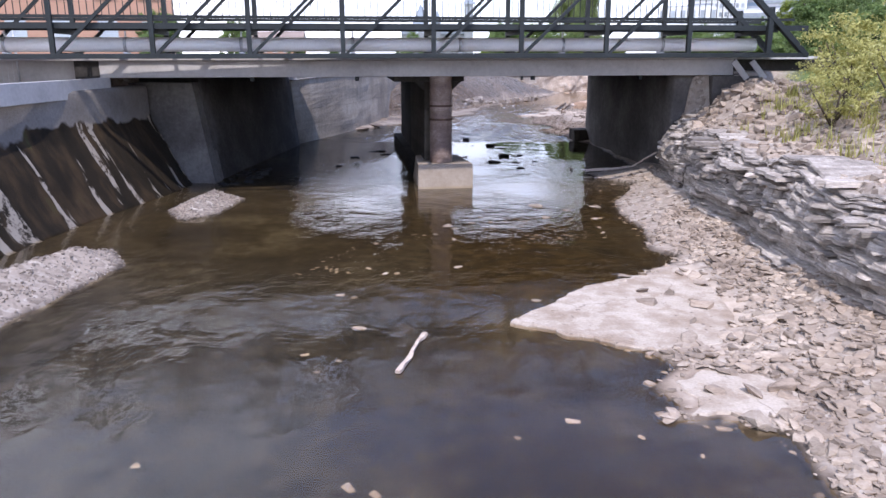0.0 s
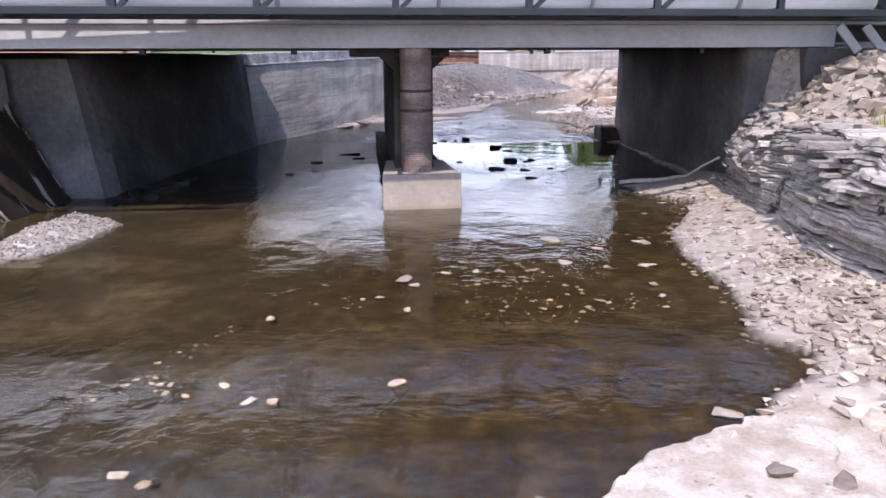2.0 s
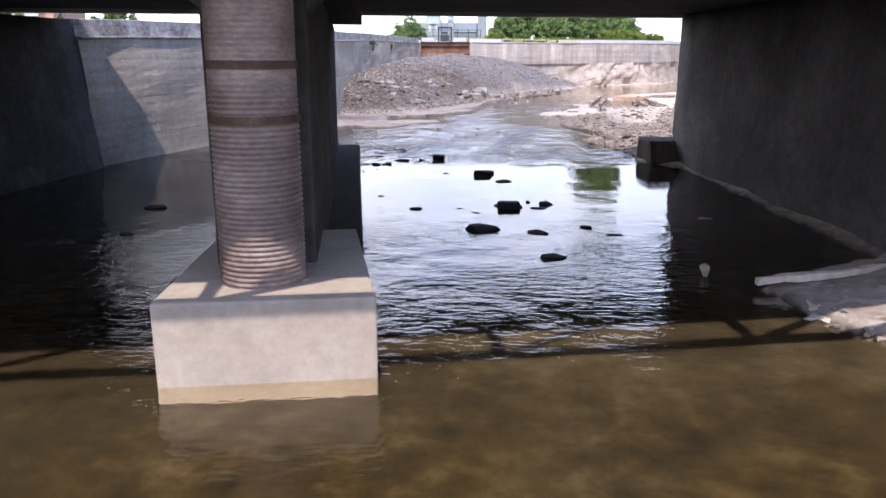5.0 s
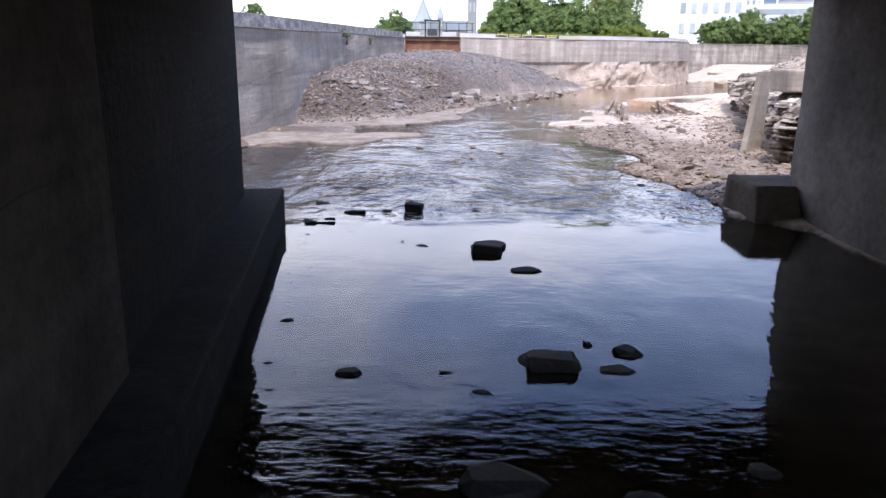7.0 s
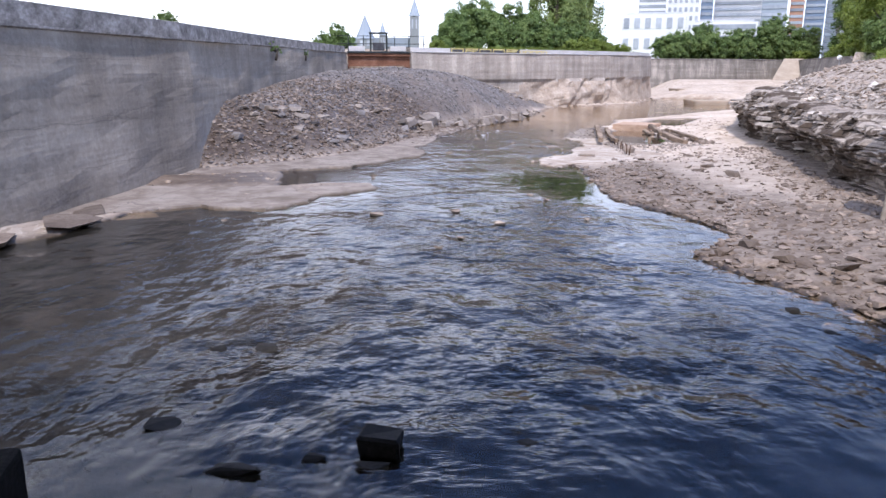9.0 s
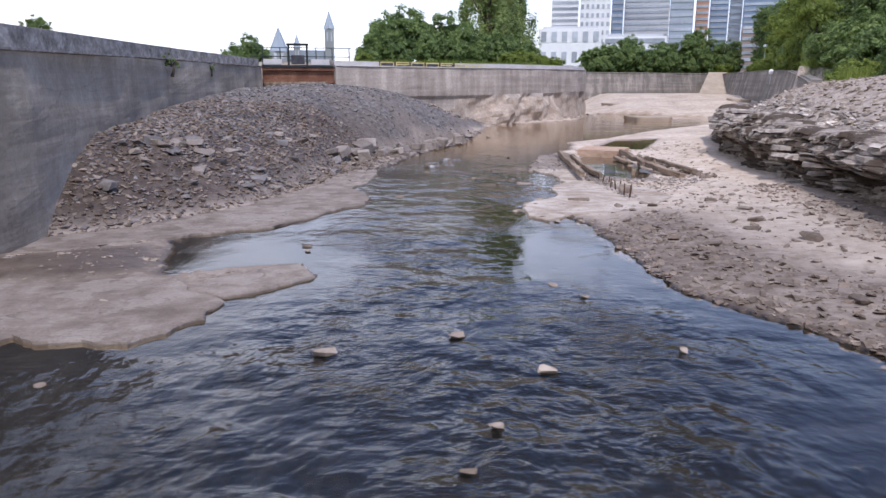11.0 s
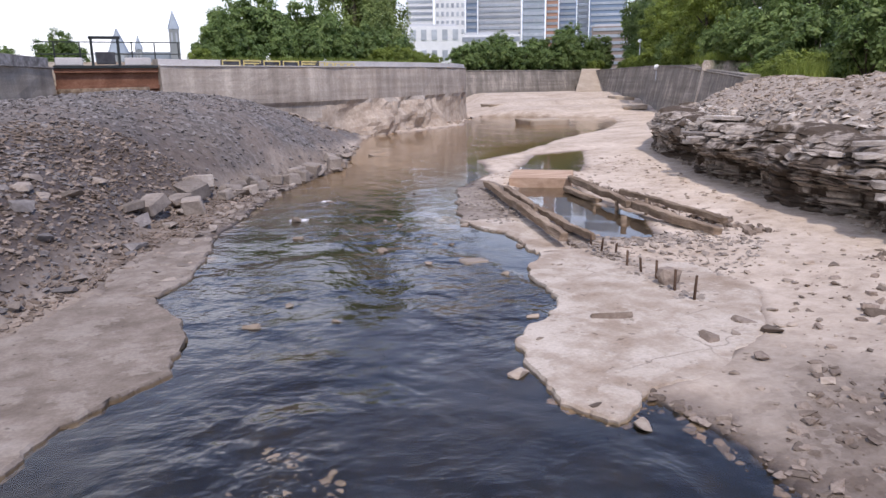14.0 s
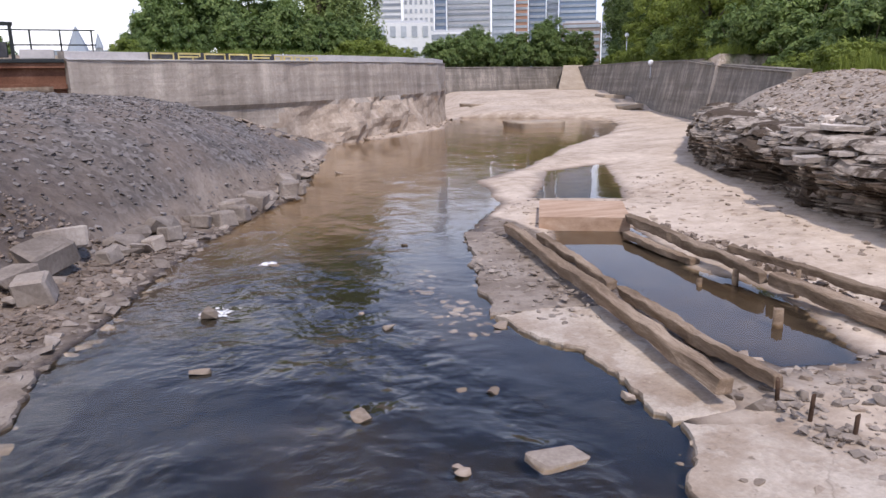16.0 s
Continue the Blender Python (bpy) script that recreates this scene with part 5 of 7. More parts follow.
def weathered_shale(name, dirt, deep, mid, light, cover):
    """Layered shale in thin bands of tone, with ragged patches of dark earth washed over it."""
    m, n, l, b = material(name)
    v = coords(n, l)
    bands = noise_tex(n, l, coords(n, l, (0.35, 0.35, 7.0)), 3.0, 5, 0.65)
    big, fine = noise_tex(n, l, v, 0.9, 6, 0.62), noise_tex(n, l, v, 13, 5, 0.7)
    f = calc(n, l, "ADD", calc(n, l, "MULTIPLY", bands, 0.45), calc(n, l, "ADD", calc(n, l, "MULTIPLY", big, 0.25), calc(n, l, "MULTIPLY", fine, 0.3)))
    col = ramp(n, l, f, ((0.36, deep), (0.5, mid), (0.63, light)))
    soil = ramp(n, l, calc(n, l, "ADD", calc(n, l, "MULTIPLY", big, 0.7), calc(n, l, "MULTIPLY", noise_tex(n, l, coords(n, l, (1, 1, 0.6)), 4.0, 5, 0.65), 0.3)), ((cover, 0.0), (cover + 0.04, 1.0)))
    col = mix(n, l, soil, col, mix(n, l, fine, tuple(c * 0.5 for c in dirt), tuple(c * 1.6 for c in dirt)))
    l.new(col, b.inputs["Base Color"])
    b.inputs["Roughness"].default_value, b.inputs["Specular IOR Level"].default_value = 0.92, 0.18
    bump(n, l, b, calc(n, l, "ADD", calc(n, l, "MULTIPLY", bands, 0.8), fine), 0.9, 0.03)
    return m


M_STRATA_NEAR = weathered_shale("banded_grey_shale", (0.07, 0.055, 0.044), (0.13, 0.11, 0.094), (0.33, 0.288, 0.248), (0.62, 0.555, 0.485), 0.58)
M_STRATA_FAR = weathered_shale("earthy_shale", (0.085, 0.063, 0.046), (0.15, 0.122, 0.098), (0.34, 0.286, 0.236), (0.60, 0.53, 0.45), 0.475)


def strata_face(t, pts, z_foot, height, seed, lean, hollow, beds, mat, rough):
    """The standing face of a cliff: broken beds in steps, joints worn back between them, and the ground behind its rim."""
    r = random.Random(seed)
    total = sum(math.dist(a, b) for a, b in zip(pts, pts[1:]))
    edges, z = [-0.15], -0.15
    while z < height * 1.1:
        z += r.choice(beds)
        edges.append(z)
    length = [r.choice((0.2, 0.32, 0.45, 0.7)) for _ in edges]
    shift = [r.uniform(0, 50) for _ in edges]
    proud = {}
    levels = []
    for k, (a, b) in enumerate(zip(edges, edges[1:])):
        levels += [(k, a + 0.004, 0.045), (k, a + 0.014, 0.0), (k, b - 0.012, 0.0)]
    ss = np.arange(0, total + 0.06, 0.07)
    verts = []
    for s in ss:
        x, y, a = path_frame(pts, s)
        nx, ny = -math.sin(a), math.cos(a)
        zf = z_foot(s)
        scale = 0.9 + 0.16 * noise.noise((x * 0.6, y * 0.6, seed)) + 0.06 * noise.noise((x * 2.4, y * 2.4, seed))
        o = 0.0
        for k, z, gap in levels:
            key = (k, int((s + 0.09 * noise.noise((s * 3, k, 1))) / length[k] + shift[k]))
            if key not in proud:
                proud[key] = r.uniform(-1.0, 0.8) * rough
            o = lean * z + proud[key] + gap + 0.2 * noise.noise((x * 0.55, y * 0.55, z * 0.8 + seed)) + 0.07 * noise.noise((x * 2.3, y * 2.3, z * 3 + seed)) + 0.02 * noise.noise((x * 9, y * 9, z * 9)) + hollow(y, z)
            verts.append((x + nx * o, y + ny * o, zf + (z + 0.012 * noise.noise((s * 1.7, k * 3.1, seed))) * scale))
        for back, up in ((0.35, 0.03), (0.9, 0.0), (1.5, -0.25)):
            verts.append((x + nx * (o + back), y + ny * (o + back), zf + height * 1.1 * scale + up + 0.05 * noise.noise((x * 2, y * 2, back))))
    k = len(levels) + 3
    faces = [(i * k + j, i * k + j + 1, (i + 1) * k + j + 1, (i + 1) * k + j) for i in range(len(ss) - 1) for j in range(k - 1)]
    return mesh_part("rock_face", verts, [f[::-1] for f in faces], mat, t)


NEAR_PTS = [(4.6, -6), (4.75, 6), (4.9, 9), (4.9, 13.2), (4.95, 15.7), (5.1, 18.2), (5.45, 20.4), (5.75, 21.4)][::-1]
FAR_PTS = CLIFF_FAR[:15][::-1] + [(6.9, 32.5), (8.6, 32.2)]


def far_hollow(y, z):
    """Hollows worn out of the foot, under beds that hang over, and a slack rim."""
    deep = 0.75 * math.exp(-((y - 42.2) / 1.6) ** 2) + 0.55 * math.exp(-((y - 50.3) / 1.1) ** 2) + 0.45 * math.exp(-((y - 46.6) / 0.8) ** 2) + 0.5 * math.exp(-((y - 54.5) / 0.9) ** 2)
    return (0.18 + deep) * math.exp(-((z - 0.2) / 0.42) ** 4) + 0.9 * max(0.0, z - 0.85)


near_cliff = cliff("rock_cliff", NEAR_PTS, lambda s: 0.14, 1.46, lambda x, y, z: 9.5 < y < 20.5 and z > 0.25, "cliff of layered grey shale above the gravel bank", 5, share=0.07, beds=(0.03, 0.045, 0.06, 0.08))
strata_face(near_cliff, NEAR_PTS, lambda s: 0.14, 1.40, 15, 0.22, lambda y, z: 0.10 * math.exp(-((z - 0.35) / 0.2) ** 2) + 0.35 * max(0.0, z - 0.95), (0.035, 0.05, 0.06, 0.08, 0.1, 0.13), M_STRATA_NEAR, 0.095)
far_cliff = cliff("rock_cliff", FAR_PTS, lambda s: 0.04, 1.22, lambda x, y, z: 38 < y < 54 and z > 0.45, "low cliff of layered shale and dark earth, undercut and shaded", 8, 0.12, (0.03, 0.045, 0.06, 0.08), 1.3, share=0.10)
strata_face(far_cliff, FAR_PTS, lambda s: 0.04, 1.16, 18, 0.12, far_hollow, (0.03, 0.04, 0.05, 0.07, 0.09, 0.12), M_STRATA_FAR, 0.13)


# ---- loose stones ----
def stone_points(r, flat):
    """A broken stone: the hull of points on a rough box."""
    bm = bmesh.new()
    for _ in range(15):
        p = Vector((r.uniform(-1, 1), r.uniform(-1, 1), r.uniform(-1, 1)))
        k = max(abs(p.x), abs(p.y), abs(p.z))
        p = p / k * r.uniform(0.82, 1.0)
        bm.verts.new((p.x * 0.5, p.y * 0.5 * r.uniform(0.75, 1.0), p.z * 0.5 * flat))
    out = bmesh.ops.convex_hull(bm, input=bm.verts)
    bmesh.ops.delete(bm, geom=list({g for g in out["geom_interior"] + out["geom_unused"] if isinstance(g, bmesh.types.BMVert)}), context="VERTS")
    bmesh.ops.recalc_face_normals(bm, faces=bm.faces)
    bm.verts.ensure_lookup_table()
    bm.verts.index_update()
    v = np.array([tuple(p.co) for p in bm.verts])
    f = [tuple(q.index for q in face.verts) for face in bm.faces]
    bm.free()
    return v, f


stone_r = random.Random(21)
FLAT = [stone_points(stone_r, stone_r.uniform(0.22, 0.42)) for _ in range(12)]
CHUNK = [stone_points(stone_r, stone_r.uniform(0.5, 0.85)) for _ in range(12)]
def block_points(r):
    """A squared block with broken corners."""
    bm = bmesh.new()
    bmesh.ops.create_cube(bm, size=1)
    for v in bm.verts:
        v.co = Vector((v.co.x + r.uniform(-0.12, 0.1), v.co.y + r.uniform(-0.12, 0.1), (v.co.z + r.uniform(-0.1, 0.06)) * 0.7))
    bmesh.ops.bevel(bm, geom=list(bm.edges), offset=0.07, segments=1, affect="EDGES")
    for v in bm.verts:
        v.co += Vector((r.uniform(-0.025, 0.025), r.uniform(-0.025, 0.025), r.uniform(-0.02, 0.02)))
    bm.verts.index_update()
    out = np.array([tuple(p.co) for p in bm.verts]), [tuple(q.index for q in face.verts) for face in bm.faces]
    bm.free()
    return out


BLOCK = [block_points(stone_r) for _ in range(12)]


def cobble_points(r):
    """A water-worn stone, rounded at the sides, nearly flat on top."""
    bm = bmesh.new()
    for _ in range(44):
        p = Vector((r.gauss(0, 1), r.gauss(0, 1), r.gauss(0, 1))).normalized()
        k = (abs(p.x) ** 3 + abs(p.y) ** 3 + abs(p.z) ** 3) ** (1 / 3)
        p = p / k * r.uniform(0.9, 1.0)
        bm.verts.new((p.x * 0.5 * (1 - 0.18 * p.y), p.y * 0.5, min(p.z, 0.72) * 0.36))
    out = bmesh.ops.convex_hull(bm, input=bm.verts)
    bmesh.ops.delete(bm, geom=list({g for g in out["geom_interior"] + out["geom_unused"] if isinstance(g, bmesh.types.BMVert)}), context="VERTS")
    bmesh.ops.recalc_face_normals(bm, faces=bm.faces)
    bm.verts.ensure_lookup_table()
    bm.verts.index_update()
    done = np.array([tuple(p.co) for p in bm.verts]), [tuple(q.index for q in face.verts) for face in bm.faces]
    bm.free()
    return done


COBBLE = [cobble_points(stone_r) for _ in range(12)]
SHAPES = {"flat": FLAT, "chunk": CHUNK, "block": BLOCK, "cobble": COBBLE}
SHARED = {}


def stone_data(kind, k, mat):
    key = (kind, k, mat.name)
    if key not in SHARED:
        v, f = SHAPES[kind][k]
        me = bpy.data.meshes.new("stone")
        me.from_pydata([tuple(p) for p in v], [], f)
        me.materials.append(mat)
        SHARED[key] = me
    return SHARED[key]


def stone(x, y, size, mat, label, kind="flat", group="", z=None, turn=None, tilt=12, squash=1.0, sink=0.25, name="stone", r=stone_r):
    """One loose stone lying on the ground or on the river bed."""
    k = r.randrange(12)
    sx, sy = (size, size * r.uniform(0.6, 0.95)) if not isinstance(size, tuple) else size[:2]
    sz = (max(sx, sy) if not isinstance(size, tuple) else size[2]) * squash
    v = SHAPES[kind][k][0]
    h = float(v[:, 2].max() - v[:, 2].min()) * sz
    g = ground_z(x, y) if z is None else z
    ob = new(name, stone_data(kind, k, mat))
    turn = r.uniform(0, 360) if turn is None else turn
    ob.matrix_world = Matrix.Translation((x, y, g + h * (0.5 - sink))) @ pose(0, 0, 0, r.uniform(-tilt, tilt), r.uniform(-tilt, tilt), turn) @ Matrix.Diagonal((sx, sy, sz, 1))
    return tagged(ob, label, "stone", group)


def scatter(name, label, count, area, sizes, mat, kinds="flat", seed=1, keep=None, sink=0.3, tilt=20, power=2.0, floor=None):
    """Very many loose stones in one mesh, over a plan area."""
    r = np.random.default_rng(seed)
    P = np.array(area, float)
    x0, y0, x1, y1 = P[:, 0].min(), P[:, 1].min(), P[:, 0].max(), P[:, 1].max()
    X, Y = r.uniform(x0, x1, count * 3), r.uniform(y0, y1, count * 3)
    ok = signed(area, X, Y) < 0
    if keep is not None:
        ok &= keep(X, Y, r)
    X, Y = X[ok][:count], Y[ok][:count]
    Z, _ = ground_parts(X, Y)
    if floor is not None:
        Z = np.maximum(Z, floor + 0.1 * wave(X, Y, 0.7, 51))
    lib = FLAT if kinds == "flat" else CHUNK
    av, af, base = [], [], 0
    S = sizes[0] + (sizes[1] - sizes[0]) * r.uniform(0, 1, len(X)) ** power
    for x, y, z, s in zip(X, Y, Z, S):
        v, f = lib[r.integers(12)]
        e = Euler((math.radians(r.uniform(-tilt, tilt)), math.radians(r.uniform(-tilt, tilt)), r.uniform(0, 6.28))).to_matrix()
        q = (v * (s, s * r.uniform(0.6, 1), s)) @ np.array(e).T
        h = q[:, 2].max() - q[:, 2].min()
        av.append(q + (x, y, z + h * (0.5 - sink)))
        af += [tuple(i + base for i in p) for p in f]
        base += len(v)
    return tagged(mesh_part(name, np.concatenate(av), af, mat), label, "stones", kind="stuff")


def dry(X, Y, r):
    return ground_parts(X, Y)[1]["bed"] < 0.1


def off_shelf(X, Y, r):
    z, m = ground_parts(X, Y)
    return (m["bed"] < 0.1) & (m["shelf"] < r.uniform(0.05, 1.0, X.shape))


scatter("bank_rubble", "broken pale shale rubble on the gravel bank", 3800, [(2.3, 5.5), (2.4, 8), (2.8, 9.4), (4.2, 12.2), (3.9, 14.5), (4.7, 16.5), (5.2, 15), (5.2, 5.5)], (0.04, 0.2), M_ROCK, "flat", 3, off_shelf)
scatter("bank_rubble", "small pale stones below the cliff", 320, [(3.8, 12), (3.7, 17), (4.2, 19.5), (4.9, 21.5), (5.7, 21.5), (5.3, 16), (5.2, 12)], (0.04, 0.16), M_ROCK, "flat", 4, dry)
scatter("slope_rubble", "loose pale stones on the slope under the bridge end", 2200, [(5.4, 12), (5.7, 20.5), (8.5, 20.6), (9.5, 12), (8, 6), (5.4, 6)], (0.05, 0.26), M_ROCK, "chunk", 5, None, 0.4)
scatter("bar_gravel", "pale gravel bar in the shallow water", 1600, BAR_A, (0.015, 0.06), M_ROCK_TAN, "chunk", 6)
scatter("bar_gravel", "pale gravel bar beside the river wall", 2600, BAR_B, (0.015, 0.06), M_ROCK_TAN, "chunk", 7)
scatter("heap_stones", "heap of grey broken shale against the wall", 19000, HEAP_FOOT[:9] + HEAP_FOOT[10:], (0.03, 0.15), M_ROCK_HEAP, "flat", 8, lambda X, Y, r: (Y < 66) & ((-signed(HEAP_FOOT, X, Y) > 1.5 + 0.9 * wave(X, Y, 0.5, 47)) | (r.uniform(0, 1, X.shape) < 0.4)), 0.32, 17, 2.6)
scatter("heap_stones", "small broken shale over the muddy front of the heap", 11000, [(-4.1, 41.4), (-2.5, 42.6), (-0.9, 44.8), (0.6, 48.2), (1.8, 51.4), (3.2, 54.6), (-0.5, 54), (-4, 50)], (0.03, 0.14), M_ROCK_BROWN, "flat", 25, None, 0.3, 25, 2.5)
scatter("bank_gravel", "brown stony gravel of the bank", 4800, [(3.9, 31), (4.2, 34), (4.6, 36.5), (4.1, 38.5), (4.5, 41.6), (5.6, 42.4), (7.4, 44.6), (9.6, 44.9), (8.4, 40.2), (6.9, 35), (6.2, 31)], (0.02, 0.14), M_ROCK_BROWN, "flat", 9, lambda X, Y, r: dry(X, Y, r) & ((signed(RIVER, X, Y) < 1.5) | (Y < 35.5) | (signed(CLIFF_FAR + [(60, 80), (400, 60), (400, 30.3), (6.2, 30.3)], X, Y) < 0.9) | (r.uniform(0, 1, X.shape) < 0.2)), 0.4, 24, 3.0)
scatter("bank_gravel", "small stones strewn over the rock shelf", 1000, [(4.0, 42), (5.5, 46), (6.4, 52), (9, 56), (12, 59), (14, 57), (11, 50), (9.4, 45), (7, 42)], (0.03, 0.14), M_ROCK, "flat", 10, dry, 0.35, 12, 3.0)
scatter("cliff_rubble", "loose shale on top of the far cliff", 6000, [(6.8, 33), (7.4, 35.8), (9.0, 41.4), (10.6, 47), (12.4, 52), (14.6, 56.6), (17, 59.6), (21, 60), (16, 48), (12, 38), (10, 32)], (0.04, 0.2), M_ROCK, "flat", 11, None, 0.3, 22, 2.5)
scatter("shelf_stones", "small stones on the left rock shelf", 500, [(-3.9, 38), (-0.7, 38), (0.2, 39.2), (-1.4, 40), (-0.7, 42.3), (1.0, 45), (1.5, 49.5), (-0.6, 46), (-3.2, 42.5)], (0.03, 0.14), M_ROCK, "flat", 12, dry, 0.4, 10, 3.0)
scatter("bed_stones", "pale stones showing through the shallow water", 800, [(-2.5, 10), (1.0, 11), (3.6, 14.5), (3.9, 17.5), (2.5, 18.6), (0.5, 16.5), (-1.8, 13.5)], (0.02, 0.09), M_ROCK, "flat", 13, lambda X, Y, r: (wave(X, Y, 0.6, 31) > 0.12) & (ground_parts(X, Y)[1]["bed"] > 0.5), -0.35, 10, 2.5)
scatter("bed_stones", "stones of the rapids under the water", 900, [(-3.5, 31), (4.0, 31.5), (3.6, 38), (4.0, 42), (5.6, 48), (2.0, 49), (0.0, 42), (-1, 37)], (0.04, 0.14), M_ROCK_DARK, "flat", 14, lambda X, Y, r: ground_parts(X, Y)[1]["bed"] > 0.5, 0.1, 10, 2.5)
scatter("bed_stones", "patch of pale stones in the shallow stream", 75, [(1.3, 41.7), (1.95, 41.9), (2.1, 42.6), (1.75, 43.2), (1.4, 42.7)], (0.02, 0.09), M_ROCK_TAN, "flat", 28, None, -0.75, 8, 2.0)
scatter("bed_stones", "patch of stones beside the stream's edge", 90, [(5.0, 49.6), (5.7, 49.4), (5.7, 51.0), (5.9, 52.2), (5.3, 51.4)], (0.03, 0.16), M_ROCK_TAN, "flat", 29, None, -0.6, 8, 2.0)
scatter("shelf_stones", "wet gravel and stones between the stream and the timbers", 460, [(5.7, 49.4), (6.6, 49.2), (7.3, 51.6), (7.5, 53.5), (7.0, 53.6), (6.2, 51.4)], (0.02, 0.12), M_ROCK_TAN, "flat", 33, None, 0.0, 10, 2.5, -0.12)
scatter("crib_rubble", "tan rubble heaped round the iron pins", 260, [(6.0, 44.3), (6.35, 44.4), (6.6, 45.6), (6.75, 47.2), (6.4, 47.2), (6.2, 45.6)], (0.03, 0.13), M_ROCK_TAN, "flat", 34, None, 0.05, 16, 2.5, -0.1)
scatter("far_rubble", "stones along the foot of the far wall", 700, [(5.5, 64), (8.5, 70), (12, 73.4), (17, 78.5), (20, 84), (18.5, 84.5), (13, 76.5), (9, 72.4), (5, 68)], (0.08, 0.4), M_ROCK, "flat", 15, None, 0.3, 20, 2.0)

# small stones along the water's edge
scatter("crib_rubble", "dark rubble along the timbers of the crib", 320, [(8.8, 46.6), (8.95, 49), (9.55, 52.7), (9.95, 52.6), (9.5, 49), (9.3, 46.6)], (0.04, 0.17), M_ROCK_BROWN, "chunk", 26, None, 0.3, 20, 2.0)
scatter("crib_rubble", "tan rubble at the near end of the pool", 700, [(6.3, 46.2), (6.5, 47.3), (7.1, 47.7), (8.4, 47.6), (8.8, 46.4), (7.6, 45.2), (6.4, 45.0)], (0.025, 0.12), M_ROCK_TAN, "flat", 27, lambda X, Y, r: dry(X, Y, r), 0.35, 20, 2.5)
scatter("ledge_stones", "small dark stones along the pier's ledge", 260, [(0.35, 22.5), (0.0, 25), (-0.62, 29.2), (-1.0, 30.6), (0.4, 31.4), (0.5, 30), (-0.1, 29.0), (0.3, 25), (0.7, 22.5)], (0.03, 0.16), M_ROCK_DARK, "chunk", 24, lambda X, Y, r: r.uniform(0, 1, X.shape) < 0.3 + 0.7 * (Y > 29), -1.0, 8, 2.5)
def edge_of(width):
    def near(X, Y, r):
        d = signed(RIVER, X, Y)
        return (d < width * r.uniform(0.2, 1.0, X.shape)) & (d > -0.1)
    return near


scatter("edge_stones", "small pale stones along the water's edge", 1600, [(1.0, 5.5), (1.0, 10), (3.3, 15), (3.4, 21.5), (5, 21.5), (5, 5.5)], (0.03, 0.15), M_ROCK, "flat", 16, edge_of(0.3), 0.3, 12, 2.5)
scatter("edge_stones", "small brown stones along the water's edge", 2200, [(3.4, 30.5), (3.4, 43), (5.4, 43), (5.4, 30.5)], (0.025, 0.13), M_ROCK_BROWN, "flat", 17, edge_of(0.28), 0.3, 12, 2.5)
scatter("edge_stones", "muddy stones at the foot of the heap", 2600, [(0.6, 47), (0.6, 50), (4, 60), (6.5, 66), (8.5, 66), (4.5, 55), (2, 47)], (0.04, 0.26), M_ROCK_TAN, "flat", 18, edge_of(0.6), 0.35, 14, 2.5)
scatter("edge_stones", "small stones along the edge of the shelf", 700, [(-3.5, 36), (-3.5, 43), (1.2, 48), (2, 47), (1.5, 43), (0.5, 36)], (0.02, 0.08), M_ROCK_TAN, "flat", 19, edge_of(0.14), 0.35, 10, 2.5)
scatter("edge_stones", "small stones along the edge of the right shelf", 900, [(3.5, 42), (3.5, 44), (5.4, 50), (8, 57), (9, 57), (6.4, 48), (5, 42)], (0.02, 0.12), M_ROCK, "flat", 20, edge_of(0.25), 0.35, 10, 2.5)
scatter("rim_rubble", "broken shale along the rim of the far cliff", 4200, [(6.75, 33), (7.4, 35.6), (8.95, 41.2), (10.8, 47), (12.5, 52), (14.6, 56.6), (16.9, 59.6), (18.4, 59.6), (16.0, 56), (14, 52), (12.2, 47), (10.6, 41.4), (9, 35.6)], (0.06, 0.3), M_ROCK_GREY, "flat", 22, None, 0.3, 26, 2.0, 1.04)

# stones standing in the river, one by one
PALE = "pale flat shale stone standing in shallow water"
for x, y, s in ((2.21, 16.25, 0.34), (3.12, 15.39, 0.2), (0.25, 15.45, 0.34), (3.41, 17.34, 0.36), (4.34, 20.25, 0.28), (2.94, 12.21, 0.34), (0.47, 12.63, 0.26), (1.52, 7.72, 0.22), (2.42, 14.79, 0.2), (0.39, 14.38, 0.2), (0.73, 15.73, 0.2),
                (0.92, 16.22, 0.2), (1.09, 15.84, 0.22), (1.37, 15.85, 0.2), (1.78, 15.9, 0.16), (2.71, 16.98, 0.26), (3.17, 16.18, 0.28), (2.68, 16.08, 0.18), (2.14, 17.43, 0.5), (0.07, 14.77, 0.18), (3.83, 19.31, 0.16), (3.11, 14.96, 0.2)):
    stone(x, y, s * 0.68, M_ROCK, PALE, "flat", "stones in the shallow water", z=float(water_level(y)) - 0.012, tilt=5, squash=0.6)
for x, y, s in ((3.35, 17.39, 0.3), (3.28, 16.21, 0.2), (-0.61, 12.26, 0.2), (-0.43, 12.27, 0.16), (-0.89, 12.53, 0.16), (-1.11, 11.22, 0.18), (-0.91, 11.12, 0.16), (-0.95, 14.07, 0.2), (0.24, 15.48, 0.22), (1.52, 11.04, 0.2), (0.38, 15.24, 0.2),
                (-0.69, 9.98, 0.26), (-0.77, 9.01, 0.12), (-1.16, 9.16, 0.16), (-1.09, 11.22, 0.14), (-0.95, 8.72, 0.1), (-2.04, 6.92, 0.14), (-0.31, 6.64, 0.2), (-0.1, 6.56, 0.16), (1.01, 7.42, 0.1), (2.06, 7.45, 0.12), (2.49, 7.16, 0.1)):
    stone(x, y, s * 0.7, M_ROCK, PALE, "flat", "stones in the shallow water", z=float(water_level(y)) - 0.014, tilt=5, squash=0.6)
DARK = "near-black rock standing in the shaded water under the bridge"
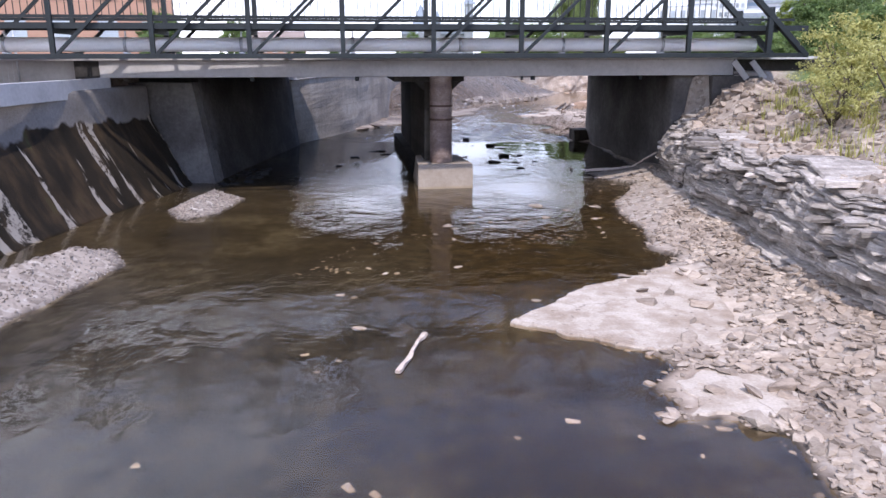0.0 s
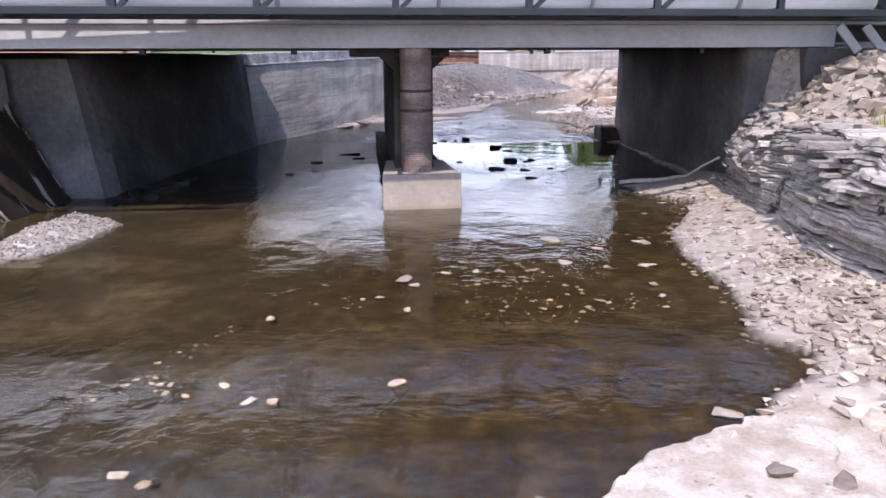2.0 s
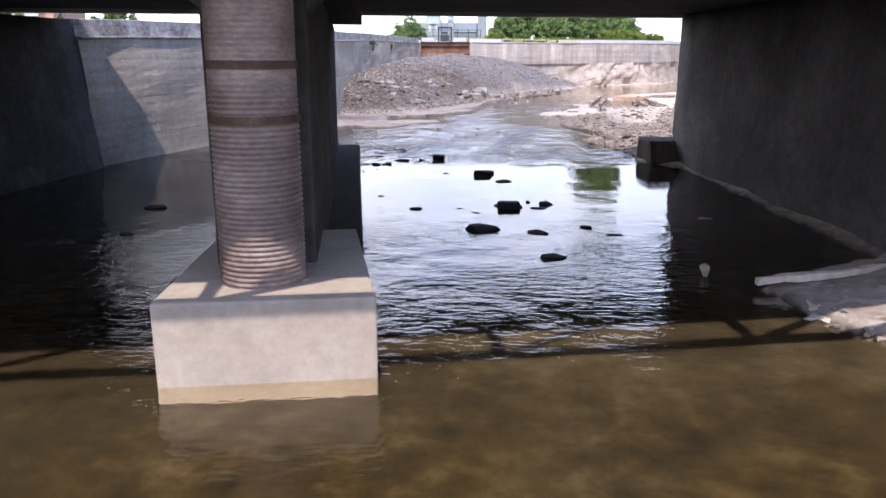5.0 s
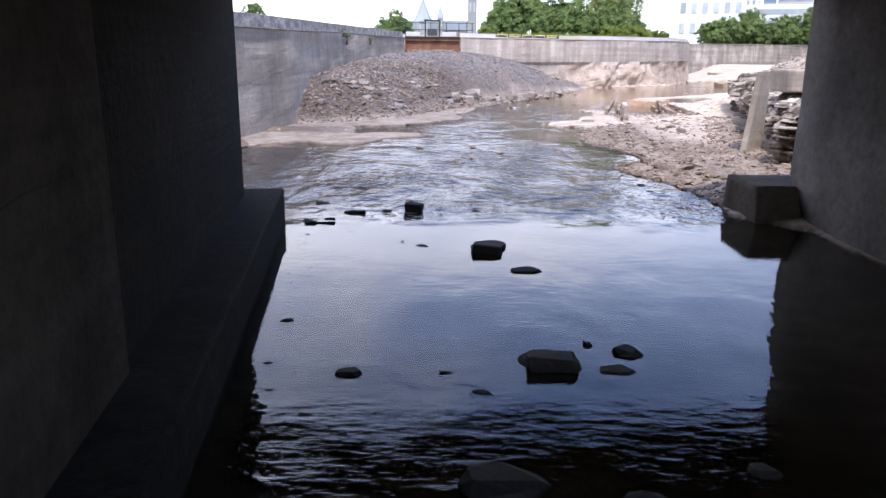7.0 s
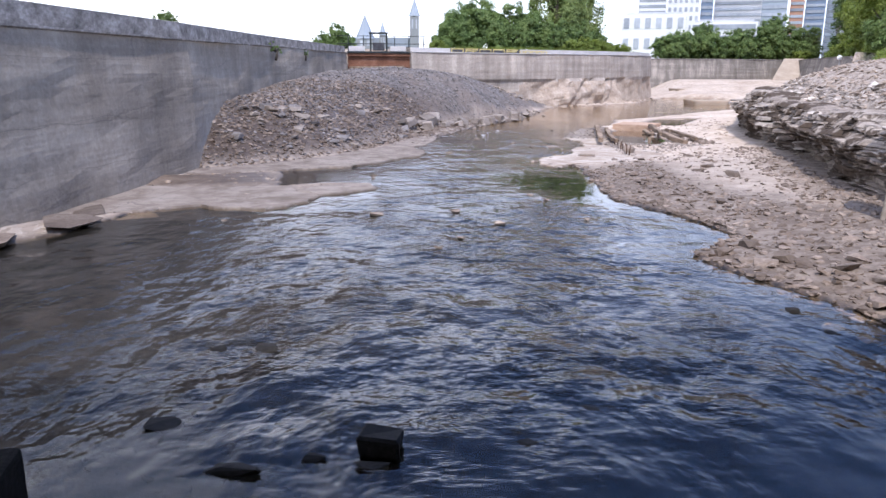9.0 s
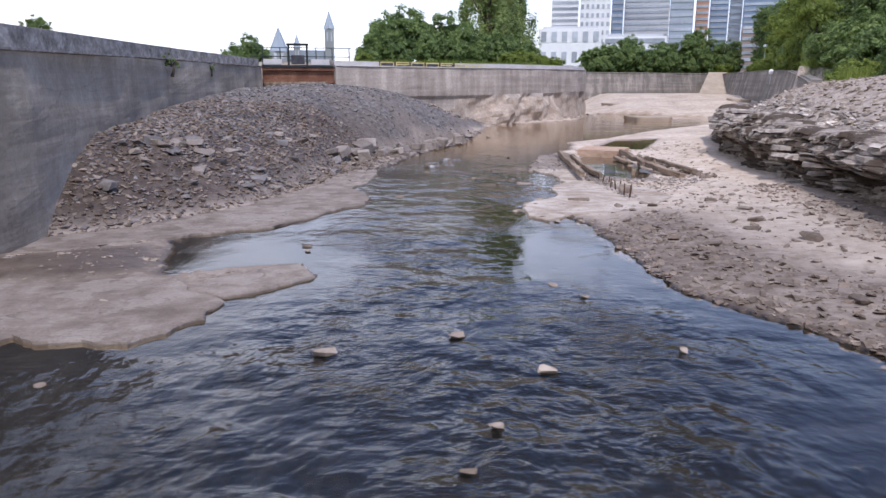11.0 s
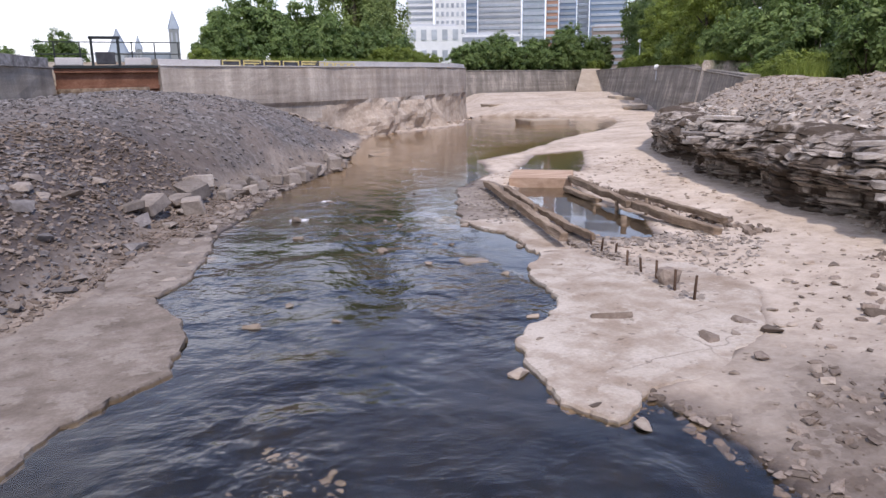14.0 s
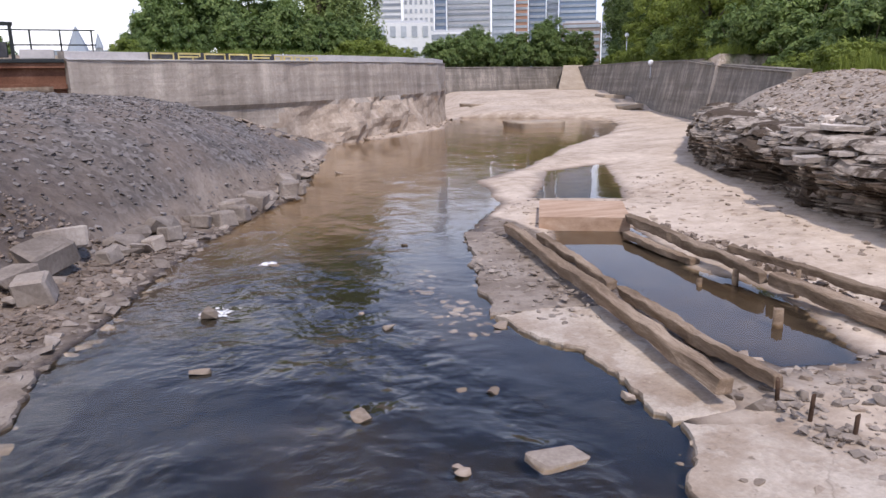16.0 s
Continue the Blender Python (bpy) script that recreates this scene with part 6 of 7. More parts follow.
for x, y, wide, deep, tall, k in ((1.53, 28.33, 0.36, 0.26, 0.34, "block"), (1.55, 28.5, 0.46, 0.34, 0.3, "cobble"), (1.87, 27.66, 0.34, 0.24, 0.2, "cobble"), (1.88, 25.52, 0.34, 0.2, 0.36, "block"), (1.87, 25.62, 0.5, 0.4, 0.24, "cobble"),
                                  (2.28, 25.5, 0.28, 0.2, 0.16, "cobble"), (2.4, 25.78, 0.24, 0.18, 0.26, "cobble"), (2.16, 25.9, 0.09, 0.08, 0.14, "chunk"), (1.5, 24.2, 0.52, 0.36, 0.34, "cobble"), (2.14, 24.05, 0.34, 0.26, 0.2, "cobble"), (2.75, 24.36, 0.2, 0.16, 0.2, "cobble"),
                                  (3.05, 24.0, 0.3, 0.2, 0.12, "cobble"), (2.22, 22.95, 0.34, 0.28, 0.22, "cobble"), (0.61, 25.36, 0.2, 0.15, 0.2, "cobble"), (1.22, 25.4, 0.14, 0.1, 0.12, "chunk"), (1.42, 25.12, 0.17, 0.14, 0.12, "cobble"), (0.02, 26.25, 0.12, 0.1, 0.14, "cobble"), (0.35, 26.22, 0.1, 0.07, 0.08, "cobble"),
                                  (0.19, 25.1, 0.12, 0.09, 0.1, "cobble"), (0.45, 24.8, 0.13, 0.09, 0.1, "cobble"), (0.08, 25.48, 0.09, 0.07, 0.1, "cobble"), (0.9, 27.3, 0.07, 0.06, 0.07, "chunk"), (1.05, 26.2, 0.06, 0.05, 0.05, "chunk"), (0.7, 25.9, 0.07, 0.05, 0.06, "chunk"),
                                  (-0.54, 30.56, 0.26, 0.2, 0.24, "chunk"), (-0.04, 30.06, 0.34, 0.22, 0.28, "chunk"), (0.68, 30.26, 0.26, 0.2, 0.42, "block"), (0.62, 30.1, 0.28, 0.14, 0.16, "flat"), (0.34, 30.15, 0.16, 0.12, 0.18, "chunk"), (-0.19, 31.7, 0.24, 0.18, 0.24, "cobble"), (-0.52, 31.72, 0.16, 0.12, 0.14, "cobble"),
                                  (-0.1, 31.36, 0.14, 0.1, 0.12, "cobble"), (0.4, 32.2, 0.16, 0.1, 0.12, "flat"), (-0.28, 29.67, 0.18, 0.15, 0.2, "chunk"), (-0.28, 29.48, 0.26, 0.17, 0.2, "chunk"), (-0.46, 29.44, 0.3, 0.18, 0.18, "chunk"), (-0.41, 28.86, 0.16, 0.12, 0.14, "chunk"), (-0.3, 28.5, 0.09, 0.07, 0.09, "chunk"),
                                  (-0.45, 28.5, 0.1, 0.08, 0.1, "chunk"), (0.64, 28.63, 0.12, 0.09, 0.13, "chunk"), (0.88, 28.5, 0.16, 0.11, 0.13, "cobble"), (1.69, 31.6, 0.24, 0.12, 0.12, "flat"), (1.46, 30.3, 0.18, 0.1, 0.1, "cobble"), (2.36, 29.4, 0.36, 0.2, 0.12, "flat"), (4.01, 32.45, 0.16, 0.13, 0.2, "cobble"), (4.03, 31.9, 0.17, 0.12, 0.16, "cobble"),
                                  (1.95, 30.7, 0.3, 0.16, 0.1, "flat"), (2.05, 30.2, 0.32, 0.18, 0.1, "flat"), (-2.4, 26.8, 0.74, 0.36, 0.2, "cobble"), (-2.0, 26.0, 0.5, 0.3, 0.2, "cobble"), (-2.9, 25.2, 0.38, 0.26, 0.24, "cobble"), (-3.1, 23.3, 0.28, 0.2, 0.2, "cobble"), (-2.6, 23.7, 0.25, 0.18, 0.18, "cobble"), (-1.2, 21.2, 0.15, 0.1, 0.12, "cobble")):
    stone(x, y, (wide * 0.85, deep * 0.85, tall * 0.55), M_ROCK_DARK, DARK, k, "dark rocks under the bridge", z=float(water_level(y)) - 0.02, turn=stone_r.uniform(-16, 16), tilt=4, name="rock", sink=0.3)
stone(1.2, 21.62, (0.36, 0.26, 0.2), M_ROCK_TAN, "pale angular stone lying under the shaded water", "flat", z=-0.06, turn=10, tilt=3, sink=0.5)
stone(3.6, 22.4, (0.13, 0.1, 0.2), M_ROCK, "small pale stone standing out of the dark water", "chunk", z=0.0, turn=30, tilt=5)
stone(4.36, 24.95, (0.2, 0.12, 0.08), M_ROCK, "small pale stone by the abutment", "flat", z=0.0, turn=5, tilt=4)
for x, y, s in ((1.48, 37.0, 0.26), (3.22, 36.4, 0.2), (2.78, 38.5, 0.2), (1.43, 35.3, 0.2), (1.15, 34.8, 0.18), (2.02, 36.15, 0.26), (2.96, 38.0, 0.2), (0.15, 40.95, 0.24), (0.16, 40.62, 0.2), (-1.6, 36.4, 0.16), (0.37, 36.75, 0.36), (2.92, 49.6, 0.3),
                (4.04, 42.3, 0.3), (4.8, 36.3, 0.2), (2.28, 46.05, 0.2), (1.84, 45.5, 0.32), (4.67, 50.0, 0.24), (4.23, 47.35, 0.14), (4.95, 46.45, 0.22), (5.2, 45.85, 0.2), (2.63, 45.35, 0.16), (3.68, 43.45, 0.32), (3.84, 43.3, 0.18), (3.88, 48.25, 0.28),
                (3.14, 51.15, 0.42), (4.45, 44.76, 0.24), (4.7, 48.38, 0.14), (4.92, 48.28, 0.2), (4.23, 47.27, 0.18), (5.75, 47.77, 0.2), (6.0, 53.4, 0.2), (4.08, 53.0, 0.22), (7.3, 62.3, 0.4), (4.54, 50.54, 0.1), (5.63, 49.6, 0.3)):
    stone(x, y, s * 0.62, M_ROCK, "pale stone breaking the surface of the rapids", "flat", "stones in the rapids", z=float(water_level(y)) + 0.0, tilt=8)
big = stone(4.84, 47.22, (0.33, 0.2, 0.10), M_ROCK_TAN, "large tan slab of rock standing in the stream", "block", z=-0.16, turn=5, tilt=3)
# boulders along the foot of the heap
FOOT = [(0.75, 51.0), (1.45, 52.7), (2.15, 54.3), (3.05, 55.7), (3.85, 56.7), (4.75, 58.2), (6.35, 61.6)]
run = 0.0
while run < 12.4:
    wide = stone_r.uniform(0.26, 0.72)
    x, y, a = path_frame(FOOT, run)
    stone(x - stone_r.uniform(-0.16, 0.3), y + stone_r.uniform(-0.15, 0.15), (wide, wide * stone_r.uniform(0.55, 0.85), wide * stone_r.uniform(0.36, 0.6)), M_ROCK_TAN, "blocky tan boulder at the foot of the stone heap", stone_r.choice(("block", "block", "chunk", "cobble")), "boulders along the heap", turn=math.degrees(a) + stone_r.uniform(-35, 35), tilt=16, name="boulder", sink=0.02)
    run += wide * stone_r.uniform(0.8, 1.25)
for i in range(24):
    x, y, a = path_frame(FOOT, stone_r.uniform(0, 11.2))
    o = stone_r.uniform(-0.7, -0.2)
    stone(x + o + 0.5, y - 0.3, stone_r.uniform(0.26, 0.5), M_ROCK_TAN, "tan boulder resting on the edge of the heap", stone_r.choice(("flat", "block")), "boulders along the heap", tilt=10, name="boulder", sink=0.1)
for i in range(46):
    s = stone_r.uniform(0, 9)
    x, y, a = path_frame([(-2.6, 43.2), (-0.9, 45.4), (0.3, 48.6), (1.3, 51.2)], s)
    o = stone_r.uniform(-1.5, 0.2)
    stone(x + o, y - 0.3 * o, stone_r.uniform(0.16, 0.46), M_ROCK_HEAP if stone_r.random() < 0.5 else M_ROCK_TAN, "broken slab lying on the stone heap", "flat", "slabs on the heap", tilt=18, sink=0.15)
for i in range(60):
    x, y = stone_r.uniform(2.9, 4.8), stone_r.uniform(5.8, 13.5)
    if ground_parts(np.array([x]), np.array([y]))[1]["bed"][0] < 0.1:
        stone(x, y, stone_r.uniform(0.16, 0.34), M_ROCK, "pale broken slab lying on the bank rubble", "flat", "slabs on the bank", tilt=22, sink=0.1)
for i in range(60):
    x, y = stone_r.uniform(5.8, 8.0), 20.6 - 4.5 * stone_r.random() ** 1.7
    stone(x, y, stone_r.uniform(0.14, 0.34), M_ROCK, "pale angular boulder on the slope", "block", "boulders on the slope", tilt=25, name="boulder", squash=0.7)
for i in range(34):
    x, y = stone_r.uniform(4.6, 7.6), stone_r.uniform(31.4, 44)
    if x < 5.0 + (y - 31) * 0.2 and ground_parts(np.array([x]), np.array([y]))[1]["bed"][0] < 0.1:
        stone(x, y, stone_r.uniform(0.16, 0.34), M_ROCK_BROWN, "brown stone on the gravel bank", "flat", "stones on the gravel bank", tilt=12)
for x, y, s in ((-4.0, 34.9, 1.1), (-3.5, 35.9, 1.0), (-3.0, 36.8, 0.8), (-3.6, 36.9, 0.9)):
    stone(x, y, (s, 0.75 * s, 0.3 * s), M_ROCK_BROWN, "flat ledge of brown rock beside the wall", "flat", "ledges by the wall", tilt=2, sink=0.3)
for i in range(26):
    x, y = stone_r.uniform(-5.6, -4.9), stone_r.uniform(19.8, 22.5)
    stone(x, y, stone_r.uniform(0.12, 0.35), M_ROCK_DARK, "rubble stone at the foot of the abutment", "flat", "rubble by the abutment", z=0.0, tilt=15)
for i in range(26):
    x, y = 4.75 + stone_r.uniform(-0.6, 0.5), stone_r.uniform(31, 34.5)
    stone(x, y, stone_r.uniform(0.12, 0.3), M_ROCK_BROWN, "damp brown stone at the water's edge", "flat", "wet stones by the bridge", tilt=10)


# ---- flat rock plates along the water ----
def rock_plate(poly, label, seed):
    """A flat plate of bedrock with a thin ragged edge."""
    out = []
    top = 0.036
    r = random.Random(seed)
    for (x0, y0), (x1, y1) in zip(poly, poly[1:] + poly[:1]):
        n = max(1, int(math.dist((x0, y0), (x1, y1)) / 0.045))
        for i in range(n):
            x, y = x0 + (x1 - x0) * i / n, y0 + (y1 - y0) * i / n
            q = (x * 1.9, y * 1.9, seed)
            out.append((x + 0.10 * noise.noise(q) + 0.035 * noise.noise((x * 4.3, y * 4.3, seed)) + 0.045 * noise.noise((x * 8, y * 8, seed)) + r.uniform(-0.008, 0.008), y + 0.10 * noise.noise((q[1], q[0], 3)) + 0.035 * noise.noise((y * 4.3, x * 4.3, seed + 4)) + 0.045 * noise.noise((y * 8, x * 8, seed + 2)) + r.uniform(-0.008, 0.008)))
    bm = bmesh.new()
    base = [bm.verts.new((x, y, float(water_level(y)) - 0.12)) for x, y in out]
    lip = [bm.verts.new((x, y, float(water_level(y)) + top - 0.02 + 0.012 * noise.noise((x * 3, y * 3, 1)))) for x, y in out]
    cx, cy = sum(p[0] for p in out) / len(out), sum(p[1] for p in out) / len(out)
    edge = [bm.verts.new((x + 0.02 * (cx - x) / math.dist((x, y), (cx, cy)), y + 0.02 * (cy - y) / math.dist((x, y), (cx, cy)), float(water_level(y)) + top + 0.008 * noise.noise((x * 2, y * 2, 8)))) for x, y in out]
    k = len(out)
    for a, b in ((base, lip), (lip, edge)):
        for i in range(k):
            bm.faces.new((a[i], a[(i + 1) % k], b[(i + 1) % k], b[i]))
    face = bm.faces.new(edge)
    bmesh.ops.triangulate(bm, faces=[face])
    bmesh.ops.recalc_face_normals(bm, faces=bm.faces)
    ob = part("rock_plate", bm, M_SHELF_DARK if (cx < 2 and cy > 30) or (cx > 6 and cy > 50) else M_SHELF)
    return tagged(ob, label, "rock plate", "rock plates by the water")


for i, p in enumerate(PLATES):
    rock_plate(p, "flat plate of smooth tan bedrock with a thin broken edge", 60 + i)


# ---- old timber crib by the pool ----
def timber(name, a, b, w, h, label, group="crib timbers", mat=M_TIMBER):
    """A long worn baulk of timber."""
    a, b = Vector(a), Vector(b)
    n = (b - a).length
    w, h = w * 0.78, h * 0.7
    bm = box((-w / 2, 0, -h / 2), (w / 2, n, h / 2), min(w, h) * 0.16)
    bmesh.ops.subdivide_edges(bm, edges=[e for e in bm.edges if abs(e.verts[0].co.y - e.verts[1].co.y) > n * 0.5], cuts=26)
    r = random.Random(int(n * 1000))
    k = r.uniform(0, 50)
    for v in bm.verts:
        v.co.x += 0.035 * noise.noise((v.co.y * 1.3 + k, v.co.z * 4, 1)) + 0.03 * noise.noise((v.co.y * 6 + k, v.co.z * 14, v.co.x * 14))
        v.co.z += 0.03 * noise.noise((v.co.y * 1.1 + k, v.co.x * 4, 7)) + 0.02 * noise.noise((v.co.y * 5 + k, v.co.x * 9, 3))
    me = bpy.data.meshes.new(name)
    bm.to_mesh(me)
    bm.free()
    me.materials.append(mat)
    ob = new(name, me)
    d = (b - a).normalized()
    ob.matrix_world = Matrix.Translation(a) @ d.to_track_quat("Y", "Z").to_matrix().to_4x4()
    return tagged(ob, label, "timber", group)


timber("timber_beam", (6.2, 47.3, 0.06), (7.55, 53.2, 0.02), 0.17, 0.18, "long weathered timber baulk along the stream side of the pool")
timber("timber_beam", (6.62, 47.25, 0.02), (7.08, 49.75, 0.0), 0.13, 0.15, "weathered timber baulk at the pool's edge")
timber("timber_beam", (7.15, 50.0, -0.02), (7.75, 52.6, -0.02), 0.14, 0.14, "sunken timber baulk at the pool's edge")
timber("timber_beam", (8.62, 49.35, 0.06), (9.35, 52.75, 0.08), 0.16, 0.18, "weathered timber baulk on the bank side of the pool")
timber("timber_beam", (8.45, 46.9, 0.02), (8.66, 49.3, 0.06), 0.18, 0.19, "thick dark timber log on the bank side of the pool")
timber("timber_beam", (8.95, 47.3, 0.1), (9.1, 50.4, 0.12), 0.12, 0.12, "rotten timber half buried in the bank")
timber("timber_beam", (8.75, 50.6, -0.08), (9.0, 52.3, -0.06), 0.14, 0.12, "sunken timber baulk at the pool's edge")
for fx, fy, fr in ((3.16, 51.15, 0.17), (4.03, 53.1, 0.1)):  # foam where the water breaks over stones
    r_foam = random.Random(int(fx * 100))
    fv, ff = [], []
    for _ in range(60):
        q, sz = COBBLE[r_foam.randrange(12)], r_foam.uniform(0.01, 0.03)
        px, py = fx + r_foam.gauss(0, fr * 0.5), fy + r_foam.gauss(0, fr * 0.4)
        k0 = len(fv)
        fv += [(px + v[0] * sz * 1.6, py + v[1] * sz, float(water_level(py)) + 0.012 + v[2] * sz) for v in q[0]]
        ff += [tuple(i + k0 for i in f) for f in q[1]]
    tagged(mesh_part("foam", fv, ff, M_PIPE, None, "", True), "white foam where the stream breaks over a stone", "foam", kind="stuff")
board = part("board", prism([(8.19, 53.42), (9.38, 52.74), (10.2, 54.1), (9.0, 54.85)], -0.15, 0.075), M_BOARD)
tagged(board, "broad pale board across the end of the pool", "board")
timber("drift_board", (-0.11, 8.67, 0.02), (0.10, 9.77, 0.02), 0.075, 0.05, "narrow pale board drifting in the shallow water", "", M_PLANK)
timber("drift_log", (3.9, 21.9, 0.08), (5.3, 22.3, 0.16), 0.09, 0.09, "bleached drift branch at the water's edge", "driftwood", M_PLANK)
timber("drift_log", (5.15, 22.2, 0.12), (5.75, 21.7, 0.62), 0.06, 0.06, "bleached drift branch leaning on the rocks", "driftwood", M_PLANK)


def post(x, y, h, r, label, lean=0.0, name="timber_post", mat=M_TIMBER):
    z = ground_z(x, y)
    bm = tube((0, 0, -0.2), (lean, 0.3 * lean, h), r, r * 0.85, 9)
    for v in bm.verts:
        v.co.z += 0.03 * noise.noise(v.co * 30) if v.co.z > 0 else 0
    ob = part(name, bm, mat)
    ob.location = (x, y, z)
    return tagged(ob, label, "post", "posts by the pool")


for x, y, h, r in ((7.98, 48.55, 0.27, 0.055), (8.28, 49.95, 0.2, 0.035), (8.65, 49.8, 0.24, 0.04), (8.75, 49.05, 0.28, 0.03)):
    post(x, y, h, r, "rotten timber stump standing in the pool")
for x, y, h in ((6.58, 47.2, 0.16), (6.53, 46.9, 0.18), (6.54, 46.58, 0.2), (6.42, 46.1, 0.22), (6.42, 45.77, 0.2), (6.35, 45.4, 0.25), (6.23, 44.9, 0.26), (6.17, 44.52, 0.28)):
    post(x, y, h, 0.017, "rusty iron pin standing in the rock shelf", stone_r.uniform(-0.06, 0.06), "iron_pin", M_PIN)
stone(6.36, 45.2, (0.3, 0.22, 0.4), M_ROCK_BROWN, "dark stone lying between the iron pins", "cobble", turn=10, tilt=5, sink=0.1)
stone(5.1, 44.4, (0.46, 0.2, 0.3), M_ROCK_BROWN, "flat dark stone on the rock shelf", "flat", turn=-28, tilt=4, sink=0.05)
for i in range(16):
    x, y = stone_r.uniform(6.3, 7.4), stone_r.uniform(46.2, 47.6)
    stone(x, y, stone_r.uniform(0.08, 0.16), M_ROCK_TAN, "broken stone at the corner of the pool", "chunk", "stones by the pool", tilt=20)

for x, y, w, d, turn, lean in ((37.9, 93.0, 3.6, 1.5, 68, 3), (34.2, 85.4, 3.0, 1.6, 58, -5)):
    f = thing("fallen_slab", pose(x - 1.2, y, ground_z(x - 1.2, y) - 0.12, lean, 0, turn), "broken pale concrete slab fallen from the dark wall", "slab", "fallen slabs")
    part("slab_body", rough_box(box((-w / 2, -d / 2, 0), (w / 2, d / 2, 0.28)), 0.1, 5, int(x)), M_BLOCK, f)
slab = thing("leaning_slab", pose(6.68, 35.3, 0.0, 0, 0, -46), "tall thin concrete slab leaning against the bank", "slab")
bm = prism([(-0.06, -0.36), (0.06, -0.36), (0.06, 0.36), (-0.06, 0.36)], -0.1, 1.66)
for v in bm.verts:
    if v.co.z > 1:
        v.co.y = 0.1 + v.co.y * 0.5
        v.co.x += 0.07
bmesh.ops.bevel(bm, geom=list(bm.edges), offset=0.015, segments=2, affect="EDGES")
part("slab_body", bm, M_WALL_L, slab)
old_base = thing("concrete_base", pose(7.38, 35.66, 1.27, 0, 0, -8), "broken concrete base set into the layered rock beside a leaning slab", "concrete block")
part("base_block", rough_box(box((0, 0, 0), (1.9, 1.3, 0.42)), 0.05, 8, 11), M_WALL_L, old_base)
for x0, y0, x1, y1, z in ((19.6, 76.3, 22, 75.3, -0.12), (28.5, 93, 33, 92, 0.42), (24, 92, 30, 94.6, 0.3)):
    s = thing("rock_ledge", pose(x0, y0, z), "flat broken ledge of pale rock in the basin", "ledge", "ledges in the basin")
    part("ledge", rough_box(box((0, -1.1, -0.3), (x1 - x0, 1.1, 0.22)), 0.15, 5, 4), M_BLOCK, s)


# ---- trees, bushes and grass ----
def crown_mesh(name, r, n_clumps, radius, height, leaf, per, mat, droop=0.0):
    """A crown of many small leaves in uneven sprays with gaps between them; the leaves of a spray face outwards and up."""
    g = np.random.default_rng(r.randrange(1 << 30))
    lobes = [(g.uniform(0, 6.28), g.uniform(0.3, 0.62), g.uniform(-0.75, 0.5), g.uniform(0.36, 0.52)) for _ in range(11)]
    lobes += [(0.0, 0.0, 0.55, 0.48), (0.0, 0.0, -0.2, 0.6)]
    quads = []
    for c in range(n_clumps):
        th, rr, u, size = lobes[c % len(lobes)]
        d = g.normal(size=3)
        d[2] = d[2] * 0.8 + 0.2
        d = d / np.linalg.norm(d) * size * g.uniform(0.6, 1.0)
        centre = np.array([radius * (rr * math.cos(th) + d[0]), radius * (rr * math.sin(th) + d[1]), height * 0.5 * (u + d[2])])
        spread = g.uniform(0.10, 0.22) * radius
        p = g.normal(size=(per, 3)) * (1, 1, 0.6)
        p = p / np.linalg.norm(p, axis=1, keepdims=True) * g.uniform(0.25, 1.05, (per, 1))
        out = p + np.array([0, 0, 0.55]) + g.normal(size=(per, 3)) * 0.42 + d / max(size, 0.1) * 0.5
        p = p * spread
        p[:, 2] -= droop * np.abs(g.normal(size=per)) * spread
        p = p + centre
        nrm = out / np.linalg.norm(out, axis=1, keepdims=True)
        a = np.cross(nrm, g.normal(size=(per, 3)))
        a = a / np.linalg.norm(a, axis=1, keepdims=True)
        b = np.cross(nrm, a)
        s = leaf * g.uniform(0.6, 1.3, (per, 1))
        quads.append(np.stack([p + a * s, p + b * s * 0.5, p - a * s, p - b * s * 0.5], 1).reshape(-1, 3))
    av = np.concatenate(quads)
    n = len(av) // 4
    me = bpy.data.meshes.new(name)
    me.vertices.add(len(av))
    me.vertices.foreach_set("co", av.ravel())
    me.loops.add(4 * n)
    me.loops.foreach_set("vertex_index", np.arange(4 * n))
    me.polygons.add(n)
    me.polygons.foreach_set("loop_start", np.arange(0, 4 * n, 4))
    me.update(calc_edges=True)
    me.materials.append(mat)
    return me


def tree(name, seed, h, radius, mat, label, clumps=70, per=60, leaf=0.2, droop=0.0, trunk=0.4):
    r = random.Random(seed)
    t = thing(name, pose(0, 0, 0), label, "tree")
    bm = tube((0, 0, -0.3), (0, 0, h * 0.62), 0.028 * h, 0.012 * h, 10)
    tr = part("trunk", bm, M_BARK, t)
    for i in range(7):
        a = 2 * math.pi * i / 7 + r.uniform(-0.3, 0.3)
        z = h * r.uniform(0.22, 0.5)
        part("limb", tube((0, 0, z), (0.62 * radius * math.cos(a), 0.62 * radius * math.sin(a), z + h * r.uniform(0.14, 0.3)), 0.011 * h, 0.004 * h, 7), M_BARK, tr)
    ob = new("crown", crown_mesh("crown", r, clumps, radius, h * (1 - trunk) * 1.05, leaf, per, mat, droop))
    ob.parent = t
    ob.location = (0, 0, h * (trunk + (1 - trunk) * 0.5))
    return t


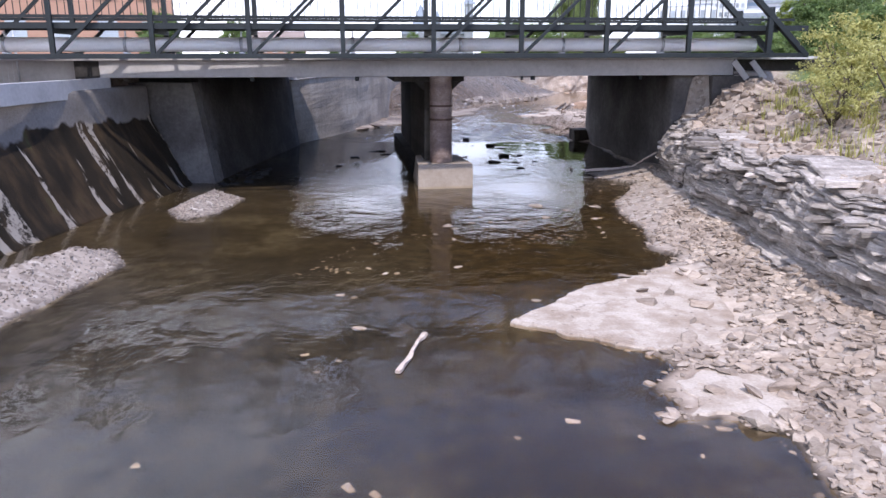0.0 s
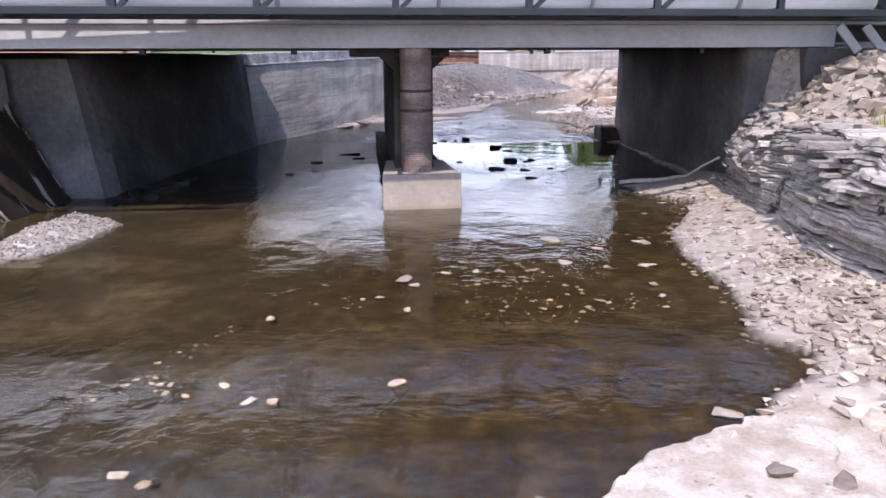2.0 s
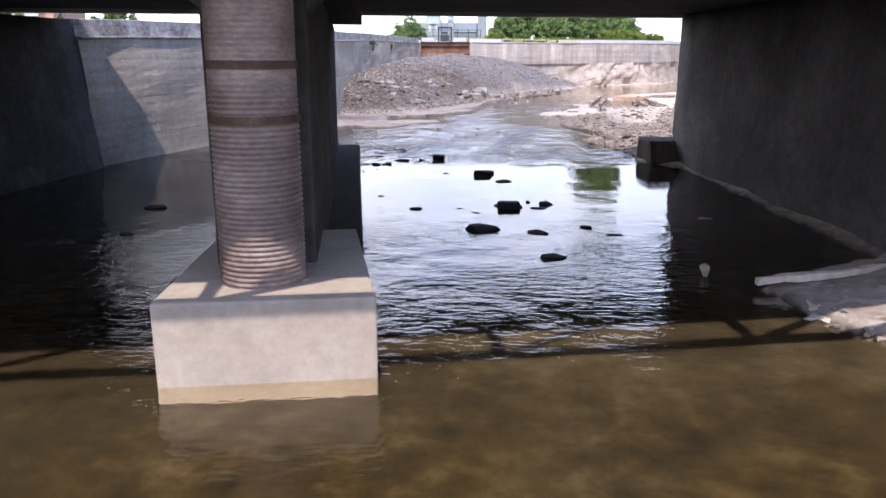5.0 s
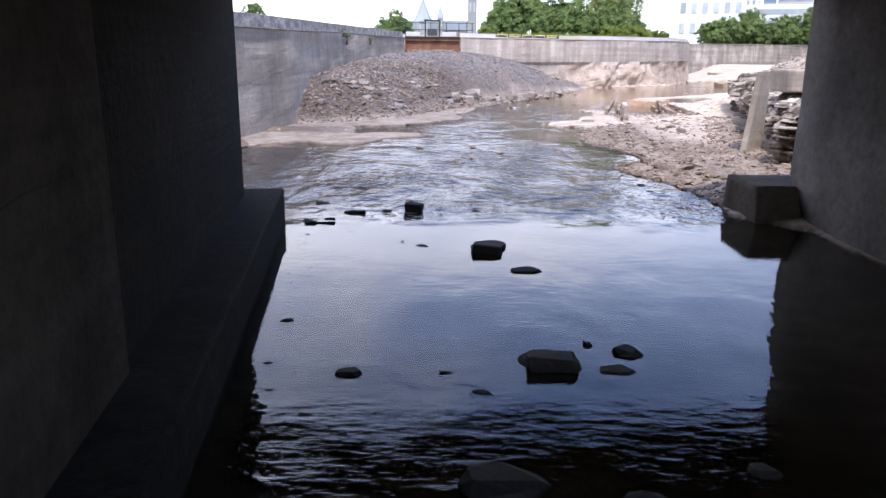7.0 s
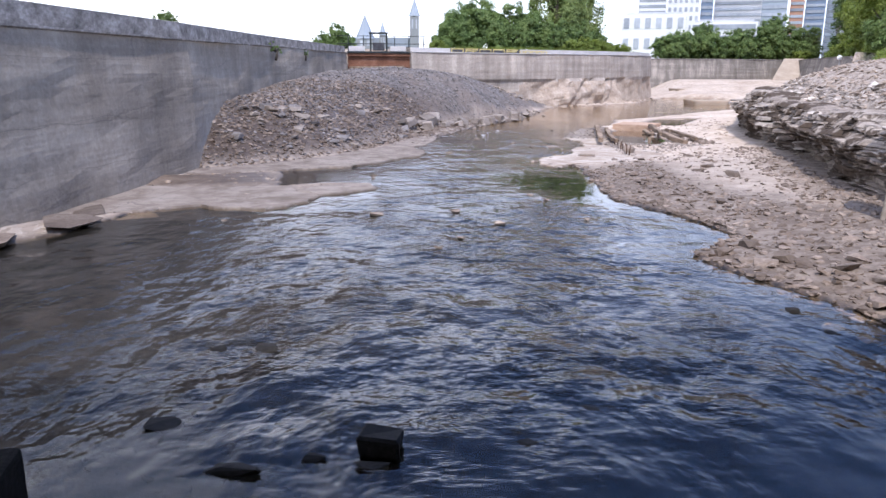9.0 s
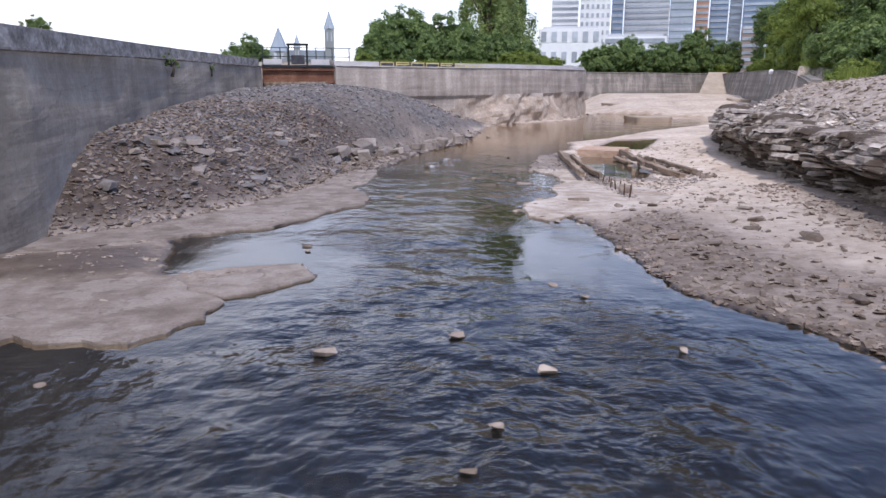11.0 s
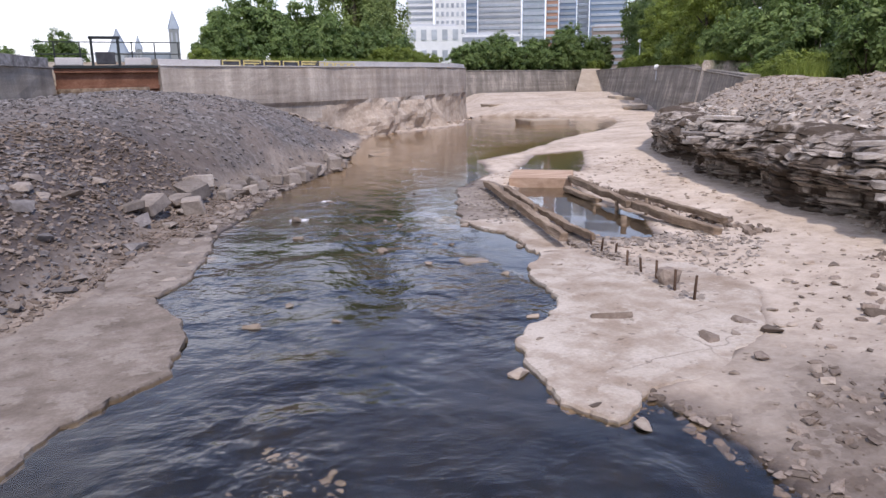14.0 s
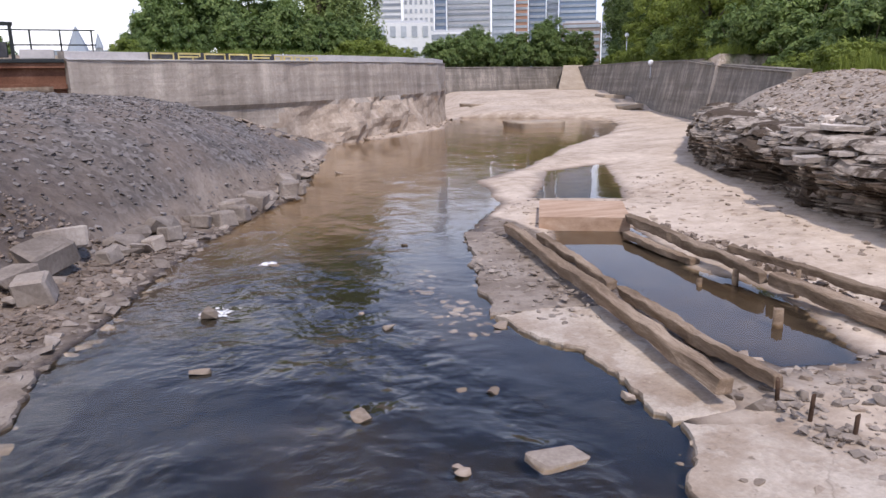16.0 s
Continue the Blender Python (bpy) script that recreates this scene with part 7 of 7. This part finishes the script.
def bush(name, seed, h, radius, mat, label, clumps=44, per=100, leaf=0.09, category="bush"):
    r = random.Random(seed)
    t = thing(name, pose(0, 0, 0), label, category)
    st = part("stem", tube((0, 0, -0.2), (0.1, 0, h * 0.5), 0.05, 0.02, 6), M_BARK, t)
    for i in range(4):
        part("limb", tube((0, 0, 0.1), (0.5 * radius * math.cos(i * 1.6), 0.5 * radius * math.sin(i * 1.6), h * 0.6), 0.03, 0.01, 5), M_BARK, st)
    ob = new("crown", crown_mesh("crown", r, clumps, radius, h * 1.0, leaf, per, mat))
    ob.parent = t
    ob.location = (0, 0, h * 0.52)
    return t


def plant(base, spots, first, group):
    for i, (x, y, s) in enumerate(spots):
        m = Matrix.Translation((x, y, ground_z(x, y) - 0.05)) @ pose(0, 0, 0, 0, 0, (i * 77) % 360) @ Matrix.Diagonal((s, s, s * (0.92 + 0.16 * ((i * 37) % 10) / 10), 1))
        if i == 0 and first:
            base.matrix_world = m
            tagged(base, group=group)
        else:
            o = copy_thing(base, m @ Matrix.Diagonal([1 / c for c in base.scale] + [1]))
            tagged(o, group=group)


tree_a = tree("tree", 1, 9.0, 3.6, M_LEAF_A, "broad green leafy tree behind the wall", 200, 120, 0.13, 0, 0.06)
tree_b = tree("willow_tree", 2, 12.0, 3.4, M_LEAF_B, "tall grey-green willow with drooping leaves", 230, 120, 0.12, 1.6, 0.06)
tree_c = tree("tree", 3, 10.0, 4.2, M_LEAF_D, "dark dense tree on the wooded bank", 230, 120, 0.15, 0, 0.05)
tree_d = tree("tree", 4, 10.0, 3.8, M_LEAF_C, "bright green leafy tree on the wooded bank", 210, 120, 0.14, 0.3, 0.06)
tree_e = tree("tree", 12, 3.3, 2.1, M_LEAF_A, "low domed green tree behind the river wall", 190, 120, 0.085, 0, 0.0)
bush_a = bush("bush", 5, 2.4, 1.7, M_LEAF_A, "dense green bush on the bank", 120, 90, 0.085)
bush_b = bush("bush", 6, 1.6, 1.5, M_LEAF_C, "bright green low bush on the bank", 110, 80, 0.075)
bush_c = bush("bush", 7, 1.6, 1.1, M_DRY, "yellow-green weedy shrub on the dry slope", 46, 55, 0.032)
plant(tree_e, [(5.5, 76.4, 1.1), (3.6, 75.0, 0.72), (7.6, 76.8, 0.95), (9.2, 78.4, 0.86), (4.6, 77.6, 0.9), (-5.6, 96.0, 0.85)], True, "domed trees behind the wall")
plant(bush_a, [(3.0, 71.6, 0.42), (4.6, 72.6, 0.5), (6.2, 74.0, 0.62), (8.0, 75.4, 0.7), (9.9, 76.8, 0.75), (11.0, 78.6, 0.95), (12.6, 80.4, 1.0), (14.2, 83.4, 0.85), (15.4, 85.6, 0.7), (16.8, 87.8, 0.45),
               (29.8, 111, 1.25), (31.5, 111.2, 1.3), (34, 111.5, 1.4), (36.5, 112, 1.2), (39, 112.6, 1.2), (49, 108, 1.3), (46.5, 102, 1.2), (43, 95.5, 1.2), (40.5, 91.5, 1.15), (37.5, 85.5, 1.15), (34.5, 80, 1.15),
               (32, 75, 1.1), (29.5, 70.5, 1.1), (27, 66, 1.1), (25, 61.5, 1.1), (22.5, 57, 1.1), (20.5, 52.5, 1.0), (-4.6, 71.5, 0.3), (-30, 82, 0.9), (-20, 95, 0.9), (-45, 85, 1.0)], True, "bushes along the wall")
plant(bush_b, [(11.6, 77.0, 0.6), (13.2, 79.4, 0.7), (15.2, 82.2, 0.65), (17.2, 85.4, 0.6), (18.6, 89.5, 0.5), (2.4, 70.0, 0.4), (38.4, 87.0, 0.85), (36.0, 82.5, 0.85), (33.6, 78.2, 0.8), (31.8, 73.6, 0.8), (41.2, 93, 0.85), (43.6, 99, 0.85), (30.0, 69.4, 0.7), (46, 112.5, 0.8), (25.6, 64.8, 0.7), (23.2, 60.5, 0.7)], True, "low bushes along the wall")
more = random.Random(31)
plant(bush_a, [(29.3 + 1.2 * i, 111.4 + 0.14 * i + more.uniform(0, 1.2), more.uniform(0.95, 1.3)) for i in range(16)], False, "bushes along the far wall")
plant(bush_a, [(48.6 - 0.47 * 1.9 * i + more.uniform(1.0, 3.0), 110.5 - 1.9 * i, more.uniform(0.8, 1.4)) for i in range(26)], False, "bushes along the wooded bank")
plant(bush_b, [(47.4 - 0.47 * 2.2 * i + more.uniform(0.2, 1.2), 109.5 - 2.2 * i, more.uniform(0.5, 0.95)) for i in range(22)], False, "low bushes along the wooded bank")
plant(tree_a, [(32.5, 114.5, 0.42), (36.0, 116, 0.5), (44.2, 114.5, 0.62), (42.2, 113.8, 0.52), (-52, 120, 0.32), (-38, 140, 0.28), (-24, 150, 0.26), (-75, 130, 0.34), (-14, 170, 0.24), (-60, 90, 0.24), (-15.5, 42, 0.36), (-12.0, 44, 0.28), (-19, 50, 0.4), (-9.5, 60, 0.18), (14, 24, 0.4), (17, 32, 0.45), (12.5, 27.5, 0.28)], True, "trees round the basin")
plant(tree_b, [(11.4, 81.4, 0.72), (13.6, 85.0, 0.74), (12.6, 83.4, 0.6)], True, "willows behind the wall")
plant(tree_c, [(39.5, 114.5, 0.42), (47.5, 113.5, 0.4), (51.5, 111, 0.85), (49.5, 106, 0.8), (34.5, 114, 0.4), (53.5, 107, 0.9), (46.5, 98, 0.75), (43, 90, 0.7), (39.5, 83, 0.7), (36, 76, 0.65), (32.5, 69.5, 0.65), (29, 63, 0.6), (26.5, 58, 0.6), (24, 53, 0.55), (22, 48, 0.5), (56, 112, 0.9)], True, "trees on the wooded bank")
plant(tree_d, [(42.5, 94.5, 0.7), (48.2, 103.5, 0.72), (38.0, 86, 0.72), (53, 113, 0.9), (34.2, 79.5, 0.6)], True, "trees on the wooded bank")
plant(bush_c, [(7.2, 15.4, 0.85), (7.7, 14.2, 0.95), (7.9, 16.4, 0.9), (8.4, 15.2, 1.2), (8.2, 12.8, 0.8), (9.2, 16.6, 1.3), (8.8, 18.2, 1.2), (7.3, 11.8, 0.3), (9.6, 14, 1.25), (8.3, 17.2, 1.1)], True, "shrubs on the slope")
plant(bush("bush", 9, 0.5, 0.28, M_LEAF_A, "small bush growing from the wall ledge", 14, 40, 0.04), [(-3.72, 53.0, 1.0), (-3.3, 57.5, 0.6)], True, "plants on the wall")
for o in scene.objects:
    if o.get("label") == "small bush growing from the wall ledge":
        o.location.z = 2.42


def grass_tufts(name, label, spots, mat, seed, h=(0.15, 0.4)):
    r = random.Random(seed)
    av, af = [], []
    heights = ground_parts([p[0] for p in spots], [p[1] for p in spots])[0]
    for (x, y), z in zip(spots, heights.tolist()):
        for _ in range(16):
            a, l = r.uniform(0, 6.28), r.uniform(*h)
            bx, by = x + r.gauss(0, 0.09), y + r.gauss(0, 0.09)
            dx, dy = math.cos(a), math.sin(a)
            k = len(av)
            w = 0.012
            av += [(bx - dy * w, by + dx * w, z - 0.02), (bx + dy * w, by - dx * w, z - 0.02), (bx + dx * l * 0.35, by + dy * l * 0.35, z + l)]
            af.append((k, k + 1, k + 2))
    return tagged(mesh_part(name, av, af, mat), label, "grass", kind="stuff")


gr = random.Random(4)
grass_tufts("grass_tufts", "yellow-green grass tufts on the dry slope", [(gr.uniform(6.4, 10), gr.uniform(9.5, 19)) for _ in range(160)], M_DRY, 5)
grass_tufts("grass_fringe", "green grass fringe along the top of the wall", [(x - 0.6, y + 0.6) for x, y, _ in [path_frame(RIGHT_LINE, gr.uniform(2, 26)) for _ in range(420)]], M_LEAF_C, 6, (0.1, 0.3))
grass_tufts("grass_fringe", "bright grass on the wooded bank", [(x + gr.uniform(0.6, 3), y + gr.uniform(0, 1)) for x, y, _ in [path_frame([(20, 57), (26, 67.5), (31, 77), (38.5, 91.5)], gr.uniform(0, 38)) for _ in range(1500)]], M_LEAF_C, 7, (0.25, 0.7))
grass_tufts("wall_weeds", "grey-green weeds along the top of the left wall", [(x - gr.uniform(0.5, 0.9), y) for x, y, _ in [path_frame(LEFT_LINE, gr.uniform(6, 38)) for _ in range(420)]], M_LEAF_B, 8, (0.08, 0.3))


# ---- the city beyond ----
M_GLASS = surface("tower_glass", (0.25, 0.27, 0.30), (0.36, 0.385, 0.415), (0.48, 0.505, 0.535), 0.05, 0.3, 0.0, metal=0.75, vary=0.2)
FACADES = {k: surface(k, tuple(c * 0.85 for c in v), v, tuple(min(0.85, c * 1.12) for c in v), 0.05, 0.8, 0.0, vary=0.04) for k, v in
           {"white_facade": (0.72, 0.72, 0.72), "grey_facade": (0.48, 0.49, 0.51), "blue_facade": (0.19, 0.25, 0.34), "brick_facade": (0.42, 0.24, 0.17), "slate_facade": (0.30, 0.34, 0.38), "brown_facade": (0.28, 0.22, 0.19), "stone_facade": (0.24, 0.25, 0.25)}.items()}


def building(az0, az1, el, dist, mat, floors, label, bands=True, base=0.0):
    """A far block seen between two bearings from the walk, with a band of windows for each floor."""
    a0, a1 = math.radians(az0), math.radians(az1)
    ex, ey, ez = 1.5, 37.0, 2.1
    p0 = Vector((ex + dist * math.sin(a0), ey + dist * math.cos(a0)))
    p1 = Vector((ex + dist * math.sin(a1), ey + dist * math.cos(a1)))
    w = (p1 - p0).length
    top = ez + dist * math.tan(math.radians(el))
    t = thing("tower_block" if floors > 9 else "city_building", Matrix.Translation((p0.x, p0.y, 0)) @ pose(0, 0, 0, 0, 0, math.degrees(math.atan2(p1.y - p0.y, p1.x - p0.x))), label, "building", "city buildings")
    part("wall", box((0, 0, base), (w, w * 0.8, top)), FACADES[mat], t)
    part("roof", box((w * 0.06, w * 0.06, top), (w * 0.94, w * 0.7, top + 0.02 * dist * 0.15)), FACADES["grey_facade"], t)
    fh = (top - base) / floors
    for i in range(floors):
        z = base + fh * (i + 0.34)
        if bands:
            part("window_band", box((w * 0.03, -0.25, z), (w * 0.97, -0.003, z + fh * 0.45)), M_GLASS, t)
        else:
            n = max(6, int(w / fh * 0.9))
            for k in range(n):
                part("window", box((w * (k + 0.25) / n, -0.2, z), (w * (k + 0.75) / n, -0.003, z + fh * 0.5)), M_GLASS, t)
    return t


building(16.2, 20.9, 4.15, 210, "white_facade", 3, "long white office building with a row of windows", False, 1.0)
building(17.0, 19.0, 9.0, 520, "white_facade", 22, "pale tower block against the sky")
building(19.1, 21.35, 9.5, 430, "white_facade", 16, "white tower block with a grid of windows", False)
building(21.4, 22.25, 10.5, 440, "blue_facade", 24, "dark blue glass tower block far off")
building(22.3, 25.5, 8.5, 450, "grey_facade", 22, "wide grey tower block with banded windows")
building(20.95, 25.5, 3.5, 330, "white_facade", 5, "pale low office block")
building(25.55, 27.2, 7.6, 380, "slate_facade", 16, "blue-grey office block far behind the trees")
building(27.3, 28.2, 9.0, 420, "brick_facade", 22, "red brick tower block far off")
building(28.25, 29.5, 9.5, 430, "blue_facade", 24, "slim blue glass tower block far off")
building(29.55, 30.4, 9.0, 440, "white_facade", 22, "plain white concrete tower block")
building(30.45, 33.1, 10.0, 430, "blue_facade", 26, "tall dark glass office tower block")
building(30.6, 33.3, 3.9, 300, "brown_facade", 9, "brown brick apartment block")
building(33.4, 35.8, 4.6, 320, "slate_facade", 10, "grey apartment block behind the trees")
building(33.6, 36.4, 8.0, 460, "grey_facade", 20, "plain grey concrete tower block far off")


def spired(x, y, w, h, spire, name, label, mat="stone_facade"):
    t = thing(name, pose(x, y, 0), label, "building")
    part("tower_shaft", box((-w / 2, -w / 2, 0), (w / 2, w / 2, h), 0.3), FACADES[mat], t)
    bm = bmesh.new()
    bmesh.ops.create_cone(bm, cap_ends=True, segments=8, radius1=w * 0.62, radius2=w * 0.04, depth=spire)
    bmesh.ops.translate(bm, vec=(0, 0, h + spire / 2), verts=bm.verts)
    part("spire", bm, FACADES["slate_facade"], t)
    for k in (-1, 1):
        part("belfry_opening", box((k * w * 0.22 - w * 0.08, -w / 2 - 0.15, h * 0.78), (k * w * 0.22 + w * 0.08, -w / 2 - 0.003, h * 0.94)), M_GLASS, t)
    return t


spired(7.0, 868, 10, 60, 18, "clock_tower", "tall stone clock tower with a pointed roof, far off")
spired(-47, 868, 17, 36, 24, "stone_rotunda", "round stone library with a steep pointed roof, far off")
spired(-28, 870, 7, 40, 14, "stone_turret", "slim stone turret with a spire, far off")
h = thing("stone_hall", pose(-20, 880, 0), "long stone hall with a steep roof, far off", "building")
part("wall", box((-50, 0, 0), (26, 20, 28)), FACADES["stone_facade"], h)
part("roof", prism([(-50, -1), (26, -1), (26, 21), (-50, 21)], 28, 38, (0, 0)), FACADES["slate_facade"], h)
for i in range(14):
    part("window", box((-47 + 5.2 * i, -0.3, 10), (-45 + 5.2 * i, -0.003, 22)), M_GLASS, h)


def brick_house(x, y, w, d, hh, turn, label):
    t = thing("brick_house", pose(x, y, ground_z(x, y), 0, 0, turn), label, "house", "houses on the left bank")
    part("wall", box((-w / 2, 0, -0.2), (w / 2, d, hh)), FACADES["brick_facade"], t)
    bm = bmesh.new()
    a = [bm.verts.new((sx * (w / 2 + 0.4), yy, zz)) for sx in (-1, 1) for yy, zz in ((-0.4, hh), (d + 0.4, hh), (d / 2, hh + d * 0.32))]
    for f in ((0, 1, 2), (3, 5, 4), (0, 2, 5, 3), (1, 4, 5, 2), (0, 3, 4, 1)):
        bm.faces.new([a[i] for i in f])
    bmesh.ops.recalc_face_normals(bm, faces=bm.faces)
    part("roof", bm, FACADES["brown_facade"], t)
    n = int(w / 2.4)
    for i in range(n):
        for z in np.arange(1.0, hh - 1.2, 2.9):
            wx = -w / 2 + w * (i + 0.5) / n
            win = part("window", box((wx - 0.55, -0.06, z), (wx + 0.55, -0.003, z + 1.5)), M_GLASS, t)
            part("sill", box((wx - 0.65, -0.12, z - 0.1), (wx + 0.65, -0.004, z - 0.003)), FACADES["white_facade"], win)
    return t


brick_house(-27, 46, 20, 10, 6.2, 20, "red brick house behind the trees")
brick_house(-46, 190, 13, 9, 3.2, 5, "low brick house with a brown roof")


def street_lamp(x, y, hh):
    t = thing("street_lamp", pose(x, y, ground_z(x, y)), "pale street lamp on the wooded bank", "lamp", "street lamps")
    part("pole", tube((0, 0, 0), (0, 0, hh), 0.05, 0.035, 8), M_GALV, t)
    bm = bmesh.new()
    bmesh.ops.create_uvsphere(bm, u_segments=12, v_segments=8, radius=0.2)
    bmesh.ops.translate(bm, vec=(0, 0, hh + 0.18), verts=bm.verts)
    part("globe", bm, M_PIPE, t)


street_lamp(43.5, 100.5, 2.4)
street_lamp(35.5, 86.5, 2.6)
